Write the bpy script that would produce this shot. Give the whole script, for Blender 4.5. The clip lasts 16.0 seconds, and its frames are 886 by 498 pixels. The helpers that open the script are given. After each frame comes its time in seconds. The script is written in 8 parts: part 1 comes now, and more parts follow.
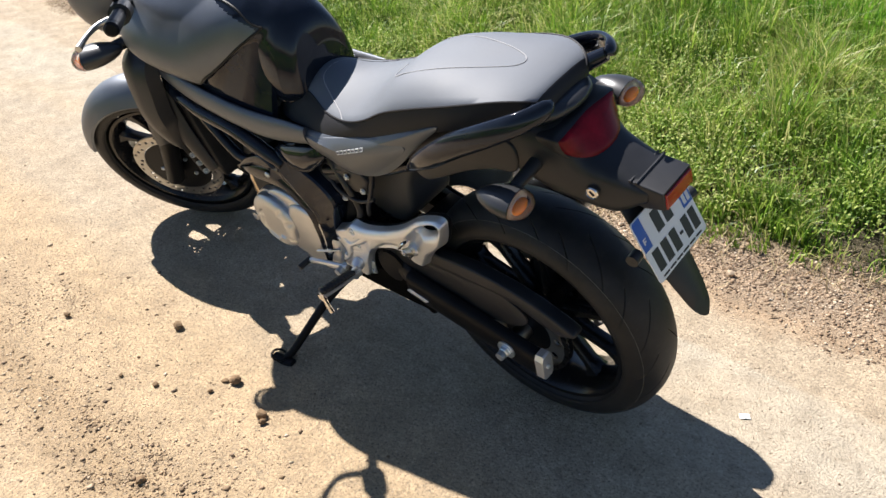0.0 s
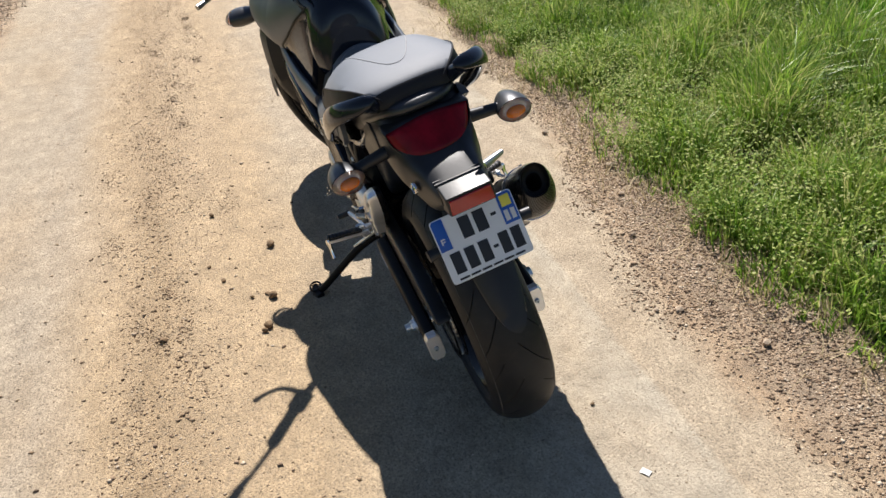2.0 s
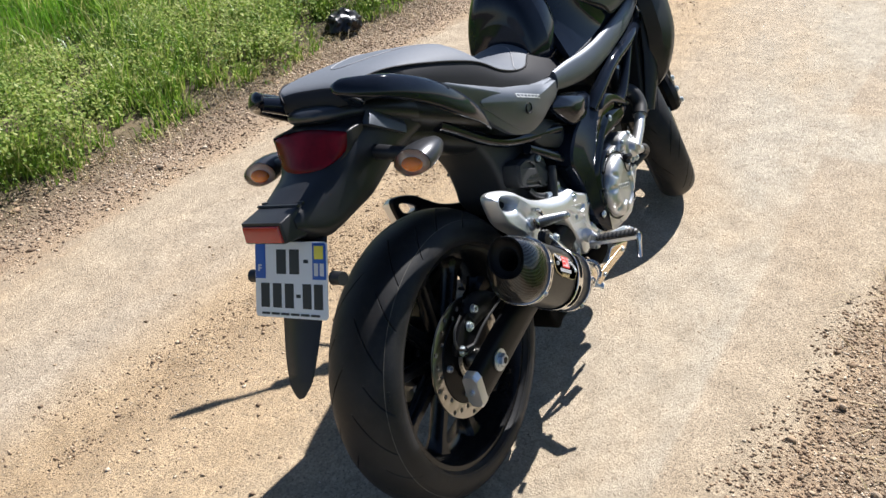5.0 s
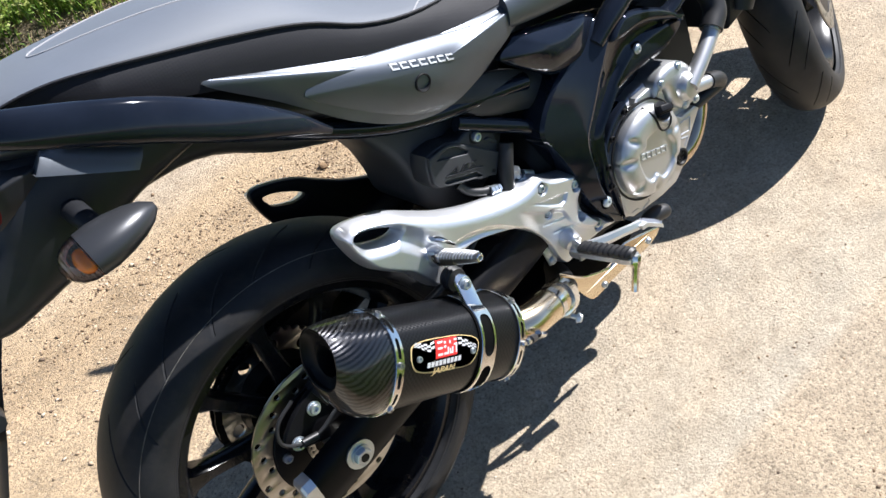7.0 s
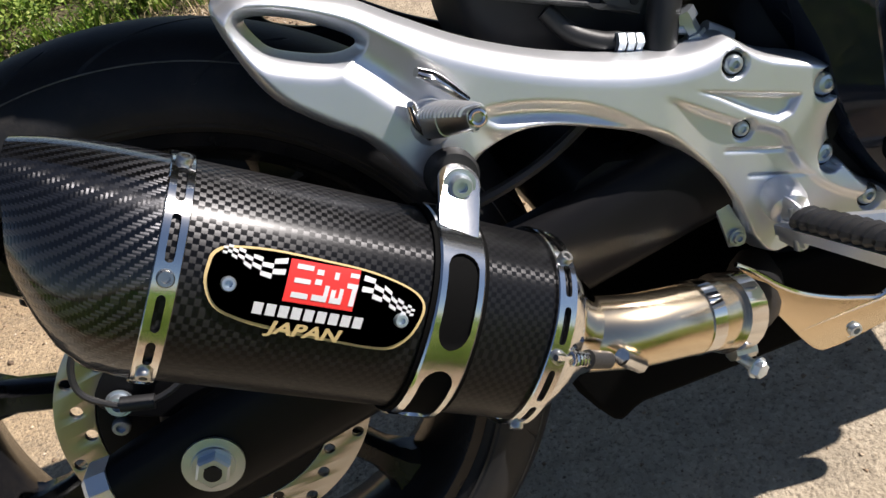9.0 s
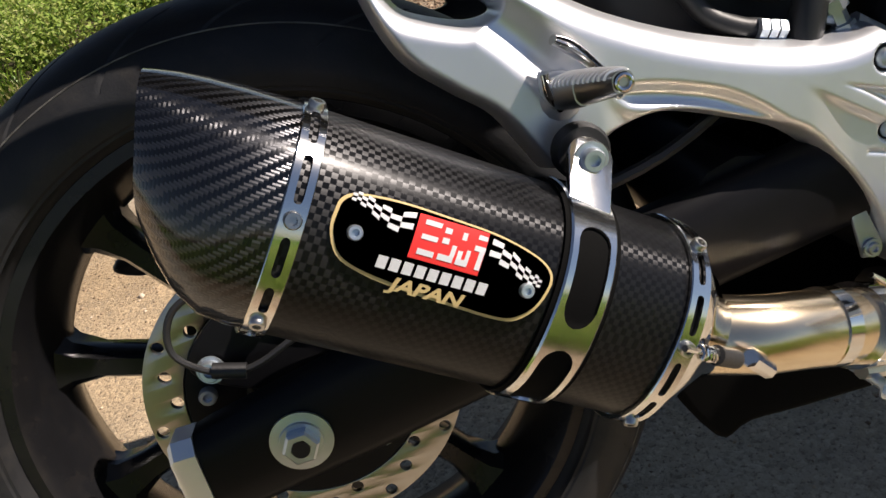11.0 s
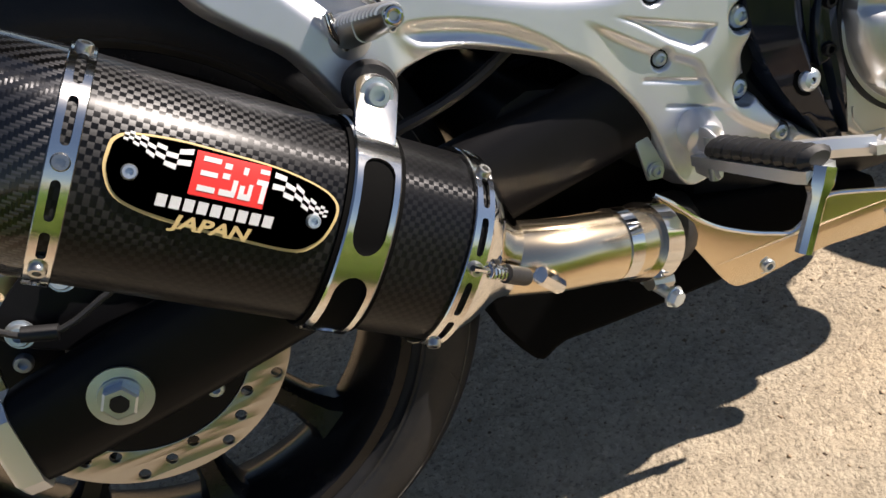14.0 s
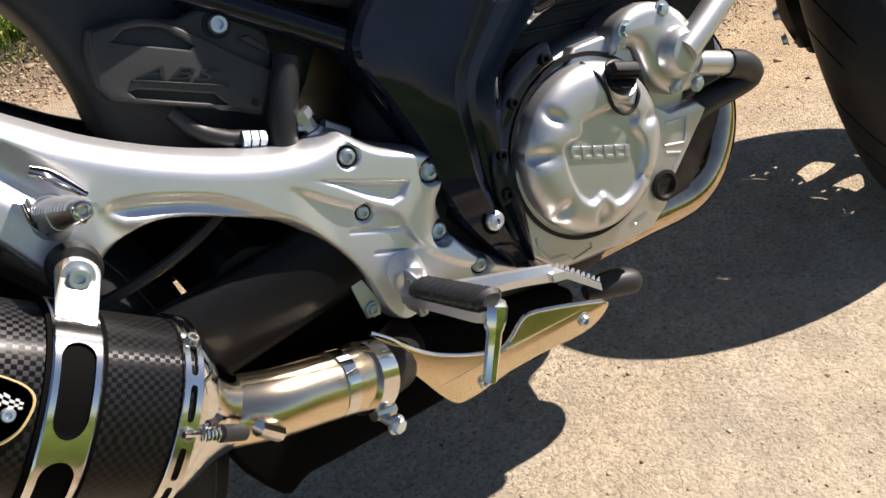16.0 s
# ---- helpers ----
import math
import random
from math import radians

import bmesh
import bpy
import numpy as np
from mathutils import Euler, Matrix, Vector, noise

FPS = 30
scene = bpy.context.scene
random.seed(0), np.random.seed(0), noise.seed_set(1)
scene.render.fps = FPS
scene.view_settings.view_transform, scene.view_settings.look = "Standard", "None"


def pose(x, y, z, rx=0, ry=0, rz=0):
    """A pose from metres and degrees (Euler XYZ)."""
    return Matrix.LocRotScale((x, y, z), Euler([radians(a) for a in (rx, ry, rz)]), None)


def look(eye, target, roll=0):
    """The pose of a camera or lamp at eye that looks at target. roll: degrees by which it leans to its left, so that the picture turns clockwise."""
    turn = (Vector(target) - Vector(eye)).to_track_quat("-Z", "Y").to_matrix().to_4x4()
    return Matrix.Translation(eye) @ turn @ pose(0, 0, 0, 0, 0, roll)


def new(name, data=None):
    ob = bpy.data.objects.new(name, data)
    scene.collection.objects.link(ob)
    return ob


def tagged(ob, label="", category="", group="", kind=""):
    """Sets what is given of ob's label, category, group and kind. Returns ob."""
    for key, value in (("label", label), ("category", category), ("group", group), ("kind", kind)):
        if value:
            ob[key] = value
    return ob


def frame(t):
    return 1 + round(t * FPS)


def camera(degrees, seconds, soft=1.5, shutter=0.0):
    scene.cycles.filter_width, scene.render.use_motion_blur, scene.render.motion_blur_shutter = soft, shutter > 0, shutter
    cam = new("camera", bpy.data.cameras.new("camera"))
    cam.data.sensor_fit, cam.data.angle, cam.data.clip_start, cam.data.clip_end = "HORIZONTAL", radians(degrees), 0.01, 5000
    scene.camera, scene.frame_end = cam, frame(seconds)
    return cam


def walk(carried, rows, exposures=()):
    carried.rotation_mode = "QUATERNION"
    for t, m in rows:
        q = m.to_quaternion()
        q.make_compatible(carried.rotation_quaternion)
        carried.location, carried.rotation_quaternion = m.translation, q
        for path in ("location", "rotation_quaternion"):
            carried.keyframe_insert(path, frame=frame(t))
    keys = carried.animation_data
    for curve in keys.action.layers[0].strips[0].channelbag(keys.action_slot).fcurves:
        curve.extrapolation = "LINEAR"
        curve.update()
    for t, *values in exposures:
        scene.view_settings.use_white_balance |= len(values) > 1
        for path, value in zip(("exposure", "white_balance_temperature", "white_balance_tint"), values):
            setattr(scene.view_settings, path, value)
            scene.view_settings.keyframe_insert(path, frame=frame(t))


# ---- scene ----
cam = camera(57.8, 16.0)
PATH = [
    (0, (-0.854, 1.341, 1.436), (0.295, 0.109, 0.36), -2.8),
    (0.5, (-1.069, 1.201, 1.446), (0.272, 0.175, 0.374), -3.7),
    (1, (-1.28, 1.06, 1.45), (0.191, 0.233, 0.376), -2.4),
    (1.5, (-1.39, 0.824, 1.45), (0.179, 0.174, 0.393), -4.4),
    (2, (-1.556, 0.602, 1.455), (0.084, 0.125, 0.414), -4.1),
    (2.5, (-1.634, 0.353, 1.455), (0.07, 0.102, 0.438), -4.5),
    (3, (-1.61, 0.052, 1.461), (0.118, -0.041, 0.458), -4.6),
    (3.5, (-1.623, -0.223, 1.445), (0.081, 0.053, 0.435), -2.3),
    (4, (-1.485, -0.422, 1.422), (0.194, 0.088, 0.461), -3.5),
    (4.5, (-1.3, -0.597, 1.415), (0.336, 0.036, 0.455), -5.6),
    (4.7, (-1.241, -0.658, 1.414), (0.317, 0.118, 0.43), -5.7),
    (6.8, (-0.294, -0.702, 1.371), (0.649, 0.411, 0.004), -10.3),
    (7, (-0.194, -0.69, 1.352), (0.592, 0.462, -0.081), -15.1),
    (7.5, (0.048, -0.648, 1.27), (0.53, 0.556, -0.252), -19.4),
    (8, (0.175, -0.584, 1.155), (0.412, 0.699, -0.361), -23.0),
    (8.5, (0.195, -0.544, 0.912), (0.356, 0.951, -0.406), -19.0),
    (9, (0.179, -0.514, 0.782), (0.317, 1.095, -0.398), -18.6),
    (9.5, (0.151, -0.505, 0.753), (0.305, 1.144, -0.369), -16.8),
    (10, (0.135, -0.503, 0.747), (0.265, 1.153, -0.366), -15.8),
    (12.3, (0.127, -0.51, 0.749), (0.066, 1.198, -0.289), -18.5),
    (12.5, (0.131, -0.513, 0.746), (0.082, 1.191, -0.3), -18.7),
    (13, (0.132, -0.522, 0.744), (0.08, 1.158, -0.34), -19.4),
    (13.5, (0.141, -0.53, 0.735), (0.248, 1.092, -0.43), -16.6),
    (14, (0.17, -0.543, 0.728), (0.458, 1.028, -0.476), -15.0),
    (14.5, (0.201, -0.569, 0.736), (0.655, 0.935, -0.503), -12.7),
    (15, (0.233, -0.583, 0.739), (0.897, 0.849, -0.49), -10.2),
    (15.5, (0.235, -0.591, 0.754), (0.959, 0.852, -0.426), -10.1),
    (16, (0.238, -0.591, 0.784), (1.02, 0.872, -0.331), -9.5),
]
walk(cam, [(t, look(eye, target, roll)) for t, eye, target, roll in PATH], [(0, 1.12, 6350, 13), (1.5, 0.90, 6350, 13), (2.5, 0.70, 6350, 13), (3.0, 0.82, 6250, 13), (3.5, 0.88, 6200, 13), (4.5, 0.87, 6150, 13), (7, 1.12, 5950, 13), (9, 0.72, 6450, 15), (12.5, 0.66, 6950, 17), (14, 0.79, 6850, 16), (16, 0.87, 6750, 16)])

# ---- world, sun ----
SUN_WAY = Vector((0.885, -0.095, 1.0)).normalized()
world = bpy.data.worlds.new("sky")
scene.world = world
world.use_nodes = True
wn = world.node_tree
sky = wn.nodes.new("ShaderNodeTexSky")
sky.sky_type = "NISHITA"
sky.sun_disc = False
sky.sun_elevation = math.asin(SUN_WAY.z)
sky.sun_rotation = math.atan2(SUN_WAY.x, SUN_WAY.y)
sky.air_density, sky.dust_density, sky.ozone_density = 0.85, 0.15, 1.0
bg = wn.nodes["Background"]
bg.inputs["Strength"].default_value = 0.05
wn.links.new(sky.outputs["Color"], bg.inputs["Color"])
sun_data = bpy.data.lights.new("sun", "SUN")
sun_data.energy, sun_data.angle, sun_data.color = 5.0, radians(0.53), (1.0, 0.95, 0.87)
sun = new("sun", sun_data)
sun.matrix_world = look(SUN_WAY * 30, (0, 0, 0))

# ---- materials ----


def nodes_of(name):
    m = bpy.data.materials.new(name)
    m.use_nodes = True
    nt = m.node_tree
    return m, nt, nt.nodes["Principled BSDF"]


def add(nt, kind, **props):
    n = nt.nodes.new(kind)
    for key, value in props.items():
        n.inputs[key.replace("_", " ")].default_value = value
    return n


def math_node(nt, op, a, b=None, c=None):
    n = nt.nodes.new("ShaderNodeMath")
    n.operation = op
    for i, v in enumerate((a, b, c)):
        if v is None:
            continue
        if isinstance(v, (int, float)):
            n.inputs[i].default_value = v
        else:
            nt.links.new(v, n.inputs[i])
    return n.outputs[0]


def mix_node(nt, fac, a, b):
    n = nt.nodes.new("ShaderNodeMix")
    n.data_type = "RGBA"
    for sock, v in ((n.inputs[0], fac), (n.inputs[6], a), (n.inputs[7], b)):
        if isinstance(v, (int, float)):
            sock.default_value = v
        elif isinstance(v, tuple):
            sock.default_value = (*v[:3], 1)
        else:
            nt.links.new(v, sock)
    return n.outputs[2]


def ramp_node(nt, fac, stops):
    n = nt.nodes.new("ShaderNodeValToRGB")
    els = n.color_ramp.elements
    while len(els) < len(stops):
        els.new(0.5)
    for e, (p, c) in zip(els, stops):
        e.position, e.color = p, (*c, 1) if len(c) == 3 else c
    nt.links.new(fac, n.inputs[0])
    return n.outputs[0]


def grey(v):
    return (v, v, v)


def noise_at(nt, coords, scale, detail=4.0, rough=0.6):
    n = add(nt, "ShaderNodeTexNoise", Scale=scale, Detail=detail, Roughness=rough)
    nt.links.new(coords, n.inputs["Vector"])
    return n.outputs["Fac"]


def surface(name, base, rough, metal=0.0, vary=0.25, grain=400.0, bump=0.05, stain=9.0, coat=0.0, coat_rough=0.05, dust=0.0, spec=0.5):
    """A painted, cast or moulded surface: two scales of colour and gloss change, fine relief, thin road dust."""
    m, nt, p = nodes_of(name)
    co = nt.nodes.new("ShaderNodeTexCoord").outputs["Object"]
    big, small = noise_at(nt, co, stain), noise_at(nt, co, grain, 2.0)
    dark, light = tuple(c * (1 - vary) for c in base), tuple(min(1, c * (1 + vary)) for c in base)
    col = mix_node(nt, ramp_node(nt, big, [(0.3, grey(0)), (0.7, grey(1))]), dark, light)
    if dust:
        spots = ramp_node(nt, noise_at(nt, co, 35.0, 6.0, 0.75), [(0.5, grey(0)), (0.75, grey(dust))])
        col = mix_node(nt, spots, col, (0.35, 0.28, 0.19))
    nt.links.new(col, p.inputs["Base Color"])
    r = math_node(nt, "MULTIPLY_ADD", big, 0.22 * rough + 0.05 * (rough > 0.1), rough * 0.86)
    r = math_node(nt, "MULTIPLY_ADD", small, 0.08 * rough, r)
    nt.links.new(r, p.inputs["Roughness"])
    p.inputs["Metallic"].default_value = metal
    p.inputs["Specular IOR Level"].default_value = spec
    p.inputs["Coat Weight"].default_value = coat
    p.inputs["Coat Roughness"].default_value = coat_rough
    if bump:
        b = add(nt, "ShaderNodeBump", Strength=bump, Distance=0.0008)
        nt.links.new(small, b.inputs["Height"])
        nt.links.new(b.outputs["Normal"], p.inputs["Normal"])
    return m


M = {}
M["gloss"] = surface("gloss_black_paint", (0.009, 0.012, 0.020), 0.05, vary=0.3, bump=0.0, dust=0.006, spec=0.36)
M["pod_grey"] = surface("dark_grey_lacquer", (0.045, 0.047, 0.052), 0.30, metal=0.4, vary=0.06, grain=900, bump=0.02)
M["matt_grey"] = surface("matt_grey_paint", (0.135, 0.149, 0.172), 0.43, metal=0.72, vary=0.08, grain=900, bump=0.04, dust=0.02, spec=0.6)
M["plastic"] = surface("black_plastic", (0.017, 0.018, 0.021), 0.38, vary=0.2, grain=1200, bump=0.1, dust=0.008, spec=0.36)
M["moulded"] = surface("grained_black_plastic", (0.038, 0.039, 0.042), 0.52, vary=0.15, grain=1200, bump=0.15, dust=0.01, spec=0.45)
M["satin"] = surface("satin_black_metal", (0.007, 0.007, 0.008), 0.34, vary=0.3, grain=700, bump=0.04, dust=0.004, spec=0.12)
M["rubber"] = surface("tyre_rubber", (0.017, 0.0175, 0.019), 0.50, vary=0.3, grain=500, bump=0.25, stain=14, dust=0.035, spec=0.26)
M["dusty_line"] = surface("dusty_rubber_edge", (0.10, 0.095, 0.085), 0.8, vary=0.7, stain=60, bump=0.0)
M["hose"] = surface("hose_rubber", (0.016, 0.016, 0.017), 0.45, vary=0.3, bump=0.2)
M["liner"] = surface("rubber_liner", (0.004, 0.004, 0.004), 0.8, vary=0.3, bump=0.1, spec=0.05)
M["cast"] = surface("cast_aluminium_paint", (0.76, 0.775, 0.80), 0.36, metal=0.85, vary=0.05, grain=1500, bump=0.06)
M["case"] = surface("engine_case_paint", (0.58, 0.585, 0.59), 0.36, metal=0.85, vary=0.06, grain=1300, bump=0.06, dust=0.03)
M["chrome"] = surface("polished_steel", (0.74, 0.72, 0.69), 0.075, metal=1.0, vary=0.05, bump=0.0)
M["steel"] = surface("brushed_steel", (0.50, 0.49, 0.46), 0.26, metal=1.0, vary=0.12, grain=600, bump=0.08)
M["band_steel"] = surface("polished_band_steel", (0.78, 0.77, 0.74), 0.11, metal=1.0, vary=0.06, bump=0.03)
# Gold base: heat tint, with the sandy ground's warm reflection painted in.
M["warm_chrome"] = surface("heat_and_ground_tint_steel", (0.74, 0.61, 0.43), 0.17, metal=1.0, vary=0.06, bump=0.0)
M["thread"] = surface("seat_thread", (0.30, 0.30, 0.31), 0.7, vary=0.1)
M["zinc"] = surface("zinc_bolt", (0.58, 0.64, 0.69), 0.30, metal=0.85, vary=0.2, bump=0.05)
# Brown in the header's base colour stands for tan ground mirrored in it.
M["header"] = surface("ground_tinted_steel_pipe", (0.50, 0.40, 0.29), 0.05, metal=1.0, vary=0.25, stain=20, bump=0.02)
# Near-black for dark parts, and for shade painted into bolt rings and bores.
M["dark_cavity"] = surface("dark_parts_and_gap_shade", (0.012, 0.012, 0.013), 0.5, vary=0.4, bump=0.2, spec=0.25)
M["plate_white"] = surface("plate_white", (0.74, 0.76, 0.78), 0.3, vary=0.03, bump=0.0)
M["plate_blue"] = surface("plate_blue", (0.015, 0.09, 0.42), 0.3, vary=0.05, bump=0.0)
M["ink"] = surface("black_ink", (0.012, 0.012, 0.014), 0.4, vary=0.2, bump=0.0)
M["white_ink"] = surface("white_print", (0.62, 0.63, 0.64), 0.4, vary=0.05, bump=0.0)
M["label_white"] = surface("pale_sticker", (0.60, 0.62, 0.66), 0.35, vary=0.1, bump=0.0)
M["gold_ink"] = surface("gold_print", (0.62, 0.47, 0.22), 0.35, vary=0.05, bump=0.0)
M["red_ink"] = surface("red_print", (0.72, 0.035, 0.03), 0.35, vary=0.05, bump=0.0)
M["yellow_ink"] = surface("yellow_print", (0.75, 0.68, 0.08), 0.4, vary=0.05, bump=0.0)
M["red_reflector"] = surface("red_reflector", (0.36, 0.014, 0.014), 0.12, vary=0.15, coat=0.5, bump=0.0)
M["reflector_bowl"] = surface("lamp_bowl", (0.80, 0.78, 0.74), 0.30, metal=0.15, vary=0.1, bump=0.0)
M["amber"] = surface("amber_bulb", (0.85, 0.22, 0.02), 0.2, vary=0.1, bump=0.0)


def thin_lens(name, tint):
    """Thin clear plastic: light passes straight through, the ribbed skin only glints."""
    m, nt, p = nodes_of(name)
    co = nt.nodes.new("ShaderNodeTexCoord").outputs["Object"]
    w = add(nt, "ShaderNodeTexWave", Scale=70.0, Distortion=0.6)
    nt.links.new(co, w.inputs["Vector"])
    b = add(nt, "ShaderNodeBump", Strength=0.25, Distance=0.0015)
    nt.links.new(w.outputs["Fac"], b.inputs["Height"])
    clear = add(nt, "ShaderNodeBsdfTransparent", Color=(*tint, 1))
    gloss = add(nt, "ShaderNodeBsdfGlossy", Roughness=0.05)
    nt.links.new(b.outputs["Normal"], gloss.inputs["Normal"])
    facing = add(nt, "ShaderNodeFresnel", IOR=1.5)
    mx = nt.nodes.new("ShaderNodeMixShader")
    nt.links.new(facing.outputs[0], mx.inputs[0])
    nt.links.new(clear.outputs[0], mx.inputs[1])
    nt.links.new(gloss.outputs[0], mx.inputs[2])
    nt.links.new(mx.outputs[0], nt.nodes["Material Output"].inputs["Surface"])
    return m


M["clear_lens"] = thin_lens("clear_lens", (0.94, 0.95, 0.96))
M["red_lens"] = surface("red_lens", (0.15, 0.003, 0.010), 0.2, vary=0.4, stain=30, bump=0.0, coat=0.0, spec=0.16)


def vinyl(name, base, rough, cell, sheen, spec):
    m, nt, p = nodes_of(name)
    co = nt.nodes.new("ShaderNodeTexCoord").outputs["Object"]
    v = add(nt, "ShaderNodeTexVoronoi", Scale=1 / cell, Randomness=0.15)
    nt.links.new(co, v.inputs["Vector"])
    big = noise_at(nt, co, 7.0)
    col = mix_node(nt, big, tuple(c * 0.8 for c in base), tuple(c * 1.2 for c in base))
    nt.links.new(col, p.inputs["Base Color"])
    nt.links.new(math_node(nt, "MULTIPLY_ADD", big, 0.12, rough - 0.06), p.inputs["Roughness"])
    p.inputs["Sheen Weight"].default_value = sheen
    p.inputs["Specular IOR Level"].default_value = spec
    b = add(nt, "ShaderNodeBump", Strength=0.22, Distance=0.0005)
    nt.links.new(v.outputs["Distance"], b.inputs["Height"])
    nt.links.new(b.outputs["Normal"], p.inputs["Normal"])
    return m


# Top vinyl's base is raised and blued to carry the sky's reflection.
M["vinyl_top"] = vinyl("seat_vinyl_top_sky_sheen", (0.082, 0.096, 0.120), 0.68, 0.0022, 0.15, 0.75)
M["vinyl_side"] = vinyl("seat_vinyl_side", (0.020, 0.020, 0.023), 0.6, 0.0035, 0.0, 0.2)


def carbon(name, cell, twill):
    """Woven carbon under lacquer; threads run along the two axes of the UV map, which is in metres."""
    m, nt, p = nodes_of(name)
    uv = nt.nodes.new("ShaderNodeUVMap").outputs["UV"]
    sep = nt.nodes.new("ShaderNodeSeparateXYZ")
    nt.links.new(uv, sep.inputs[0])
    u, v = (math_node(nt, "DIVIDE", sep.outputs[i], cell) for i in (0, 1))
    i, j = math_node(nt, "FLOOR", u), math_node(nt, "FLOOR", v)
    n = 4 if twill else 2
    over = math_node(nt, "LESS_THAN", math_node(nt, "FLOORED_MODULO", math_node(nt, "ADD", i, j), n), n / 2)
    su = math_node(nt, "PINGPONG", u, 0.5)
    sv = math_node(nt, "PINGPONG", v, 0.5)
    h = nt.nodes.new("ShaderNodeMix")
    nt.links.new(over, h.inputs[0])
    nt.links.new(su, h.inputs[2])
    nt.links.new(sv, h.inputs[3])
    col = mix_node(nt, over, (0.012, 0.012, 0.013), (0.040, 0.040, 0.043)) if twill else mix_node(nt, over, (0.010, 0.010, 0.011), (0.019, 0.019, 0.020))
    nt.links.new(col, p.inputs["Base Color"])
    p.inputs["Metallic"].default_value = 0.85 if twill else 0.6
    p.inputs["Specular IOR Level"].default_value = 0.3
    p.inputs["Roughness"].default_value = 0.32 if twill else 0.36
    p.inputs["Anisotropic"].default_value = 0.85
    nt.links.new(math_node(nt, "MULTIPLY", over, 0.25), p.inputs["Anisotropic Rotation"])
    way = nt.nodes.new("ShaderNodeTangent")
    way.direction_type, way.uv_map = "UV_MAP", "uv"
    nt.links.new(way.outputs[0], p.inputs["Tangent"])
    b = add(nt, "ShaderNodeBump", Strength=0.5 if twill else 0.07, Distance=0.0009)
    nt.links.new(h.outputs[0], b.inputs["Height"])
    nt.links.new(b.outputs["Normal"], p.inputs["Normal"])
    p.inputs["Coat Weight"].default_value = 1.0 if twill else 0.12
    p.inputs["Coat Roughness"].default_value = 0.05 if twill else 0.22
    return m


M["carbon"] = carbon("carbon_plain_weave", 0.0034, False)
M["carbon_cap"] = carbon("carbon_twill_lacquer", 0.0021, True)


def disc_steel():
    m, nt, p = nodes_of("brake_disc_steel")
    co = nt.nodes.new("ShaderNodeTexCoord").outputs["Object"]
    big = noise_at(nt, co, 25.0)
    nt.links.new(mix_node(nt, big, (0.33, 0.315, 0.29), (0.47, 0.455, 0.43)), p.inputs["Base Color"])
    p.inputs["Metallic"].default_value, p.inputs["Roughness"].default_value = 1.0, 0.3
    p.inputs["Anisotropic"].default_value = 0.5
    return m


M["disc"] = disc_steel()


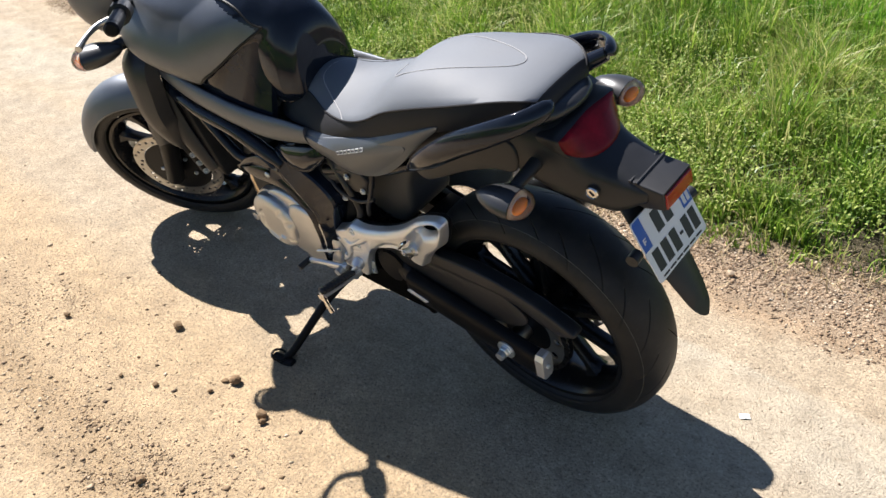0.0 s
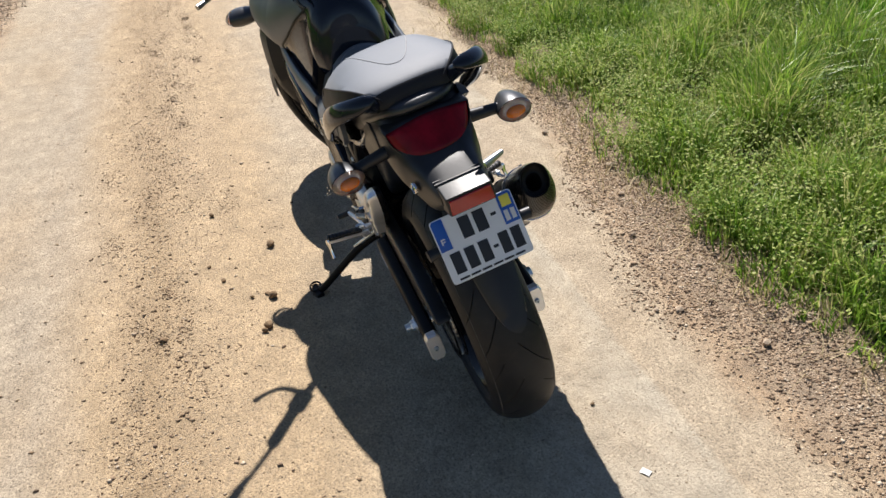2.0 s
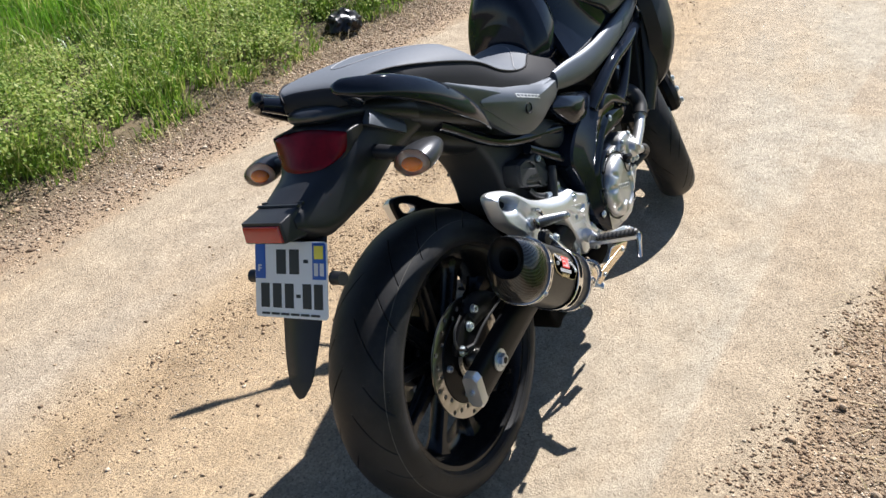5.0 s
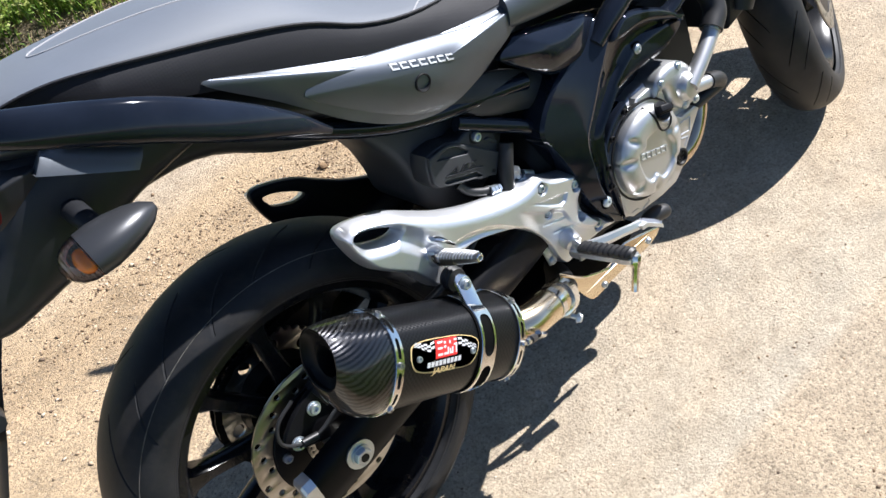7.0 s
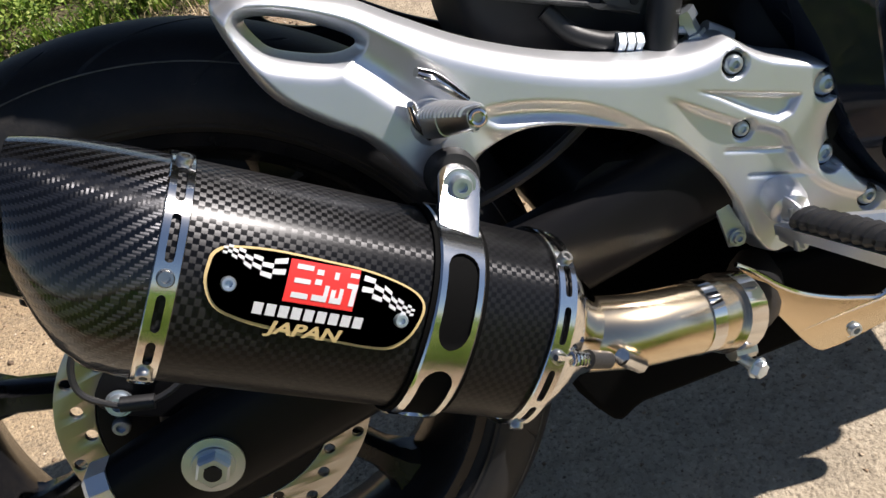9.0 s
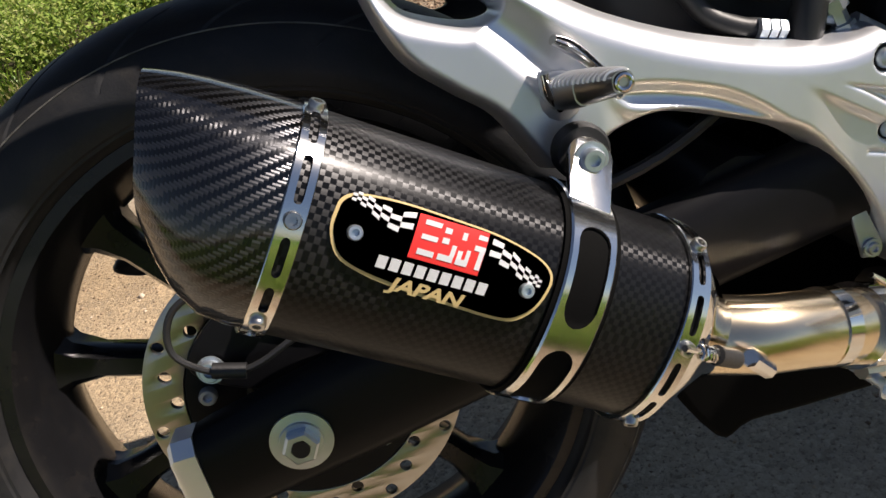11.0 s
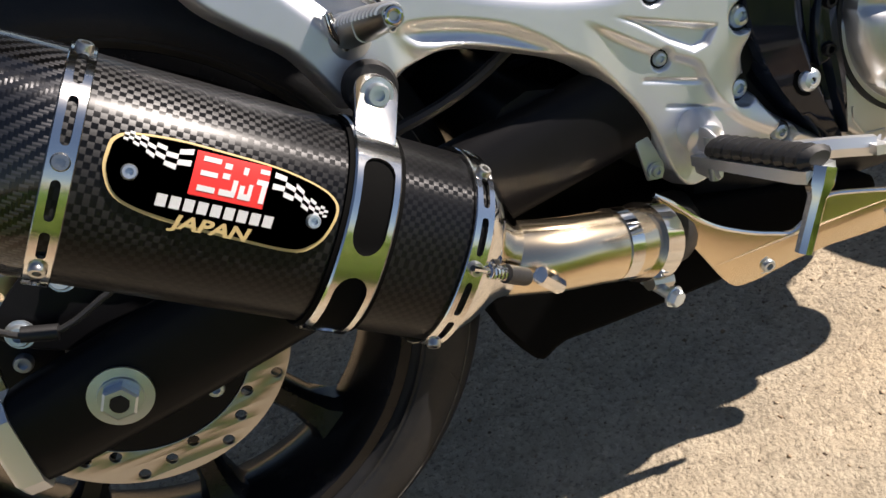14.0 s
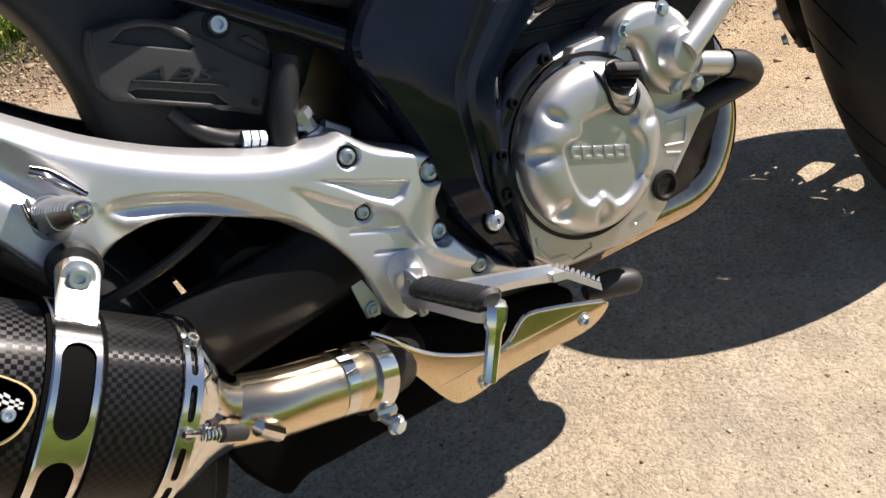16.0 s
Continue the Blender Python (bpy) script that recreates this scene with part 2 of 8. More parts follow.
def track_surface():
    """A worn pale track: dusty lanes that follow its length, gritty brown verges, soil under the grass."""
    m, nt, p = nodes_of("track_surface")
    geo = nt.nodes.new("ShaderNodeNewGeometry").outputs["Position"]
    sep = nt.nodes.new("ShaderNodeSeparateXYZ")
    nt.links.new(geo, sep.inputs[0])
    x, y = sep.outputs[0], sep.outputs[1]
    stretch = nt.nodes.new("ShaderNodeMapping")
    stretch.inputs["Scale"].default_value = (0.45, 1.0, 1.0)
    nt.links.new(geo, stretch.inputs["Vector"])
    lanes = noise_at(nt, stretch.outputs[0], 2.2, 6.0, 0.62)
    mid = noise_at(nt, geo, 9.0, 5.0, 0.65)
    fine = noise_at(nt, geo, 150.0, 4.0, 0.75)
    blot = noise_at(nt, geo, 34.0, 4.0, 0.7)
    grit = noise_at(nt, geo, 230.0, 2.0, 0.6)
    def run(v, lo, hi, top):
        n = nt.nodes.new("ShaderNodeMapRange")
        n.inputs["From Min"].default_value, n.inputs["From Max"].default_value, n.inputs["To Max"].default_value = lo, hi, top
        nt.links.new(v, n.inputs["Value"])
        return n.outputs[0]

    widen = math_node(nt, "MULTIPLY", math_node(nt, "ADD", run(x, 0.2, 2.0, 0.33), run(x, 2.0, 4.2, 0.12)), run(y, 0.0, -0.45, 1.0))
    yy = math_node(nt, "MULTIPLY_ADD", lanes, 0.42, math_node(nt, "ADD", math_node(nt, "ADD", y, widen), -0.21))
    yy = math_node(nt, "MULTIPLY_ADD", mid, 0.16, math_node(nt, "ADD", yy, -0.08))
    t = nt.nodes.new("ShaderNodeMapRange")
    t.inputs["From Min"].default_value, t.inputs["From Max"].default_value = -1.6, 3.0
    nt.links.new(yy, t.inputs["Value"])
    soil, gravel, brown = (0.045, 0.038, 0.018), (0.30, 0.225, 0.155), (0.36, 0.26, 0.165)
    sand, pale, slab = (0.45, 0.335, 0.205), (0.44, 0.358, 0.252), (0.415, 0.345, 0.255)
    at = lambda v: (v + 1.6) / 4.6
    base = ramp_node(nt, t.outputs[0], [
        (at(-1.1), soil), (at(-0.95), gravel), (at(-0.78), gravel), (at(-0.64), brown), (at(-0.54), pale), (at(-0.2), slab), (at(0.25), pale),
        (at(0.5), sand), (at(0.72), sand), (at(0.9), (0.365, 0.263, 0.153)), (at(1.05), sand), (at(1.25), slab), (at(1.78), pale), (at(1.9), brown), (at(2.05), gravel), (at(2.4), soil)])
    step = lambda v, lo, hi: ramp_node(nt, v, [(lo, grey(0)), (hi, grey(1))])
    ys, xs = math_node(nt, "MULTIPLY_ADD", mid, 0.02, y), math_node(nt, "MULTIPLY", x, 0.1)
    inner = step(math_node(nt, "ADD", math_node(nt, "ADD", ys, run(x, 0.0, 2.6, 0.115)), math_node(nt, "ADD", run(x, 2.6, 4.2, 0.15), 1.0)), 0.635, 0.655)
    tab = math_node(nt, "MULTIPLY", step(math_node(nt, "ADD", ys, 1.0), 0.285, 0.30), math_node(nt, "MULTIPLY", step(xs, 0.195, 0.197), math_node(nt, "SUBTRACT", 1.0, step(xs, 0.244, 0.246))))
    paved = math_node(nt, "MULTIPLY", math_node(nt, "MAXIMUM", inner, tab), math_node(nt, "SUBTRACT", 1.0, step(math_node(nt, "ADD", y, 0.5), 0.3, 0.62)))
    base = mix_node(nt, math_node(nt, "MULTIPLY", paved, 0.82), base, (0.440, 0.390, 0.304))
    calm = math_node(nt, "MULTIPLY_ADD", paved, -0.5, 1.0)
    dust = ramp_node(nt, lanes, [(0.45, grey(0)), (0.7, grey(0.55))])
    base = mix_node(nt, dust, base, (0.425, 0.315, 0.196))
    cloud = ramp_node(nt, mid, [(0.3, grey(0.78)), (0.7, grey(1.14))])
    mul = nt.nodes.new("ShaderNodeMix")
    mul.data_type, mul.blend_type = "RGBA", "MULTIPLY"
    mul.inputs[0].default_value = 1.0
    nt.links.new(base, mul.inputs[6])
    nt.links.new(cloud, mul.inputs[7])
    cells = add(nt, "ShaderNodeTexVoronoi", Scale=175.0, Randomness=1.0)
    nt.links.new(geo, cells.inputs["Vector"])
    tone = nt.nodes.new("ShaderNodeSeparateColor")
    nt.links.new(cells.outputs["Color"], tone.inputs[0])
    grain = nt.nodes.new("ShaderNodeMix")
    grain.data_type, grain.blend_type = "RGBA", "MULTIPLY"
    nt.links.new(calm, grain.inputs[0])
    nt.links.new(mul.outputs[2], grain.inputs[6])
    nt.links.new(ramp_node(nt, tone.outputs[0], [(0.0, grey(0.70)), (0.15, grey(0.92)), (0.75, grey(1.03)), (1.0, grey(1.22))]), grain.inputs[7])
    specks = math_node(nt, "MULTIPLY", ramp_node(nt, fine, [(0.37, grey(0.9)), (0.47, grey(0))]), calm)
    pores = ramp_node(nt, blot, [(0.34, grey(0.4)), (0.47, grey(0))])
    base2 = mix_node(nt, pores, grain.outputs[2], (0.2, 0.165, 0.115))
    col = mix_node(nt, specks, base2, (0.15, 0.12, 0.09))
    chips = math_node(nt, "MULTIPLY", ramp_node(nt, grit, [(0.62, grey(0)), (0.72, grey(0.45))]), calm)
    col = mix_node(nt, chips, col, (0.62, 0.55, 0.44))
    nt.links.new(col, p.inputs["Base Color"])
    p.inputs["Roughness"].default_value = 0.92
    p.inputs["Specular IOR Level"].default_value = 0.25
    hsum = math_node(nt, "MULTIPLY_ADD", cells.outputs["Distance"], -0.25, math_node(nt, "MULTIPLY_ADD", fine, 0.8, math_node(nt, "MULTIPLY_ADD", blot, 0.9, math_node(nt, "MULTIPLY", grit, 0.35))))
    b = add(nt, "ShaderNodeBump", Strength=0.7, Distance=0.008)
    nt.links.new(hsum, b.inputs["Height"])
    nt.links.new(b.outputs["Normal"], p.inputs["Normal"])
    return m


M["track"] = track_surface()


def island_colours(name, stops, rough, translucent=0.0):
    m, nt, p = nodes_of(name)
    rnd = nt.nodes.new("ShaderNodeNewGeometry").outputs["Random Per Island"]
    geo = nt.nodes.new("ShaderNodeNewGeometry").outputs["Position"]
    patch = noise_at(nt, geo, 1.7, 3.0)
    f = math_node(nt, "MULTIPLY_ADD", patch, 0.9, math_node(nt, "MULTIPLY_ADD", rnd, 0.95, -0.38))
    col = ramp_node(nt, f, stops)
    nt.links.new(col, p.inputs["Base Color"])
    p.inputs["Roughness"].default_value = rough
    if translucent:
        tr = nt.nodes.new("ShaderNodeBsdfTranslucent")
        nt.links.new(col, tr.inputs["Color"])
        mx = nt.nodes.new("ShaderNodeMixShader")
        mx.inputs[0].default_value = translucent
        nt.links.new(p.outputs[0], mx.inputs[1])
        nt.links.new(tr.outputs[0], mx.inputs[2])
        nt.links.new(mx.outputs[0], nt.nodes["Material Output"].inputs["Surface"])
    return m


M["grass"] = island_colours("grass_blades", [(0.0, (0.035, 0.09, 0.010)), (0.38, (0.155, 0.30, 0.028)), (0.72, (0.32, 0.45, 0.06)), (1.0, (0.56, 0.53, 0.22))], 0.4, 0.42)
M["crop"] = island_colours("crop_blades", [(0.0, (0.08, 0.215, 0.016)), (0.6, (0.165, 0.37, 0.03)), (1.0, (0.27, 0.46, 0.05))], 0.4, 0.42)
M["weed"] = island_colours("weed_leaves", [(0.0, (0.10, 0.185, 0.024)), (0.45, (0.25, 0.35, 0.06)), (0.75, (0.36, 0.43, 0.095)), (1.0, (0.48, 0.50, 0.19))], 0.75, 0.38)
M["straw"] = island_colours("dry_stalks", [(0.0, (0.32, 0.24, 0.12)), (1.0, (0.55, 0.45, 0.26))], 0.7, 0.2)
M["pebble"] = island_colours("pebbles", [(0.0, (0.10, 0.07, 0.048)), (0.4, (0.235, 0.16, 0.10)), (0.75, (0.39, 0.28, 0.18)), (1.0, (0.60, 0.50, 0.38))], 0.9)
M["crumb"] = island_colours("clay_crumbs", [(0.0, (0.11, 0.075, 0.045)), (0.4, (0.25, 0.17, 0.10)), (0.75, (0.42, 0.31, 0.20)), (1.0, (0.56, 0.45, 0.32))], 0.95)
M["clod"] = surface("dry_clay", (0.20, 0.13, 0.07), 0.95, vary=0.3, grain=200, bump=0.6, stain=60)
M["pale_stone"] = surface("pale_stone", (0.40, 0.31, 0.22), 0.9, vary=0.3, grain=150, bump=0.5, stain=40)
M["paper"] = surface("white_scrap", (0.78, 0.77, 0.74), 0.8, vary=0.05)
M["bag"] = surface("black_bag_film", (0.012, 0.012, 0.013), 0.3, vary=0.2, bump=0.1)

# ---- geometry helpers ----


def finish(name, mesh, material, parent=None, label="", smooth=38.0):
    if mesh.materials:
        mesh.materials.clear()
    for one in material if isinstance(material, (list, tuple)) else (material,):
        mesh.materials.append(M[one])
    if smooth:
        mesh.polygons.foreach_set("use_smooth", [True] * len(mesh.polygons))
        mesh.set_sharp_from_angle(angle=radians(smooth))
    ob = new(name, mesh)
    ob.parent = parent
    if label:
        ob["label"] = label
    return ob


def part(name, bm, material, parent, label="", smooth=38.0):
    """Links a bmesh as one mesh object under a thing or a part."""
    bmesh.ops.recalc_face_normals(bm, faces=bm.faces)
    mesh = bpy.data.meshes.new(name)
    bm.to_mesh(mesh)
    bm.free()
    return finish(name, mesh, material, parent, label, smooth)


def thing(name, label, category, m=None, group="", kind=""):
    ob = new(name)
    ob.empty_display_size = 0.1
    if m is not None:
        ob.matrix_world = m
    return tagged(ob, label, category, group, kind)


def spline(points, n, closed=False):
    """n points on a smooth curve through the given ones (rows of any length)."""
    p = np.array(points, float)
    k = len(p)
    ts = np.linspace(0, k if closed else k - 1, n, endpoint=not closed)
    out = []
    for t in ts:
        i = min(int(t), k - 1 if closed else k - 2)
        f = t - i
        if closed:
            a, b, c, d = (p[(i + s) % k] for s in (-1, 0, 1, 2))
        else:
            b, c = p[i], p[i + 1]
            a = p[i - 1] if i else 2 * b - c
            d = p[i + 2] if i + 2 < k else 2 * c - b
        out.append(0.5 * (2 * b + (c - a) * f + (2 * a - 5 * b + 4 * c - d) * f * f + (3 * b - a - 3 * c + d) * f ** 3))
    return np.array(out)


def loft(rings, closed=True, caps=True, bm=None):
    bm = bm or bmesh.new()
    vs = [[bm.verts.new(tuple(map(float, q))) for q in ring] for ring in rings]
    n = len(vs[0])
    for a, b in zip(vs, vs[1:]):
        for i in range(n if closed else n - 1):
            j = (i + 1) % n
            bm.faces.new((a[i], a[j], b[j], b[i]))
    if caps and closed:
        bm.faces.new(vs[0][::-1])
        bm.faces.new(vs[-1])
    return bm


def tube(path, r, seg=12, steps=0, bm=None, flat=1.0, up=(0, 0, 1)):
    """A round or flattened bar along a path; r is one radius or one for each point."""
    rs = [r] * len(path) if isinstance(r, (int, float)) else list(r)
    rows = np.c_[np.array(path, float), rs]
    if steps:
        rows = spline(rows, steps)
    pts, rad = [Vector(q[:3]) for q in rows], rows[:, 3]
    rings, side = [], None
    for i, q in enumerate(pts):
        t = (pts[min(i + 1, len(pts) - 1)] - pts[max(i - 1, 0)]).normalized()
        if side is None:
            side = t.cross(Vector(up))
            if side.length < 1e-3:
                side = t.cross(Vector((0, 1, 0)))
        side = (side - t * side.dot(t)).normalized()
        top = side.cross(t)
        rings.append([q + (side * math.cos(a) * flat + top * math.sin(a)) * float(rad[i]) for a in np.linspace(0, 2 * math.pi, seg, endpoint=False)])
    return loft(rings, bm=bm)


def basis(axis):
    w = Vector(axis).normalized()
    u = w.cross(Vector((0, 0, 1)))
    u = (u if u.length > 1e-3 else w.cross(Vector((1, 0, 0)))).normalized()
    return u, w.cross(u), w


def lathe(profile, origin, axis, seg=32, bm=None, caps=True):
    """Turns (radius, height) rows round an axis."""
    u, v, w = basis(axis)
    o = Vector(origin)
    rings = [[o + w * h + (u * math.cos(a) + v * math.sin(a)) * max(r, 1e-4) for a in np.linspace(0, 2 * math.pi, seg, endpoint=False)] for r, h in profile]
    return loft(rings, bm=bm, caps=caps)


def slab(name, outline, holes, depth, bevel, material, parent, put, label="", smooth_steps=0, res=2):
    """A flat piece with rounded edges and holes; put(u, v, w) lays it into the thing, w from -depth/2 to depth/2."""
    cu = bpy.data.curves.new(name, "CURVE")
    cu.dimensions, cu.fill_mode = "2D", "BOTH"
    cu.extrude, cu.bevel_depth, cu.bevel_resolution, cu.offset = depth / 2 - bevel, bevel, res, -bevel
    for loop in (outline, *holes):
        pts = spline(loop, smooth_steps or len(loop) * 4, closed=True) if smooth_steps != -1 else np.array(loop, float)
        sp = cu.splines.new("POLY")
        sp.points.add(len(pts) - 1)
        for q, (a, b) in zip(sp.points, pts):
            q.co = (a, b, 0, 1)
        sp.use_cyclic_u = True
    tmp = bpy.data.objects.new(name, cu)
    scene.collection.objects.link(tmp)
    mesh = bpy.data.meshes.new_from_object(tmp.evaluated_get(bpy.context.evaluated_depsgraph_get()))
    bpy.data.objects.remove(tmp)
    bpy.data.curves.remove(cu)
    bm = bmesh.new()
    bm.from_mesh(mesh)
    bpy.data.meshes.remove(mesh)
    for v in bm.verts:
        v.co = put(*v.co)
    bmesh.ops.remove_doubles(bm, verts=bm.verts, dist=1e-5)
    return part(name, bm, material, parent, label, 40)


def circle(cx, cy, r, n=16):
    return [(cx + r * math.cos(a), cy + r * math.sin(a)) for a in np.linspace(0, 2 * math.pi, n, endpoint=False)]


def xz(y0, tilt=0.0, xm=0.0):
    """Lays a slab into the plane of the bike's side at y0."""
    return lambda u, v, w: Vector((u, y0 + w + tilt * (u - xm), v))


def shell(name, outline, y0, bulge, material, parent, side=1, rings=8, n=64, label="", power=2.0, thick=0.012):
    """A domed cover over a side outline: flush at its rim, proud in the middle."""
    pts = spline(outline, n, closed=True)
    c = pts.mean(0)
    bm = bmesh.new()
    rows = [[(q[0], side * (y0 - thick), q[1]) for q in pts]]
    for k in range(rings + 1):
        s = 1 - k / (rings + 0.5)
        s2 = s ** 0.7
        rows.append([(c[0] + (q[0] - c[0]) * s2, side * (y0 + bulge * (1 - s2 ** power)), c[1] + (q[1] - c[1]) * s2) for q in pts])
    loft(rows, bm=bm)
    return part(name, bm, material, parent, label, 50)


def bolt(parent, at, axis, r=0.007, material="zinc", washer=0.0, socket=True, name="bolt"):
    bm = bmesh.new()
    if washer:
        lathe([(0.0, 0), (washer, 0), (washer, 0.0018), (0.0, 0.0018)], at, axis, 20, bm)
    prof = [(0, 0), (r, 0), (r, r * 0.7), (r * 0.85, r * 0.95)]
    prof += [(r * 0.5, r * 0.95), (r * 0.5, r * 0.4), (0, r * 0.4)] if socket else [(0, r * 1.05)]
    lathe(prof, at, axis, 16 if socket else 6, bm)
    return part(name, bm, material, parent)


def bars(name, cells, put, material, parent, lift=0.0006, label=""):
    """Thin printed or raised bars; each cell is (u0, v0, u1, v1)."""
    for u0, v0, u1, v1 in cells:
        n = max(2, int(abs(u1 - u0) / 0.006) + 1)
        rows = [[put(u, v0, 0), put(u, v0, lift), put(u, v1, lift), put(u, v1, 0)] for u in np.linspace(u0, u1, n)]
        part(name, loft(rows), material, parent, label, 60)

# ---- motorcycle ----
LEAN_LEFT = 13.6
R_REAR, R_FRONT, AXLE_X = 0.317, 0.317, 1.467
bike = thing("motorcycle", "black and matt grey naked motorcycle leaning on its side stand", "motorcycle", pose(0, 0, 0.0023, -LEAN_LEFT, 0, 0))
STEER_LEFT, RAKE, TRAIL = 30.8, 25.9, 0.085
steer_axis = Vector((-math.sin(radians(RAKE)), 0, math.cos(radians(RAKE))))
steer_foot = Vector((AXLE_X + TRAIL, 0, 0))
STEER = Matrix.Translation(steer_foot) @ Matrix.Rotation(radians(STEER_LEFT), 4, steer_axis) @ Matrix.Translation(-steer_foot)


def steered(ob):
    ob.matrix_local = STEER
    return ob


def both(name, make):
    """One piece on either side."""
    return [make(s) for s in (1, -1)]


# -- wheels --


def tyre(name, cx, radius, half, rim_r, parent, slope, label):
    """A road tyre with a rounded crown; the tread grooves are sunk into it."""
    prof = []
    deep = radius - rim_r - 0.018
    crown_r = radius - deep
    for a in np.linspace(-90, 90, 51):
        b = radians(a)
        prof.append((crown_r + deep * math.cos(b), half * math.sin(b)))
    wall = [(rim_r, 0.80), (rim_r + 0.003, 0.86), (rim_r + 0.0055, 0.90), (rim_r + 0.006, 0.945), (rim_r + 0.0085, 0.95), (rim_r + 0.010, 0.972)]
    prof = [(r, -half * k) for r, k in wall] + prof + [(r, half * k) for r, k in wall[::-1]]
    rows, seg = [], 704
    for i in range(seg):
        ring = []
        for r, w in prof:
            side = abs(w) / half
            at = (i / seg * 11 + (0.5 if w > 0 else 0.0)) % 1.0
            ang = 2 * math.pi * i / seg + slope * min(side, 1.0) * 2 * math.pi / 11
            cut = 0.0
            if r > crown_r and side < 0.97:
                cut = max((0.0032 for start, lo, hi in ((0.0, 0.10, 0.84), (0.42, 0.45, 0.95)) if lo < side < hi and int((at - start) % 1.0 * 64) == 0), default=0.0)
            ring.append((cx + (r - cut) * math.cos(ang), w, radius + (r - cut) * math.sin(ang)))
        rows.append(ring)
    bm = bmesh.new()
    vs = [[bm.verts.new(q) for q in ring] for ring in rows]
    for i in range(seg):
        a, b = vs[i], vs[(i + 1) % seg]
        for j in range(len(prof) - 1):
            bm.faces.new((a[j], a[j + 1], b[j + 1], b[j]))
    return part(name, bm, "rubber", parent, label, 30)


def rim(name, cx, radius, half, parent, phases, hub_r, label):
    """A cast wheel: channel rim, hub and tapering spokes in one casting."""
    lip = 0.2375
    prof = [(lip, -half), (lip - 0.010, -half), (lip - 0.016, -half * 0.86), (lip - 0.022, -half * 0.62), (lip - 0.03, -half * 0.3), (lip - 0.036, 0), (lip - 0.03, half * 0.3), (lip - 0.022, half * 0.62),
            (lip - 0.016, half * 0.86), (lip - 0.010, half), (lip, half), (lip + 0.002, half * 0.9), (lip - 0.006, half * 0.6), (lip - 0.006, -half * 0.6), (lip + 0.002, -half * 0.9), (lip, -half)]
    bm = lathe(prof, (cx, 0, radius), (0, 1, 0), 96, caps=False)
    lathe([(0.012, -0.055), (hub_r * 0.8, -0.055), (hub_r, -0.03), (hub_r * 0.86, 0), (hub_r, 0.03), (hub_r * 0.8, 0.055), (0.012, 0.055)], (cx, 0, radius), (0, 1, 0), 40, bm)
    spokes = []
    for ph in phases:
        a = radians(ph)
        d, e = Vector((math.cos(a), 0, math.sin(a))), Vector((-math.sin(a), 0, math.cos(a)))
        rings = []
        for r, w, t in ((hub_r * 0.7, 0.026, 0.026), (hub_r + 0.02, 0.017, 0.022), (0.12, 0.0135, 0.018), (0.175, 0.0135, 0.018), (0.198, 0.02, 0.022), (0.212, 0.034, 0.026)):
            o = Vector((cx, 0, radius)) + d * r
            rings.append([o + e * w * cu + Vector((0, 1, 0)) * t * cv for cu, cv in ((-1, -0.5), (-0.55, -1), (0.55, -1), (1, -0.5), (1, 0.5), (0.55, 1), (-0.55, 1), (-1, 0.5))])
        spokes.append(loft(rings))
    wheel = part(name, bm, "wheel", parent, label, 35)
    for one in spokes:
        part("spoke", one, "wheel", wheel, "", 35)
    return wheel


def brake_disc(name, cx, cz, y, outer, inner, parent, holes=30):
    loops = [circle(0, 0, inner, 64)]
    for k in range(holes):
        a = 2 * math.pi * k / holes
        r = outer - (0.008, 0.0175, 0.026)[k % 3]
        loops.append(circle(r * math.cos(a), r * math.sin(a), 0.0052, 12))
    return slab(name, circle(0, 0, outer, 128), loops, 0.005, 0.0005, "disc", parent, lambda u, v, w: Vector((cx + u, y + w, cz + v)), "drilled steel brake disc", -1, 1)


M["wheel"] = surface("gloss_black_wheel", (0.008, 0.008, 0.009), 0.2, vary=0.3, grain=700, bump=0.03, dust=0.02, spec=0.3)
rear_wheel = rim("rear_wheel", 0, R_REAR, 0.066, bike, [162 + 72 * k + d for k in range(5) for d in (0, -36)], 0.058, "black cast rear wheel")
tyre("tyre", 0, R_REAR, 0.081, 0.2375, rear_wheel, 0.75, "black sport tyre with slanted grooves")
for s in (1, -1):
    # the edge of the worn tread, a thin pale line
    b = radians(56)
    worn = [((0.2555 + 0.0618 * math.cos(b)) * math.cos(t), s * 0.0812 * math.sin(b), R_REAR + (0.2555 + 0.0618 * math.cos(b)) * math.sin(t)) for t in np.linspace(0, 2 * math.pi, 140)]
    part("tread_edge", tube(worn, 0.0007, 5), "dusty_line", rear_wheel)
rear_tyre = [ob for ob in rear_wheel.children if ob.name.startswith("tyre")][0]
for first, count, radius, tall, pitch in ((198, 6, 0.2835, 0.0105, 3.3), (158, 5, 0.2815, 0.0045, 1.5), (18, 6, 0.2835, 0.0105, 3.3)):
    for k in range(count):
        a0 = radians(first + k * pitch)
        a1 = a0 + radians(pitch * 0.68)
        side_y = lambda r: -0.081 * math.sqrt(max(0.0, 1 - ((r - 0.2555) / 0.0615) ** 2))
        spot = lambda a, r, out: (r * math.cos(a), side_y(r) - out, R_REAR + r * math.sin(a))
        quad = [(a0, radius), (a1, radius), (a1, radius + tall), (a0, radius + tall)]
        part("raised_bar", loft([[spot(a, r, -0.001) for a, r in quad], [spot(a, r, 0.0008) for a, r in quad]]), "rubber", rear_tyre, "", 30)
brake_disc("brake_disc", 0, R_REAR, -0.062, 0.130, 0.098, rear_wheel)
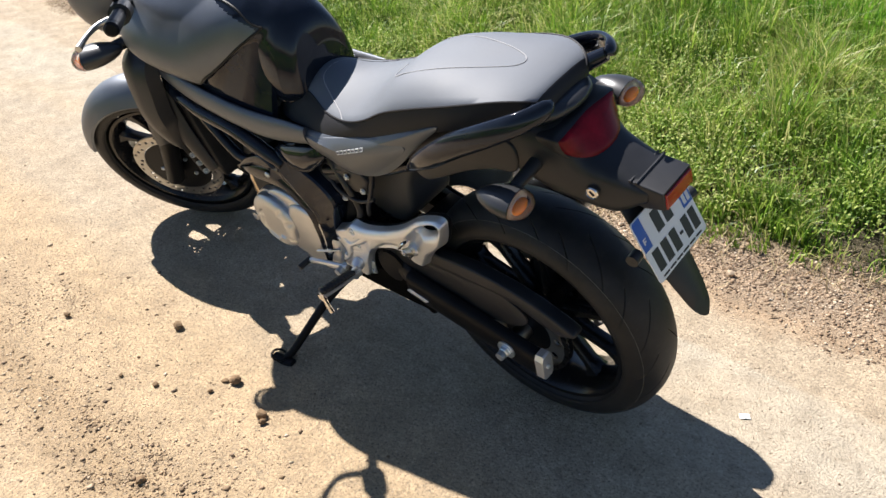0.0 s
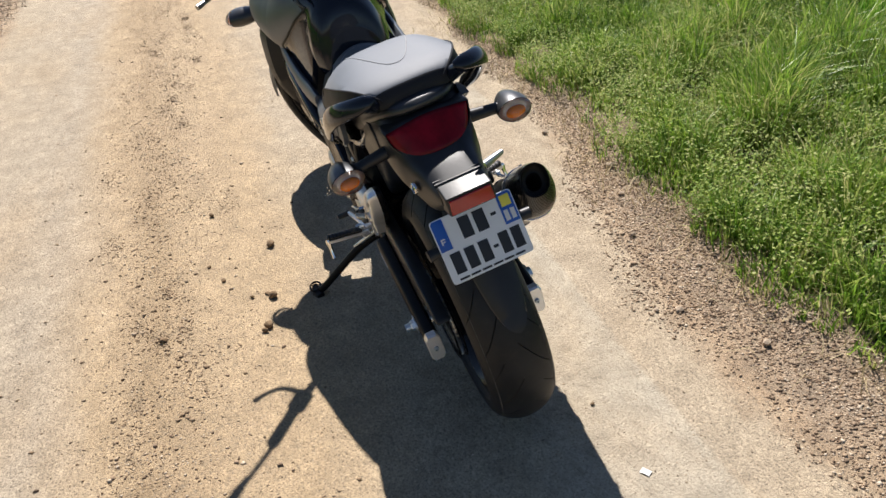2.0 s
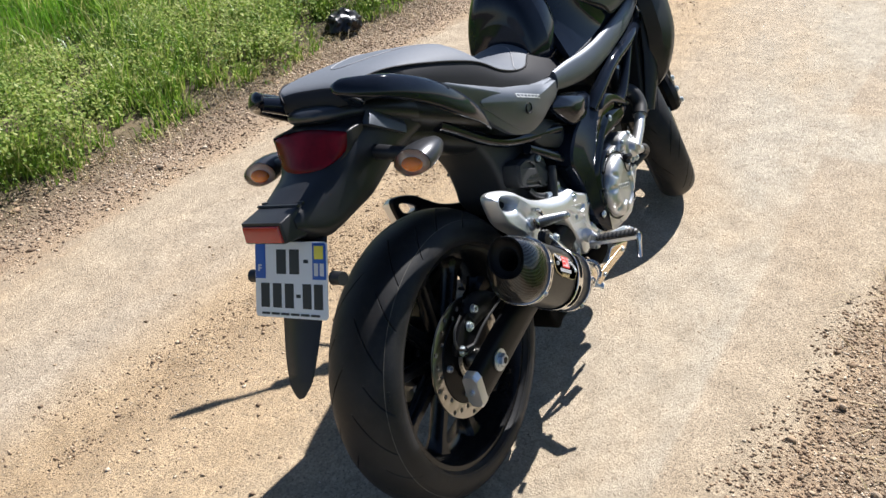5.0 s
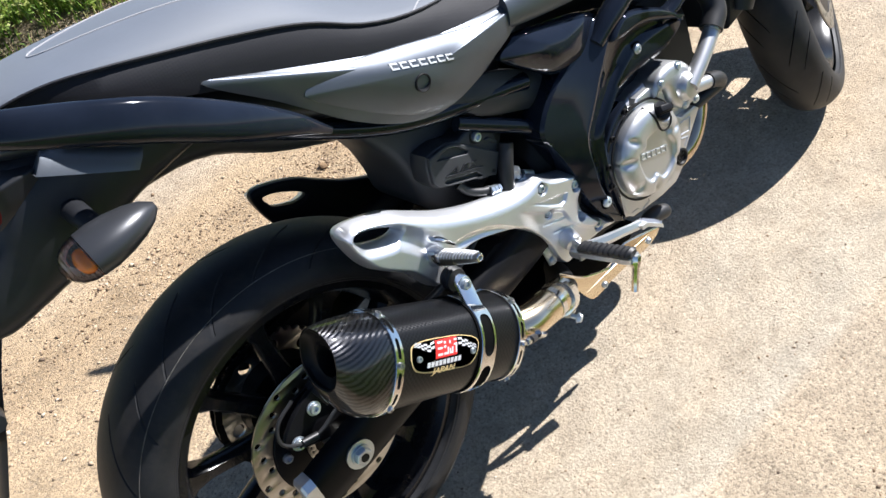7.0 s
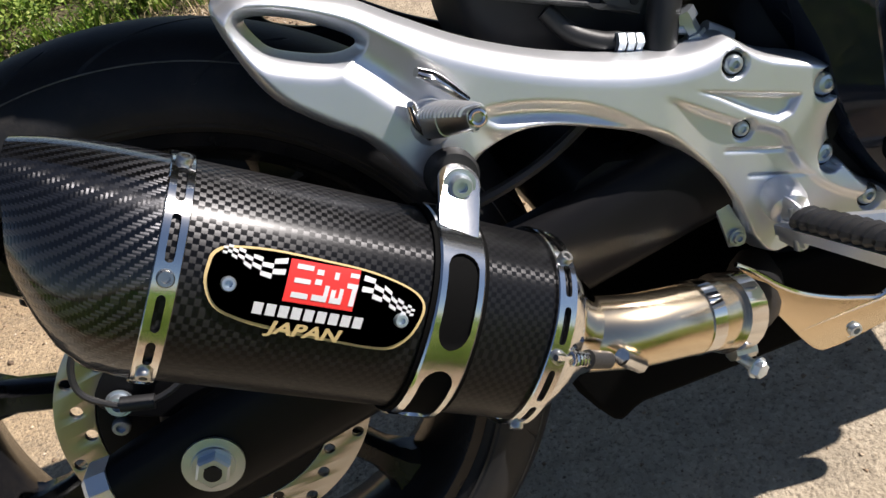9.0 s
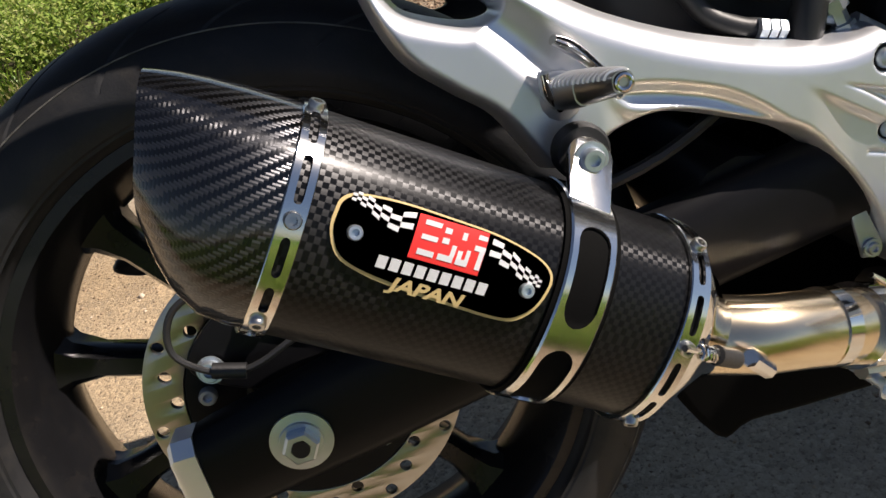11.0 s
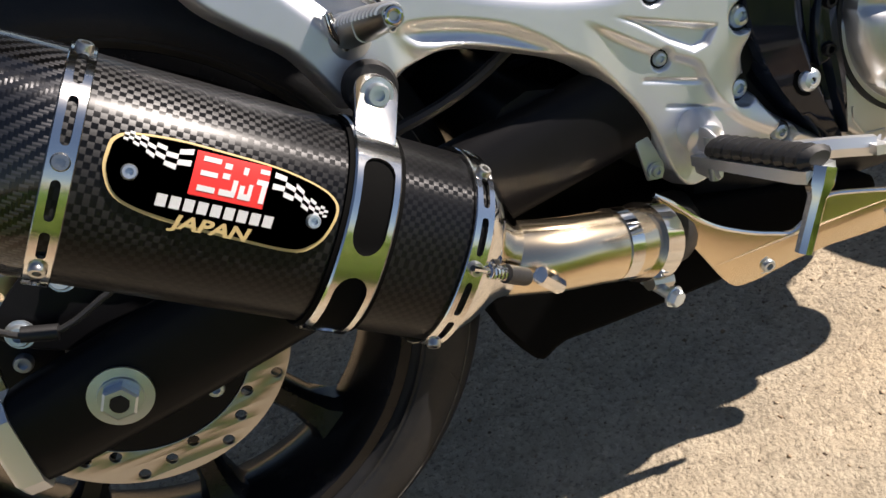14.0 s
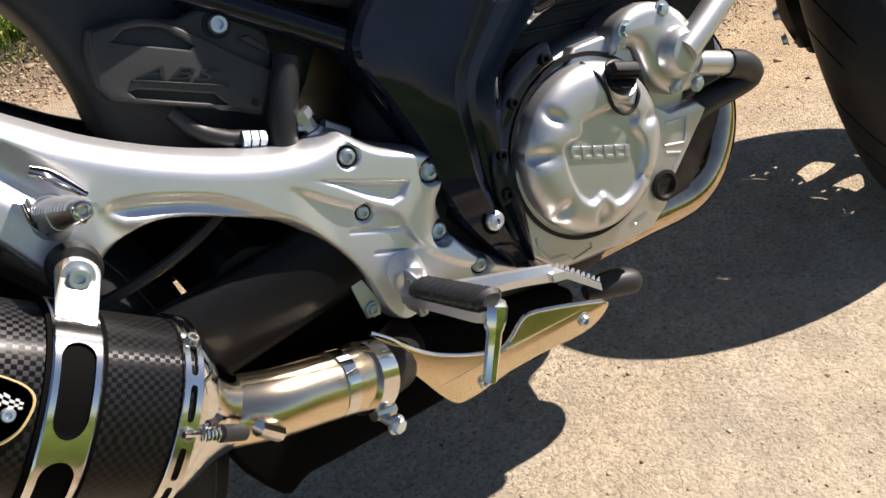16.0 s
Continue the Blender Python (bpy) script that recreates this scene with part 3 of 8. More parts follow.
carrier = lathe([(0.03, -0.066), (0.096, -0.066), (0.0985, -0.062), (0.096, -0.058), (0.03, -0.058)], (0, 0, R_REAR), (0, 1, 0), 48)
part("disc_carrier", carrier, "satin", rear_wheel)
for k in range(5):
    a = radians(20 + 72 * k)
    bolt(rear_wheel, (0.078 * math.cos(a), -0.066, R_REAR + 0.078 * math.sin(a)), (0, -1, 0), 0.0075)
ring = slab("sensor_ring", circle(0, 0, 0.047, 64), [circle(0, 0, 0.034, 48)] + [circle(0.041 * math.cos(a), 0.041 * math.sin(a), 0.0022, 6) for a in np.linspace(0, 2 * math.pi, 30, endpoint=False)],
            0.002, 0.0003, "steel", rear_wheel, lambda u, v, w: Vector((u, -0.071 + w, R_REAR + v)), "slotted steel ring", -1, 1)
# sprocket and chain on the left
teeth = []
for k in range(47):
    a = 2 * math.pi * k / 47
    for da, r in ((-0.045, 0.111), (-0.02, 0.117), (0.02, 0.117), (0.045, 0.111)):
        teeth.append((r * math.cos(a + da), r * math.sin(a + da)))
slab("sprocket", teeth, [circle(0, 0, 0.07, 40)] + [circle(0.09 * math.cos(a), 0.09 * math.sin(a), 0.011, 14) for a in np.linspace(0, 2 * math.pi, 10, endpoint=False)],
     0.006, 0.0005, "steel", rear_wheel, lambda u, v, w: Vector((u, 0.088 + w, R_REAR + v)), "toothed steel sprocket", -1, 1)
part("sprocket_carrier", lathe([(0.02, 0.05), (0.075, 0.05), (0.078, 0.085), (0.02, 0.09)], (0, 0, R_REAR), (0, 1, 0), 40), "satin", rear_wheel)

front_wheel = steered(rim("front_wheel", AXLE_X, R_FRONT, 0.048, bike, [30 + 72 * k + d for k in range(5) for d in (0, -36)], 0.05, "black cast front wheel turned to the left"))
tyre("tyre", AXLE_X, R_FRONT, 0.063, 0.246, front_wheel, -0.75, "black sport tyre with slanted grooves")
for s in (1, -1):
    brake_disc("brake_disc", AXLE_X, R_FRONT, s * 0.072, 0.150, 0.114, front_wheel, 36)
    part("disc_carrier", lathe([(0.03, s * 0.066), (0.108, s * 0.069), (0.112, s * 0.073), (0.03, s * 0.074)], (AXLE_X, 0, R_FRONT), (0, 1, 0), 48), "satin", front_wheel)
    for k in range(5):
        a = radians(72 * k)
        bolt(front_wheel, (AXLE_X + 0.06 * math.cos(a), s * 0.074, R_FRONT + 0.06 * math.sin(a)), (0, s, 0), 0.007)

# -- fork, front mudguard, bars (all turn with the steering) --
for s in (1, -1):
    low = Vector((AXLE_X + 0.012, s * 0.102, R_FRONT - 0.02))
    bm = tube([low, low + steer_axis * 0.06, low + steer_axis * 0.20, low + steer_axis * 0.34], [0.030, 0.029, 0.031, 0.032], 20, 12)
    fork = steered(part("fork_leg", bm, "satin", bike, "black fork leg"))
    part("fork_tube", tube([low + steer_axis * 0.33, low + steer_axis * 0.74], 0.0205, 18), "chrome", fork, "polished fork tube")
    cal = low + steer_axis * 0.07 + Vector((-0.085, s * -0.012, 0.02))
    bm = bmesh.new()
    tube([cal + Vector((-0.02, 0, -0.055)), cal + Vector((-0.032, 0, 0)), cal + Vector((-0.02, 0, 0.06))], [0.026, 0.034, 0.026], 10, 8, bm, 0.9)
    caliper = steered(part("brake_caliper", bm, "satin", bike, "black front brake caliper"))
    for dz in (-0.04, 0.0, 0.04):
        bolt(caliper, cal + Vector((-0.035, s * 0.03, dz)), (-0.3, s, 0), 0.008, "zinc", 0.011)
    part("brake_hose", tube([cal + Vector((-0.02, 0, 0.06)), cal + Vector((-0.05, s * 0.02, 0.2)), low + steer_axis * 0.5 + Vector((-0.05, 0, 0))], 0.0055, 8, 14), "hose", caliper)
rows = []
for a in np.linspace(22, 118, 24):
    b = radians(a)
    wid = 0.068 + 0.012 * math.sin(radians(min(180, (a + 20) * 1.3)))
    o = Vector((AXLE_X, 0, R_FRONT))
    d = Vector((math.cos(b), 0, math.sin(b)))
    outer = [o + d * (0.338 - 0.055 * abs(u) ** 2.4) + Vector((0, u * wid, 0)) for u in np.linspace(-1, 1, 13)]
    inner = [o + d * (0.331 - 0.055 * abs(u) ** 2.4) + Vector((0, u * (wid - 0.005), 0)) for u in np.linspace(1, -1, 13)]
    rows.append(outer + inner)
steered(part("front_mudguard", loft(rows), "matt_grey", bike, "matt grey front mudguard"))
for s in (1, -1):
    # the cover that sheathes the leg above the mudguard
    low = Vector((AXLE_X + 0.012, s * 0.108, R_FRONT - 0.02))
    bm = tube([low + steer_axis * 0.20 + Vector((0.01, 0, 0)), low + steer_axis * 0.29, low + steer_axis * 0.37], [0.026, 0.046, 0.036], 18, 12, None, 0.85)
    steered(part("fork_cover", bm, "plastic", bike, "black plastic fork cover"))
head = steer_foot + steer_axis * 0.98
steered(part("triple_clamp", tube([head + Vector((0.03, 0.13, -0.02)), head + Vector((0.0, 0, -0.01)), head + Vector((0.03, -0.13, -0.02))], 0.03, 12, 10), "satin", bike))
steered(part("lower_clamp", tube([head - steer_axis * 0.2 + Vector((0.03, 0.13, 0)), head - steer_axis * 0.2, head - steer_axis * 0.2 + Vector((0.03, -0.13, 0))], 0.03, 12, 10), "satin", bike))
part("steering_head", tube([head - steer_axis * 0.24, head + steer_axis * 0.02], 0.035, 18), "gloss", bike)
left_end, right_end = Vector((0.853, 0.299, 1.027)), Vector((1.30, -0.31, 1.0))
bar_pts = [left_end, Vector((0.94, 0.238, 1.008)), Vector((1.01, 0.185, 1.0)), head + Vector((0.01, 0.07, 0.07)), head + Vector((0.05, -0.06, 0.07)), right_end + Vector((-0.09, 0.17, 0.0)), right_end + Vector((-0.04, 0.105, 0.008)), right_end]
handlebar = part("handlebar", tube(bar_pts, 0.0115, 12, 50), "satin", bike, "black handlebar turned to the left")
for s, e, i in ((1, left_end, bar_pts[1]), (-1, right_end, bar_pts[-2])):
    way = (e - i).normalized()
    fore = Vector((0, 0, 1)).cross(way) * (-s)
    part("grip", tube([i, e], [0.0165, 0.0175], 16, 10), "hose", handlebar, "black rubber grip")
    part("bar_end", lathe([(0.0, 0), (0.017, 0), (0.017, 0.02), (0.012, 0.026), (0, 0.026)], e, way, 16), "satin", handlebar)
    part("switch_box", tube([i - way * 0.06, i - way * 0.005], 0.026, 12), "plastic", handlebar)
    pull = [i + fore * 0.03 - way * 0.03, i + fore * 0.075 + way * 0.02, e + fore * 0.085 + way * 0.0 - Vector((0, 0, 0.015)), e + fore * 0.10 + way * 0.03 - Vector((0, 0, 0.02))] if s < 0 else [Vector((0.985, 0.215, 0.99)), Vector((1.01, 0.262, 0.985)), Vector((0.998, 0.305, 0.982)), Vector((0.965, 0.352, 0.978))]
    part("lever", tube(pull, [0.009, 0.0075, 0.006, 0.0085], 10, 20), "steel", handlebar, "bright metal lever")
    root = i - way * 0.05 + Vector((0, 0, 0.02))
    tip = Vector((0.80, 0.385, 1.185)) if s > 0 else Vector((1.26, -0.42, 1.19))
    part("mirror_stalk", tube([root, root.lerp(tip, 0.5) + Vector((0.03, -s * 0.02, 0.03)), tip], 0.007, 8, 14), "satin", handlebar)
    long = (tip - root).normalized()
    bm = bmesh.new()
    bmesh.ops.create_uvsphere(bm, u_segments=20, v_segments=12, radius=1)
    c2 = Vector((0.66, -0.24, 0.71)).cross(long).normalized()
    turn = Matrix((long, c2, long.cross(c2))).transposed().to_4x4()
    bmesh.ops.transform(bm, matrix=Matrix.Translation(tip) @ turn @ Matrix.Diagonal((0.075, 0.013, 0.036, 1)), verts=bm.verts)
    part("mirror", bm, "plastic", handlebar, "black mirror housing")


def signal(at, nose, parent, root, size=1.0):
    """A turn signal: teardrop pod, clear lens, amber bulb, bowl and stalk. nose: the way its pointed end lies."""
    w = Vector(nose).normalized()
    u = w.cross(Vector((0, 0, 1))).normalized()
    v = u.cross(w)
    at = Vector(at)
    ring = lambda a, ru, rv: [at + w * a * size + (u * ru * math.cos(t) + v * rv * math.sin(t)) * size for t in np.linspace(0, 2 * math.pi, 24, endpoint=False)]
    pod = part("turn_signal", loft([ring(*k) for k in ((0, 0.041, 0.0265), (0.018, 0.041, 0.0275), (0.04, 0.037, 0.0255), (0.062, 0.029, 0.021), (0.08, 0.0185, 0.0145), (0.092, 0.006, 0.005))]), "pod_grey", parent, "grey turn signal with clear lens")
    part("lens", loft([ring(*k) for k in ((0.0, 0.0402, 0.0262), (-0.011, 0.0385, 0.025), (-0.022, 0.032, 0.0212), (-0.03, 0.021, 0.014), (-0.034, 0.008, 0.0055), (-0.0345, 0.001, 0.001))]), "clear_lens", pod, "clear ribbed lens")
    part("reflector", loft([ring(*k) for k in ((-0.0015, 0.0398, 0.0260), (-0.0012, 0.036, 0.0235), (-0.0005, 0.004, 0.004))]), "reflector_bowl", pod)
    bm = bmesh.new()
    bmesh.ops.create_uvsphere(bm, u_segments=16, v_segments=10, radius=1)
    turn = Matrix((u, v, w)).transposed().to_4x4()
    bmesh.ops.transform(bm, matrix=Matrix.Translation(at + (v * -0.003 - w * 0.007) * size) @ turn @ Matrix.Diagonal((0.0245 * size, 0.0150 * size, 0.012 * size, 1)), verts=bm.verts)
    part("bulb", bm, "amber", pod, "orange bulb")
    part("stalk", tube([root, at + w * 0.03 * size], [0.017 * size, 0.0125 * size], 14, 6), "plastic", pod)
    return pod


signal((-0.128, 0.185, 0.815), (1, 0.10, 0.06), bike, (-0.105, 0.06, 0.835), 0.88)
signal((-0.128, -0.183, 0.817), (1, -0.05, 0.06), bike, (-0.105, -0.06, 0.835), 0.88)
signal((1.228, 0.256, 0.842), (-0.68, -0.73, 0.05), bike, (1.16, 0.10, 0.85), 1.1)
signal((1.44, -0.17, 0.84), (-0.85, -0.30, 0.0), bike, (1.38, -0.05, 0.86))
bm = bmesh.new()
bmesh.ops.create_uvsphere(bm, u_segments=28, v_segments=18, radius=1)
bmesh.ops.transform(bm, matrix=Matrix.Translation((1.33, 0.06, 0.96)) @ Matrix.Rotation(radians(STEER_LEFT), 4, "Z") @ Matrix.Diagonal((0.12, 0.13, 0.16, 1)), verts=bm.verts)
part("headlight_cowl", bm, "matt_grey", bike, "matt grey headlight cowl")

# -- tank and covers --


def section(x, z0, z1, hw, shape=2.6, n=40, top=1.0):
    """A closed cross-section at x between the heights z0 and z1; top narrows it upwards."""
    zc, hh = (z0 + z1) / 2, (z1 - z0) / 2
    out = []
    for a in np.linspace(0, 2 * math.pi, n, endpoint=False):
        c, s = math.cos(a), math.sin(a)
        yy = math.copysign(abs(c) ** (2 / shape), c)
        zz = math.copysign(abs(s) ** (2 / shape), s)
        out.append((x, hw * yy * (1 - (1 - top) * (zz + 1) / 2), zc + hh * zz))
    return out


keys = [(0.55, 0.74, 0.88, 0.09), (0.565, 0.73, 0.945, 0.108), (0.605, 0.72, 0.985, 0.128), (0.65, 0.716, 1.003, 0.145), (0.72, 0.715, 1.026, 0.163), (0.80, 0.725, 1.040, 0.190), (0.88, 0.742, 1.050, 0.214), (0.96, 0.758, 1.052, 0.230), (1.04, 0.772, 1.048, 0.233), (1.11, 0.785, 1.03, 0.21), (1.16, 0.81, 0.99, 0.15), (1.185, 0.85, 0.95, 0.07)]
bm = loft([section(*k, 2.3, 220, 0.66) for k in spline(keys, 210)])


def panel_edge(x):
    """Height of the lower edge of the shoulder panel."""
    return max(0.972 - (x - 0.60) * 0.673, 0.80 + 0.25 * max(0.0, x - 0.9))


for f in bm.faces:
    c = f.calc_center_median()
    if c.x > 0.605 and abs(c.y) > 0.085 - 0.02 * (c.x - 0.8) and c.z > panel_edge(c.x):
        f.material_index = 1
for v in bm.verts:
    # the tank is drawn in below the shoulders, and a little between them
    under = min(1.0, max(0.0, (panel_edge(v.co.x) + 0.004 - v.co.z) / 0.03))
    under = under * under * (3 - 2 * under)
    ease = min(1.0, max(0.0, (v.co.x - 0.60) / 0.08)) * min(1.0, max(0.0, (1.16 - v.co.x) / 0.08))
    v.co.y *= 1 - 0.21 * under * ease
    t = (v.co.z - panel_edge(v.co.x)) / 0.16
    if 0 < t < 1 and abs(v.co.y) > 0.03:
        v.co.y += math.copysign(0.014 * math.sin(math.pi * t) * ease, v.co.y)
seams = []
bm.verts.ensure_lookup_table()
for s in (1, -1):
    low, high = [], []
    for i in range(0, 210, 10):
        ring = [v.co.copy() for v in bm.verts[i * 220:(i + 1) * 220] if v.co.y * s > 0.03]
        if not ring or not 0.612 < ring[0].x < 1.12:
            continue
        x = ring[0].x
        low.append(min(ring, key=lambda q: abs(q.z - panel_edge(x))))
        high.append(min((q for q in ring if q.z > panel_edge(x)), key=lambda q: abs(abs(q.y) - 0.085 + 0.02 * (x - 0.8))))
    seams += [low, high]
tank = part("fuel_tank", bm, ("gloss", "matt_grey"), bike, "fuel tank in gloss black and matt grey", 60)


def tank_top(x, y):
    """Height of the tank's upper skin."""
    row = spline(keys, 210)
    k = [np.interp(x, row[:, 0], row[:, i]) for i in (1, 2, 3)]
    pts = sorted((q[1], q[2]) for q in section(x, *k, 2.3, 220, 0.66) if q[2] > (k[0] + k[1]) / 2)
    return float(np.interp(y, [q[0] for q in pts], [q[1] for q in pts]))


crest = [(0.78, 0.05), (0.72, 0.056), (0.665, 0.048), (0.632, 0.024), (0.625, 0.0)]
crest = crest + [(x, -y) for x, y in crest[-2::-1]]
for line in seams:
    part("panel_gap", tube(line, 0.0032, 8, 80), "dark_cavity", tank)
part("raised_crest", tube([(x, y, tank_top(x, y)) for x, y in crest], 0.0026, 8, 60), "gloss", tank)
part("filler_cap", lathe([(0, 1.05), (0.045, 1.05), (0.045, 1.058), (0.03, 1.062), (0, 1.062)], (0.95, 0, 0), (0, 0, 1), 32), "satin", tank)
for s in (1, -1):
    # matt band between the tank and the frame, back to the side cover
    pts = [(1.08, s * 0.150, 0.785, 0.020), (0.98, s * 0.160, 0.768, 0.028), (0.88, s * 0.163, 0.752, 0.031), (0.76, s * 0.160, 0.734, 0.033), (0.66, s * 0.155, 0.728, 0.034), (0.57, s * 0.150, 0.735, 0.030), (0.50, s * 0.148, 0.742, 0.022)]
    low = [q for q in seams[0 if s > 0 else 2] if 0.62 < q.x < 1.06]
    line = np.array([q[:3] for q in pts])[::-1]
    rows = []
    for q in low:
        y1, z1 = (np.interp(q.x, line[:, 0], line[:, i]) for i in (1, 2))
        rows.append([(q.x, q.y * 0.98 + (y1 * 0.99 - q.y * 0.98) * f - s * d, q.z + (z1 - q.z) * f) for f, d in ((0, 0.002), (0.15, 0.008), (0.5, 0.012), (0.85, 0.006), (1, 0.002), (1, 0.02), (0.5, 0.03), (0, 0.02))])
    part("tank_flank", loft(rows), "gloss", bike, "gloss black flank below the tank", 60)
    part("tank_band", tube([q[:3] for q in pts], [q[3] for q in pts], 16, 30, None, 0.45), "matt_grey", bike, "matt grey band under the tank")
bm = bmesh.new()
for k in range(7):
    for a0, b0, a1, b1 in ((0, 0, 0.002, 0.009), (0, 0, 0.007, 0.002), (0, 0.007, 0.007, 0.009)):
        rows2 = [[Vector((0.645 + b * 0.85, 0.044 - 0.0088 * k - a, 0.9865 + b * 0.45 + h)) for b, h in ((b0, -0.01), (b0, 0.001), (b1, 0.001), (b1, -0.01))] for a in (a0, a1)]
        loft(rows2, bm=bm)
part("emblem", bm, "white_ink", tank, "row of small white marks", 0)

# -- seat --
for s in (1, -1):
    # cowl beside the radiator
    rows = []
    for z, y, x0, x1 in spline([(0.845, 0.10, 1.10, 1.17), (0.835, 0.17, 1.07, 1.185), (0.80, 0.208, 1.06, 1.195), (0.74, 0.222, 1.055, 1.195), (0.67, 0.228, 1.06, 1.185), (0.60, 0.215, 1.07, 1.165), (0.54, 0.188, 1.085, 1.145), (0.515, 0.165, 1.095, 1.13)], 22):
        m = (x0 + x1) / 2
        rows.append([(x0, s * (y - 0.05), z), (x0 + 0.008, s * (y - 0.012), z), (m - 0.02, s * y, z), (m + 0.02, s * y, z), (x1 - 0.008, s * (y - 0.016), z), (x1, s * (y - 0.06), z)])
    part("radiator_cowl", loft(rows), "plastic", bike, "black plastic cowl beside the radiator", 50)

keys = [(0.672, 0.775, 0.768, 0.045, 0.735, 0.085), (0.655, 0.796, 0.782, 0.055, 0.738, 0.100), (0.60, 0.826, 0.806, 0.064, 0.742, 0.118), (0.53, 0.836, 0.804, 0.080, 0.750, 0.132), (0.45, 0.828, 0.799, 0.112, 0.762, 0.143), (0.36, 0.850, 0.816, 0.136, 0.775, 0.148),
        (0.29, 0.883, 0.840, 0.140, 0.795, 0.148), (0.235, 0.920, 0.871, 0.140, 0.815, 0.146), (0.19, 0.940, 0.891, 0.140, 0.832, 0.144), (0.125, 0.956, 0.913, 0.138, 0.853, 0.140), (0.06, 0.964, 0.932, 0.134, 0.880, 0.137), (0.0, 0.968, 0.948, 0.126, 0.900, 0.130),
        (-0.05, 0.969, 0.958, 0.113, 0.914, 0.116), (-0.09, 0.965, 0.958, 0.094, 0.920, 0.097), (-0.112, 0.957, 0.951, 0.076, 0.923, 0.081), (-0.124, 0.940, 0.936, 0.058, 0.925, 0.064)]
crown = lambda x: 1.9 + 1.7 * min(1.0, max(0.0, (0.36 - x) / 0.18))
rows, seam_l, seam_r = [], [], []
for x, zt, zs, ys, zl, yl in spline(keys, 46):
    side = [(ys * u, zt - (zt - zs) * abs(u) ** crown(x)) for u in np.linspace(1, -1, 19)]
    ring = [(yl, zl), (yl * 0.6 + ys * 0.4 + 0.004, zl * 0.55 + zs * 0.45), *side, (-yl * 0.6 - ys * 0.4 - 0.004, zl * 0.55 + zs * 0.45), (-yl, zl)]
    rows.append([(x, y, z) for y, z in ring])
    seam_l.append((x, ys + 0.0012, zs))
    seam_r.append((x, -ys - 0.0012, zs))
bm = loft(rows)
bm.faces.ensure_lookup_table()
for f in bm.faces:
    f.material_index = 0
bmesh.ops.recalc_face_normals(bm, faces=bm.faces)
for f in bm.faces:
    c = f.calc_center_median()
    i = int(np.argmin([abs(q[0] - c.x) for q in seam_l]))
    if c.z < seam_l[i][2] - 0.001 and abs(f.normal.z) < 0.8 or f.normal.z < -0.5 or c.x < -0.114:
        f.material_index = 1
seat = part("seat", bm, ("vinyl_top", "vinyl_side"), bike, "dark grey textured vinyl seat", 50)
for line in (seam_l, seam_r):
    part("piping", tube(line[1:-1], 0.0022, 6), "vinyl_side", seat)


def on_seat(x, u):
    x0 = np.array([q[0] for q in rows])[:, 0][::-1]
    vals = spline(keys, 46)[::-1]
    zt, zs, ys = (np.interp(x, x0, vals[:, k]) for k in (1, 2, 3))
    return (x, ys * u, zt - (zt - zs) * abs(u) ** crown(x) + 0.0003)


line = [on_seat(x, u) for x, u in ((0.262, 0.04), (0.258, 0.30), (0.243, 0.46), (0.20, 0.50), (0.12, 0.44), (0.04, 0.32), (-0.02, 0.17), (-0.036, 0), (-0.02, -0.17), (0.04, -0.32), (0.12, -0.44), (0.20, -0.50), (0.243, -0.46), (0.258, -0.30), (0.262, -0.04))]
part("stitching", tube(line, 0.0012, 6, 60), "thread", seat)
for s in (1, -1):
    part("stitching", tube([on_seat(x, s * u) for x, u in ((0.53, 0.05), (0.52, 0.5), (0.46, 0.72), (0.40, 0.88), (0.37, 1.0))], 0.0012, 6, 30), "thread", seat)

# -- side covers under the seat, with the inlaid panel --
side_outline = [(0.075, 0.885), (0.14, 0.862), (0.23, 0.828), (0.34, 0.79), (0.45, 0.762), (0.535, 0.745), (0.56, 0.725), (0.50, 0.708), (0.43, 0.684), (0.36, 0.676), (0.29, 0.697), (0.22, 0.745), (0.15, 0.815)]
inlay_outline = [(0.176, 0.813), (0.195, 0.822), (0.24, 0.816), (0.3225, 0.793), (0.432, 0.760), (0.494, 0.747), (0.521, 0.741), (0.506, 0.719), (0.482, 0.707), (0.4356, 0.694), (0.396, 0.684), (0.35, 0.684), (0.297, 0.706), (0.239, 0.748), (0.1945, 0.787), (0.177, 0.805)]


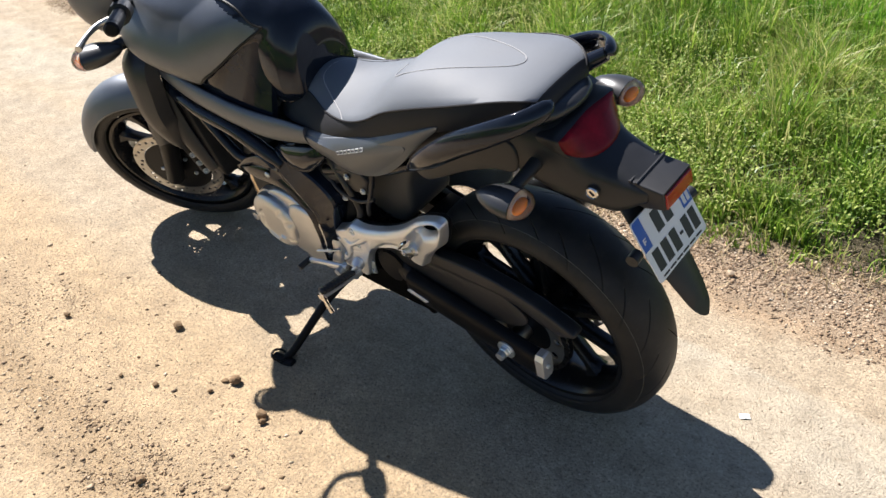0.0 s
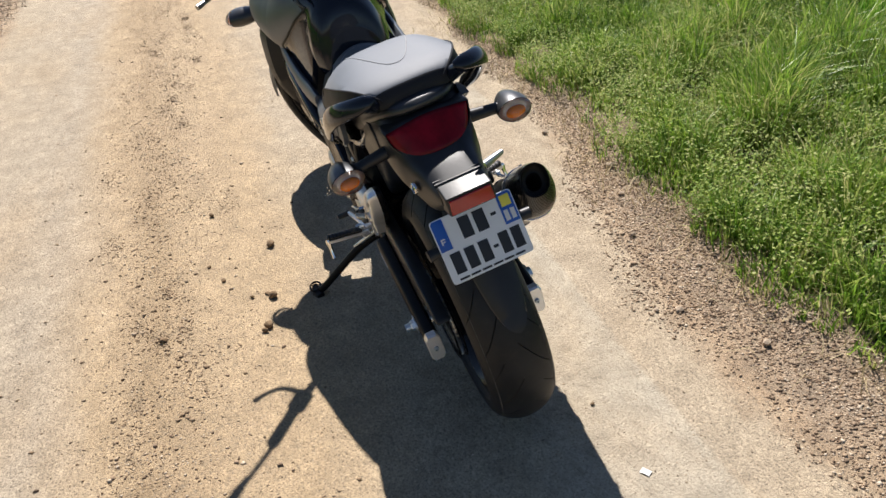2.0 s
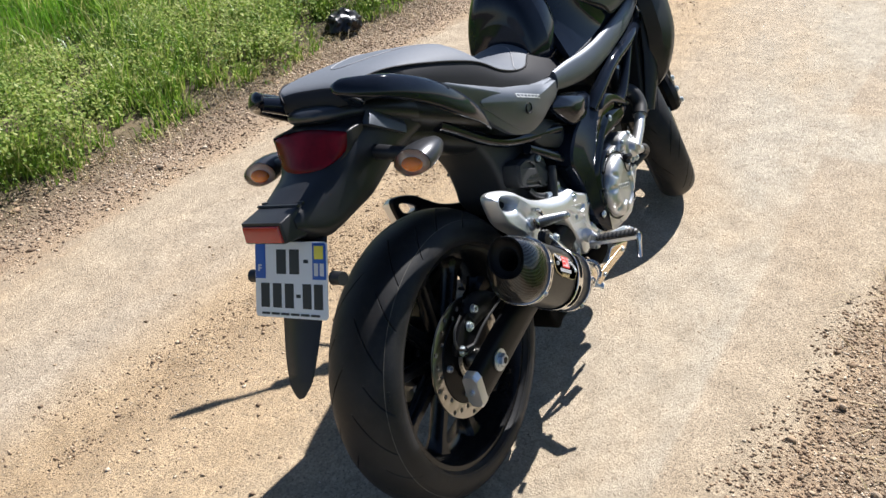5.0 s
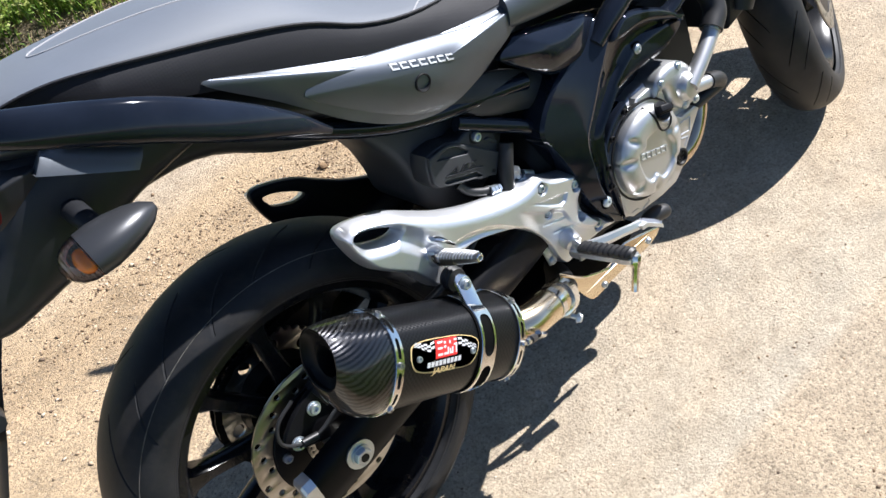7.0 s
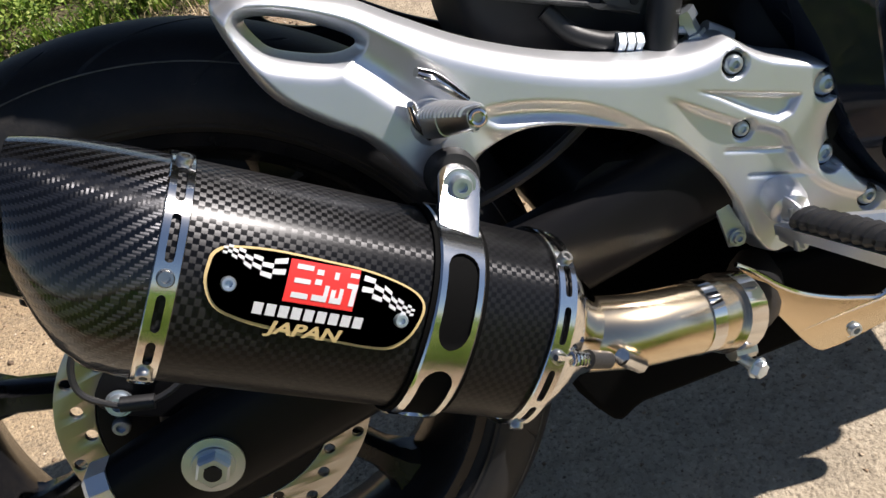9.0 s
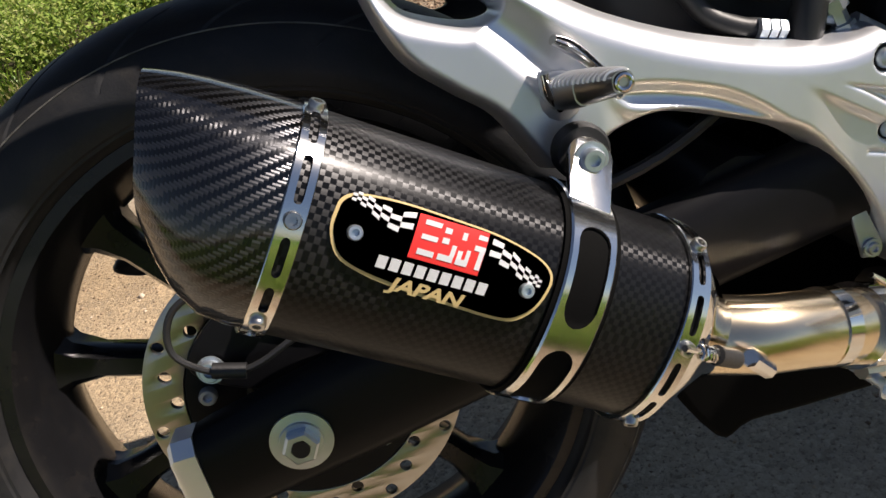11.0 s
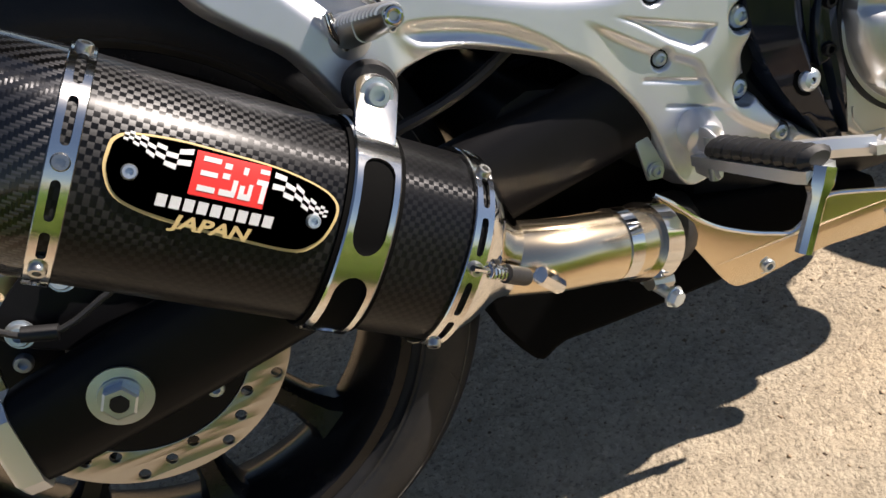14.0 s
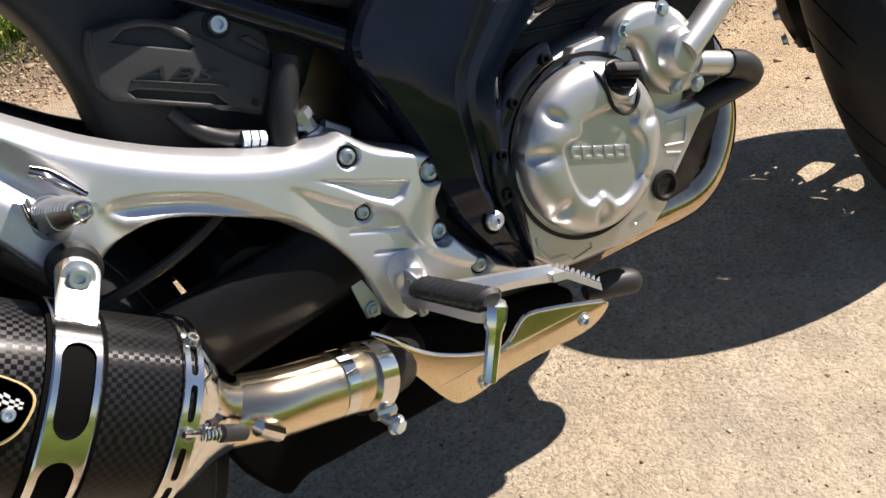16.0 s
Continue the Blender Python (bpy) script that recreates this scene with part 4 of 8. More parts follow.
for s in (1, -1):
    cover = shell("side_cover", side_outline, 0.142, 0.018, "matt_grey", bike, s, 8, 72, "matt grey side cover below the seat")
    shell("inlay", inlay_outline, 0.150, 0.019, "matt_grey", cover, s, 12, 72, "", 2.0)
    if s < 0:
        part("bolt_recess", lathe([(0, 0.0), (0.0125, 0.0), (0.0125, 0.0085), (0.0115, 0.0092), (0.0100, 0.0085), (0.0085, 0.0030), (0, 0.0020)], (0.322, s * 0.161, 0.742), (0, s, 0), 24), "dark_cavity", cover)
    edge = spline(inlay_outline, 72, closed=True)
    mid = edge.mean(0)
    turn = np.arctan2(*(edge - mid).T[::-1])
    order = np.argsort(turn)

    def inlay_y(u, v):
        reach = np.interp(math.atan2(v - mid[1], u - mid[0]), turn[order], np.hypot(*(edge - mid).T)[order], period=2 * math.pi)
        return 0.150 + 0.019 * (1 - min(1.0, math.hypot(u - mid[0], v - mid[1]) / reach) ** 2)

    bm = bmesh.new()
    for k in range(7):
        u = 0.288 + 0.0135 * k
        v = 0.779 - (u - 0.288) * 0.40
        for a0, b0, a1, b1 in ((0, 0, 0.0105, 0.0022), (0, 0.0068, 0.0105, 0.009), (0, 0, 0.0024, 0.009)):
            rows2 = [[Vector((u + a, s * (inlay_y(u + a, v - a * 0.40 + b) + h), v - a * 0.40 + b)) for a, b, h in ((aa, b0, -0.001), (aa, b0, 0.0009), (aa, b1, 0.0009), (aa, b1, -0.001))] for aa in (a0, a1)]
            loft(rows2, bm=bm)
    part("emblem", bm, "white_ink", cover, "row of small white marks", 0)

# -- tail: grab rails, cowl, lamp, number plate carrier --
for s in (1, -1):
    pts = [(0.185, s * 0.150, 0.755, 0.006), (0.14, s * 0.163, 0.795, 0.020), (0.08, s * 0.171, 0.838, 0.031), (0.01, s * 0.170, 0.886, 0.034), (-0.05, s * 0.165, 0.919, 0.032), (-0.10, s * 0.151, 0.943, 0.029), (-0.135, s * 0.125, 0.957, 0.025), (-0.15, s * 0.098, 0.964, 0.020), (-0.15, s * 0.082, 0.966, 0.008)]
    rail = part("grab_rail", tube([q[:3] for q in pts], [q[3] * 0.72 for q in pts], 18, 36, None, 0.5), "gloss", bike, "gloss black grab rail")
    part("rail_foot", tube([(-0.14, s * 0.100, 0.952), (-0.09, s * 0.075, 0.925)], [0.013, 0.018], 12), "gloss", rail)
keys = [(0.30, 0.70, 0.80, 0.11), (0.16, 0.76, 0.86, 0.115), (0.05, 0.81, 0.905, 0.112), (-0.06, 0.868, 0.925, 0.100), (-0.11, 0.893, 0.932, 0.082), (-0.138, 0.903, 0.929, 0.056), (-0.15, 0.911, 0.922, 0.02)]
rows = [section(*k, 2.6, 36, 0.86) for k in spline(keys, 40)]
part("tail_cowl", loft([r for r in rows if r[0][0] < 0.035]), "pod_grey", bike, "dark grey tail cowl", 60)
part("seat_base", loft([[(x, y * 0.97, z - 0.004) for x, y, z in r] for r in rows if r[0][0] > 0.0]), "plastic", bike, "black plastic seat base", 60)
keys = [(0.12, 0.812, 0.85, 0.082), (0.04, 0.803, 0.885, 0.092), (-0.04, 0.788, 0.906, 0.097), (-0.09, 0.768, 0.910, 0.096), (-0.13, 0.750, 0.904, 0.092), (-0.16, 0.744, 0.885, 0.086), (-0.19, 0.738, 0.846, 0.076), (-0.24, 0.732, 0.828, 0.064), (-0.285, 0.762, 0.812, 0.055), (-0.302, 0.776, 0.806, 0.05)]
tail = part("rear_mudguard", loft([section(*k, 3.6, 40, 0.96) for k in spline(keys, 34)]), "plastic", bike, "black plastic rear mudguard with plate holder", 60)
rows = []
for x0, z0, x1, z1, k in spline([(-0.006, 0.848, -0.026, 0.833, 0.6), (-0.012, 0.852, -0.031, 0.836, 1.0), (-0.085, 0.901, -0.108, 0.882, 1.0), (-0.093, 0.904, -0.113, 0.885, 0.7)], 12):
    rows.append([(x0, -0.088, z0), (x0, -0.088 - 0.006 * k, z0), (x0 * 0.6 + x1 * 0.4, -0.092 - 0.011 * k, z0 * 0.6 + z1 * 0.4), (x1, -0.093 - 0.014 * k, z1), (x1, -0.088, z1)])
# Matt grey puts the sun's glare on this dark flange into its colour.
part("flange", loft(rows), "matt_grey", tail, "dark flange coloured grey for its sun glare", 50)
slab("side_shield", [(-0.06, 0.86), (-0.06, 0.80), (0.0, 0.785), (0.074, 0.752), (0.14, 0.715), (0.20, 0.69), (0.23, 0.74), (0.12, 0.83), (0.03, 0.87)], [], 0.012, 0.004, "plastic", tail, xz(0.093), "black plastic side shield")
part("under_tray", loft([section(*k, 3.0, 28) for k in spline([(0.28, 0.665, 0.76, 0.075), (0.16, 0.715, 0.82, 0.066), (0.06, 0.772, 0.86, 0.060), (-0.05, 0.782, 0.87, 0.055)], 14)]), "plastic", tail)
rows = []
for x, z, hw, t in spline([(-0.25, 0.745, 0.045, 0.012), (-0.282, 0.70, 0.05, 0.010), (-0.322, 0.63, 0.046, 0.008), (-0.358, 0.57, 0.038, 0.006), (-0.383, 0.525, 0.026, 0.005), (-0.392, 0.507, 0.010, 0.004)], 18):
    rows.append([(x + t, -hw, z), (x - t * 0.2, -hw * 0.9, z - 0.004), (x - t, 0, z - 0.006), (x - t * 0.2, hw * 0.9, z - 0.004), (x + t, hw, z), (x + t * 1.3, 0, z + 0.002)])
part("mud_flap", loft(rows), "plastic", tail, "black tongue below the number plate", 60)
# lamp: red lens over a bowl
lens_out = [(0.086, 0.882), (0.076, 0.892), (0.0, 0.900), (-0.076, 0.892), (-0.086, 0.882), (-0.068, 0.847), (0.0, 0.833), (0.068, 0.847)]
pts = spline(lens_out, 48, closed=True)


def edge_x(y, z):
    """How far back the lamp's face reaches: straight along its top, bulging towards the middle of its lower edge."""
    low = min(1.0, max(0.0, (0.905 - z) / 0.062))
    return -0.158 - 0.045 * (1 - (min(abs(y), 0.1) / 0.095) ** 2.2) * low


rows = []
for k in range(8):
    s2 = 1 - (k / 7.4) ** 1.3
    rows.append([(edge_x(y * s2, 0.873 + (z - 0.873) * s2) - 0.003 * k / 7 + (0.012 if k == 0 else 0), y * s2, 0.873 + (z - 0.873) * s2) for y, z in pts])
lamp = part("tail_lamp", loft(rows), "red_lens", bike, "dark red tail lamp lens", 60)
rows = [[(x + 0.006 + 0.022 * (k > 0), y * (0.97 - 0.25 * (k > 1)), 0.873 + (z - 0.873) * (0.96 - 0.25 * (k > 1))) for x, y, z in [(edge_x(y, z) + 0.012, y, z) for y, z in pts]] for k in range(3)]
part("lamp_bowl", loft(rows), "red_reflector", lamp)
rows = [[(edge_x(y, z) + dx, y * k, 0.868 + (z - 0.868) * k2) for y, z in pts] for dx, k, k2 in ((0.05, 1.02, 1.04), (0.016, 1.04, 1.10), (0.006, 1.03, 1.07), (0.003, 1.005, 1.03), (0.016, 0.98, 0.96))]
part("lamp_surround", loft(rows, caps=False), "plastic", lamp, "black lamp surround", 60)
# reflector box
box = [(-0.262, 0.815), (-0.33, 0.808), (-0.334, 0.772), (-0.292, 0.762), (-0.26, 0.768)]
holder = slab("reflector_box", box, [], 0.094, 0.004, "plastic", tail, xz(0), "black box with red reflector", -1)
slab("reflector", [(-0.043, 0.775), (0.043, 0.775), (0.041, 0.803), (-0.041, 0.803)], [], 0.006, 0.0015, "red_reflector", holder, lambda u, v, w: Vector((-0.3335 + (v - 0.79) * 0.1 + w, u, v)), "red reflector", -1)
for dx in (0.0, 0.012):
    part("rib", tube([(-0.268 - dx, -0.048, 0.814), (-0.268 - dx, 0.048, 0.814)], 0.0028, 6), "plastic", holder)
part("lock", lathe([(0, 0), (0.0125, 0), (0.0125, 0.004), (0.0105, 0.006), (0.0095, 0.004), (0.0, 0.004)], (-0.2085, 0.0735, 0.788), (-0.1, 1, 0.05), 24), "chrome", tail, "chrome seat lock")
part("keyhole", tube([(-0.2085 - 0.004, 0.0782, 0.788 - 0.004), (-0.2085 + 0.004, 0.0782, 0.788 + 0.004)], 0.0016, 8), "dark_cavity", tail)


def on_plate(u, v, w):
    """Lays plate coordinates (from its middle, seen from behind) into the bike."""
    down = Vector((-0.060, 0, -0.117)).normalized()
    out = Vector((-0.117, 0, 0.060)).normalized()
    return Vector((-0.315, 0.0, 0.692)) + Vector((0, -u, 0)) - down * v + out * w


def rounded(w, h, r):
    out = []
    for cx, cy, a0 in ((w - r, h - r, 0), (r - w, h - r, 90), (r - w, r - h, 180), (w - r, r - h, 270)):
        out += [(cx + r * math.cos(radians(a0 + d)), cy + r * math.sin(radians(a0 + d))) for d in (0, 30, 60, 90)]
    return out


plate = slab("number_plate", rounded(0.085, 0.065, 0.007), [], 0.0024, 0.0006, "plate_white", bike, on_plate, "white number plate with blue end strips", -1)
slab("backing", rounded(0.08, 0.06, 0.006), [], 0.004, 0.001, "plastic", plate, lambda u, v, w: on_plate(u, v, w - 0.004), "", -1)
slab("blue_strip", [(-0.083, 0.002), (-0.059, 0.002), (-0.059, 0.063), (-0.079, 0.063), (-0.083, 0.059)], [], 0.0012, 0.0002, "plate_blue", plate, lambda u, v, w: on_plate(u, v, w + 0.0016), "blue strip", -1)
slab("blue_strip", [(0.053, 0.002), (0.083, 0.002), (0.083, 0.059), (0.079, 0.063), (0.053, 0.063)], [], 0.0012, 0.0002, "plate_blue", plate, lambda u, v, w: on_plate(u, v, w + 0.0016), "blue strip", -1)
slab("yellow_mark", [(0.058, 0.036), (0.078, 0.036), (0.078, 0.058), (0.058, 0.058)], [], 0.001, 0.0002, "yellow_ink", plate, lambda u, v, w: on_plate(u, v, w + 0.0026), "", -1)
flat = lambda u, v, w: on_plate(u, v, w + 0.0013)
bars("printed_bar", [(-0.032 + k * 0.031, 0.010, -0.009 + k * 0.031, 0.052) for k in range(2)] + [(0.032, 0.029, 0.043, 0.035)], flat, "ink", plate, 0.0004, "black printed bars")
bars("printed_bar", [(-0.071 + k * 0.029, -0.048, -0.050 + k * 0.029, -0.006) for k in range(3)] + [(0.014, -0.030, 0.024, -0.024)] + [(0.029 + k * 0.026, -0.048, 0.049 + k * 0.026, -0.006) for k in range(2)], flat, "ink", plate, 0.0004, "black printed bars")
bars("small_print", [(-0.070 + k * 0.0235, -0.0605, -0.050 + k * 0.0235, -0.0565) for k in range(6)], flat, "ink", plate, 0.0003)
deep = lambda u, v, w: on_plate(u, v, w + 0.0022)
bars("white_mark", [(-0.076, 0.014, -0.073, 0.026), (-0.073, 0.0235, -0.067, 0.026), (-0.073, 0.0185, -0.068, 0.021)], deep, "white_ink", plate, 0.0004)
bars("white_mark", [(0.057, 0.008, 0.066, 0.029), (0.070, 0.008, 0.079, 0.029)], deep, "white_ink", plate, 0.0004)
for s in (1, -1):
    part("reflector_tab", tube([(-0.30, s * 0.085, 0.69), (-0.302, s * 0.108, 0.69)], 0.012, 10), "plastic", plate)

# -- swingarm, chain, shock --


def arm(name, s, y, half_t, pts, parent, label):
    """A box-section arm; pts are (x, z, half height)."""
    rings = []
    for x, z, h in pts:
        rings.append([(x, s * (y + half_t * a), z + h * b) for a, b in ((-1, -0.7), (-0.6, -1), (0.3, -1), (0.66, -0.93), (0.9, -0.72), (1, -0.3), (1, 0.3), (0.93, 0.66), (0.72, 0.88), (0.35, 1), (-0.6, 1), (-1, 0.7))])
    return part(name, loft(rings), "satin", parent, label, 50)


right_arm = arm("swingarm", -1, 0.124, 0.017, [(-0.082, 0.303, 0.036), (-0.06, 0.306, 0.039), (0.05, 0.325, 0.042), (0.2, 0.350, 0.041), (0.36, 0.372, 0.038), (0.52, 0.395, 0.036)], bike, "black box-section swingarm")
left_arm = arm("swingarm", 1, 0.145, 0.018, [(-0.085, 0.298, 0.036), (-0.06, 0.302, 0.038), (0.05, 0.322, 0.039), (0.2, 0.350, 0.039), (0.29, 0.369, 0.037)], bike, "black box-section swingarm")
part("arm_front", tube([(0.26, 0.142, 0.362), (0.34, 0.122, 0.378), (0.42, 0.104, 0.392), (0.52, 0.095, 0.403)], [0.034, 0.035, 0.035, 0.034], 16, 14, None, 0.5), "satin", left_arm)
slab("warning_label", [(0.296, 0.356), (0.282, 0.366), (0.225, 0.352), (0.238, 0.341)], [], 0.0012, 0.0003, "label_white", left_arm, lambda u, v, w: Vector((u, 0.1635 + w, v)), "pale sticker", -1)
part("cross_member", tube([(0.36, -0.12, 0.375), (0.36, 0.14, 0.385)], 0.045, 12), "satin", right_arm)
part("pivot", tube([(0.515, -0.14, 0.398), (0.515, 0.112, 0.403)], 0.03, 18), "satin", right_arm)
for s, y, a, own in ((-1, 0.124, -0.088, right_arm), (1, 0.145, -0.091, left_arm)):
    rings = [[(a + dx, s * (y + 0.0185 * p * k), 0.302 + 0.039 * q * k) for p, q in ((-1, -0.7), (-0.6, -1), (0.6, -1), (1, -0.7), (1, 0.7), (0.6, 1), (-0.6, 1), (-1, 0.7))] for dx, k in ((0.012, 1.0), (-0.004, 1.0), (-0.008, 0.9))]
    part("end_cap", loft(rings), "cast", own, "cast grey end cap", 30)
    bolt(own, (a - 0.008, s * y, 0.302), (-1, 0, 0), 0.006)
    face = s * (y + 0.0175)
    bm = lathe([(0, 0), (0.0235, 0), (0.0235, 0.0025), (0.0165, 0.003), (0.016, 0.005), (0, 0.005)], (0, face, 0.316), (0, s, 0), 36)
    lathe([(0, 0.004), (0.014, 0.004), (0.014, 0.012), (0.012, 0.0138), (0.0075, 0.0138), (0.007, 0.006), (0, 0.006)], (0, face, 0.316), (0, s, 0), 6, bm)
    # Near-black plug in the nut puts the shade of its hole into colour.
    part("bore_shade", lathe([(0, 0.0145), (0.0068, 0.0145), (0.0068, 0.007), (0, 0.007)], (0, face, 0.316), (0, s, 0), 18), "dark_cavity", own)
    part("axle_nut", bm, "zinc", own, "zinc axle nut and washer", 30)
part("axle", tube([(0, -0.15, 0.316), (0, 0.19, 0.316)], 0.0105, 14), "zinc", right_arm)
part("spacer", tube([(0, -0.108, 0.316), (0, -0.07, 0.316)], 0.021, 18), "steel", right_arm)
part("spacer", tube([(0, 0.09, 0.316), (0, 0.127, 0.316)], 0.021, 18), "steel", right_arm)
# rear caliper with hose and sensor wire
bm = tube([(0.005, -0.085, 0.405), (0.05, -0.085, 0.412), (0.10, -0.085, 0.395)], [0.024, 0.032, 0.022], 12, 10, None, 0.75)
caliper = part("brake_caliper", bm, "dark_cavity", right_arm, "black rear brake caliper")
for p in ((-0.055, 0.372), (-0.01, 0.402), (0.02, 0.425)):
    bolt(caliper, (p[0], -0.098, p[1]), (0, -1, 0.1), 0.0085, "zinc", 0.011)
slab("caliper_bracket", [(-0.01, 0.335), (-0.06, 0.36), (-0.07, 0.385), (-0.02, 0.42), (0.05, 0.43), (0.07, 0.38), (0.02, 0.33)], [], 0.01, 0.002, "satin", caliper, xz(-0.09))
part("sensor_wire", tube([(-0.03, -0.10, 0.44), (-0.065, -0.102, 0.425), (-0.075, -0.104, 0.395), (-0.05, -0.106, 0.372), (-0.02, -0.106, 0.368), (0.03, -0.108, 0.385), (0.12, -0.112, 0.40), (0.25, -0.115, 0.42)], 0.0028, 8, 40), "hose", caliper)
part("grommet", tube([(-0.052, -0.106, 0.374), (-0.028, -0.106, 0.366)], 0.0062, 10), "hose", caliper)
part("brake_hose", tube([(0.08, -0.10, 0.41), (0.16, -0.108, 0.415), (0.30, -0.11, 0.43), (0.40, -0.10, 0.47)], 0.005, 8, 24), "hose", caliper)
# chain: links along both runs and round the sprocket
chain_path = [(0.55, 0.088, 0.455), (0.35, 0.088, 0.447), (0.12, 0.088, 0.435), (0.0, 0.088, 0.431)]
chain_path += [(0.117 * math.cos(radians(a)), 0.088, 0.316 + 0.117 * math.sin(radians(a))) for a in range(100, 270, 10)]
chain_path += [(0.02, 0.088, 0.20), (0.30, 0.088, 0.29), (0.55, 0.088, 0.37)]
run = np.array(chain_path)
along = np.r_[0, np.cumsum(np.linalg.norm(np.diff(run, axis=0), axis=1))]
bm = bmesh.new()
count = int(along[-1] / 0.0159)
for k in range(count):
    p, q = (Vector([np.interp(d, along, run[:, c]) for c in range(3)]) for d in (k * 0.0159, (k + 1) * 0.0159))
    for s in (-1, 1):
        off = Vector((0, s * (0.0075 if k % 2 else 0.0098), 0))
        tube([p - (q - p) * 0.2 + off, q + (q - p) * 0.2 + off], 0.0068, 6, 0, bm, 0.2)
tagged(part("chain", bm, "satin", left_arm, "dark drive chain", 30), kind="stuff")
guard = [(0.44, 0.47), (0.30, 0.482), (0.20, 0.488), (0.08, 0.492), (-0.04, 0.475), (-0.15, 0.435), (-0.165, 0.415), (-0.11, 0.405), (0.0, 0.445), (0.12, 0.445), (0.30, 0.44), (0.44, 0.43)]
slab("chain_guard", guard, [], 0.035, 0.006, "plastic", left_arm, xz(0.112), "black plastic chain guard")
slab("chain_guard", [(0.38, 0.45), (0.20, 0.466), (0.06, 0.462), (-0.02, 0.435), (-0.045, 0.40), (-0.01, 0.368), (0.08, 0.352), (0.2, 0.372), (0.36, 0.41)], [], 0.006, 0.002, "plastic", left_arm, xz(0.126), "black plastic lower chain guard")
# rear hugger and shock
shock = part("shock_absorber", tube([(0.40, 0.03, 0.33), (0.46, 0.03, 0.60)], 0.022, 16), "satin", bike, "black coil spring shock absorber")
coil = [(0.405 + 0.055 * f + 0.033 * math.cos(f * 44), 0.03 + 0.033 * math.sin(f * 44), 0.36 + 0.22 * f) for f in np.linspace(0, 1, 110)]
part("spring", tube(coil, 0.0055, 6), "satin", shock)
inner = [(0.25, 0.70), (0.27, 0.77), (0.52, 0.74), (0.52, 0.60), (0.46, 0.50), (0.37, 0.47), (0.307, 0.52), (0.299, 0.57), (0.288, 0.62), (0.264, 0.665)]
slab("inner_mudguard", inner, [], 0.14, 0.015, "moulded", bike, xz(0.0), "black inner mudguard in front of the wheel")

# -- muffler --
MUF_O, MUF_B = Vector((0.051, -0.2165, 0.500)), Vector((-0.806, -0.098, 0.583)).normalized()
MUF_UP = (Vector((0.583, 0, 0.806)) - MUF_B * Vector((0.583, 0, 0.806)).dot(MUF_B)).normalized()
MUF_OUT = MUF_UP.cross(MUF_B) if MUF_UP.cross(MUF_B).y < 0 else MUF_B.cross(MUF_UP)


def muf(a, th, lift=0.0, k=1.0, rise=0.0):
    """A point of the muffler's skin: a metres behind the rear band, th degrees up from its outer side."""
    c, s = math.cos(radians(th)), math.sin(radians(th))
    w, h = 0.0605 * k + lift, 0.0655 * k + lift
    e = 2 / 2.25
    return MUF_O + MUF_B * a + MUF_OUT * (w * math.copysign(abs(c) ** e, c)) + MUF_UP * (h * math.copysign(abs(s) ** e, s) + rise)


def muf_sleeve(name, rows, material, parent, label="", seg=72, caps=False):
    """Rows of (a, lift, scale, rise, slant): a sleeve round the axis with a UV map in metres."""
    bm = bmesh.new()
    uv = bm.loops.layers.uv.new("uv")
    rings = []
    for a, lift, k, rise, slant in rows:
        rings.append([bm.verts.new(muf(a + slant * math.sin(radians(th)), th, lift, k, rise)) for th in np.linspace(0, 360, seg, endpoint=False)])
    step = 0.396 / seg
    run = 0.0
    for i in range(len(rings) - 1):
        nxt = run + abs(rows[i + 1][0] - rows[i][0])
        for j in range(seg):
            f = bm.faces.new((rings[i][j], rings[i][(j + 1) % seg], rings[i + 1][(j + 1) % seg], rings[i + 1][j]))
            for lp, q in zip(f.loops, ((run, j * step), (run, (j + 1) * step), (nxt, (j + 1) * step), (nxt, j * step))):
                lp[uv].uv = q
        run = nxt
    if caps:
        bm.faces.new(rings[-1])
    return part(name, bm, material, parent, label, 45)


muffler = muf_sleeve("muffler", [(0.004, 0, 1, 0, 0), (-0.08, 0, 1, 0, 0), (-0.16, 0, 0.995, 0, 0), (-0.247, 0, 0.985, 0, 0)], "carbon", bike, "black carbon fibre muffler with steel bands")
cap_rows = [(0.0, 0, 1.0, 0, 0), (0.012, 0, 1.0, 0.0, 0.001), (0.03, 0, 0.975, 0.001, 0.003), (0.048, 0, 0.89, 0.005, 0.006), (0.061, 0, 0.785, 0.010, 0.008), (0.071, 0, 0.68, 0.0145, 0.0095), (0.0765, 0, 0.61, 0.0175, 0.010)]
muf_sleeve("end_cap", cap_rows, "carbon_cap", muffler, "glossy woven carbon end cap")
muf_sleeve("outlet", [(0.0765, 0, 0.61, 0.0175, 0.010), (0.076, 0, 0.575, 0.0175, 0.010), (0.069, 0, 0.54, 0.016, 0.008), (0.064, 0, 0.42, 0.015, 0.006), (0.0635, 0, 0.33, 0.015, 0.006), (0.060, 0, 0.30, 0.014, 0.005), (-0.02, 0, 0.29, 0.010, 0.0)], "satin", muffler, "black outlet", 48, True)
muf_sleeve("front_cone", [(-0.243, 0, 0.985, 0, 0), (-0.252, 0, 0.97, 0, 0), (-0.268, 0, 0.80, 0, 0), (-0.286, 0, 0.55, 0.0, 0), (-0.298, 0, 0.44, 0.0, 0)], "chrome", muffler, "polished steel cone")


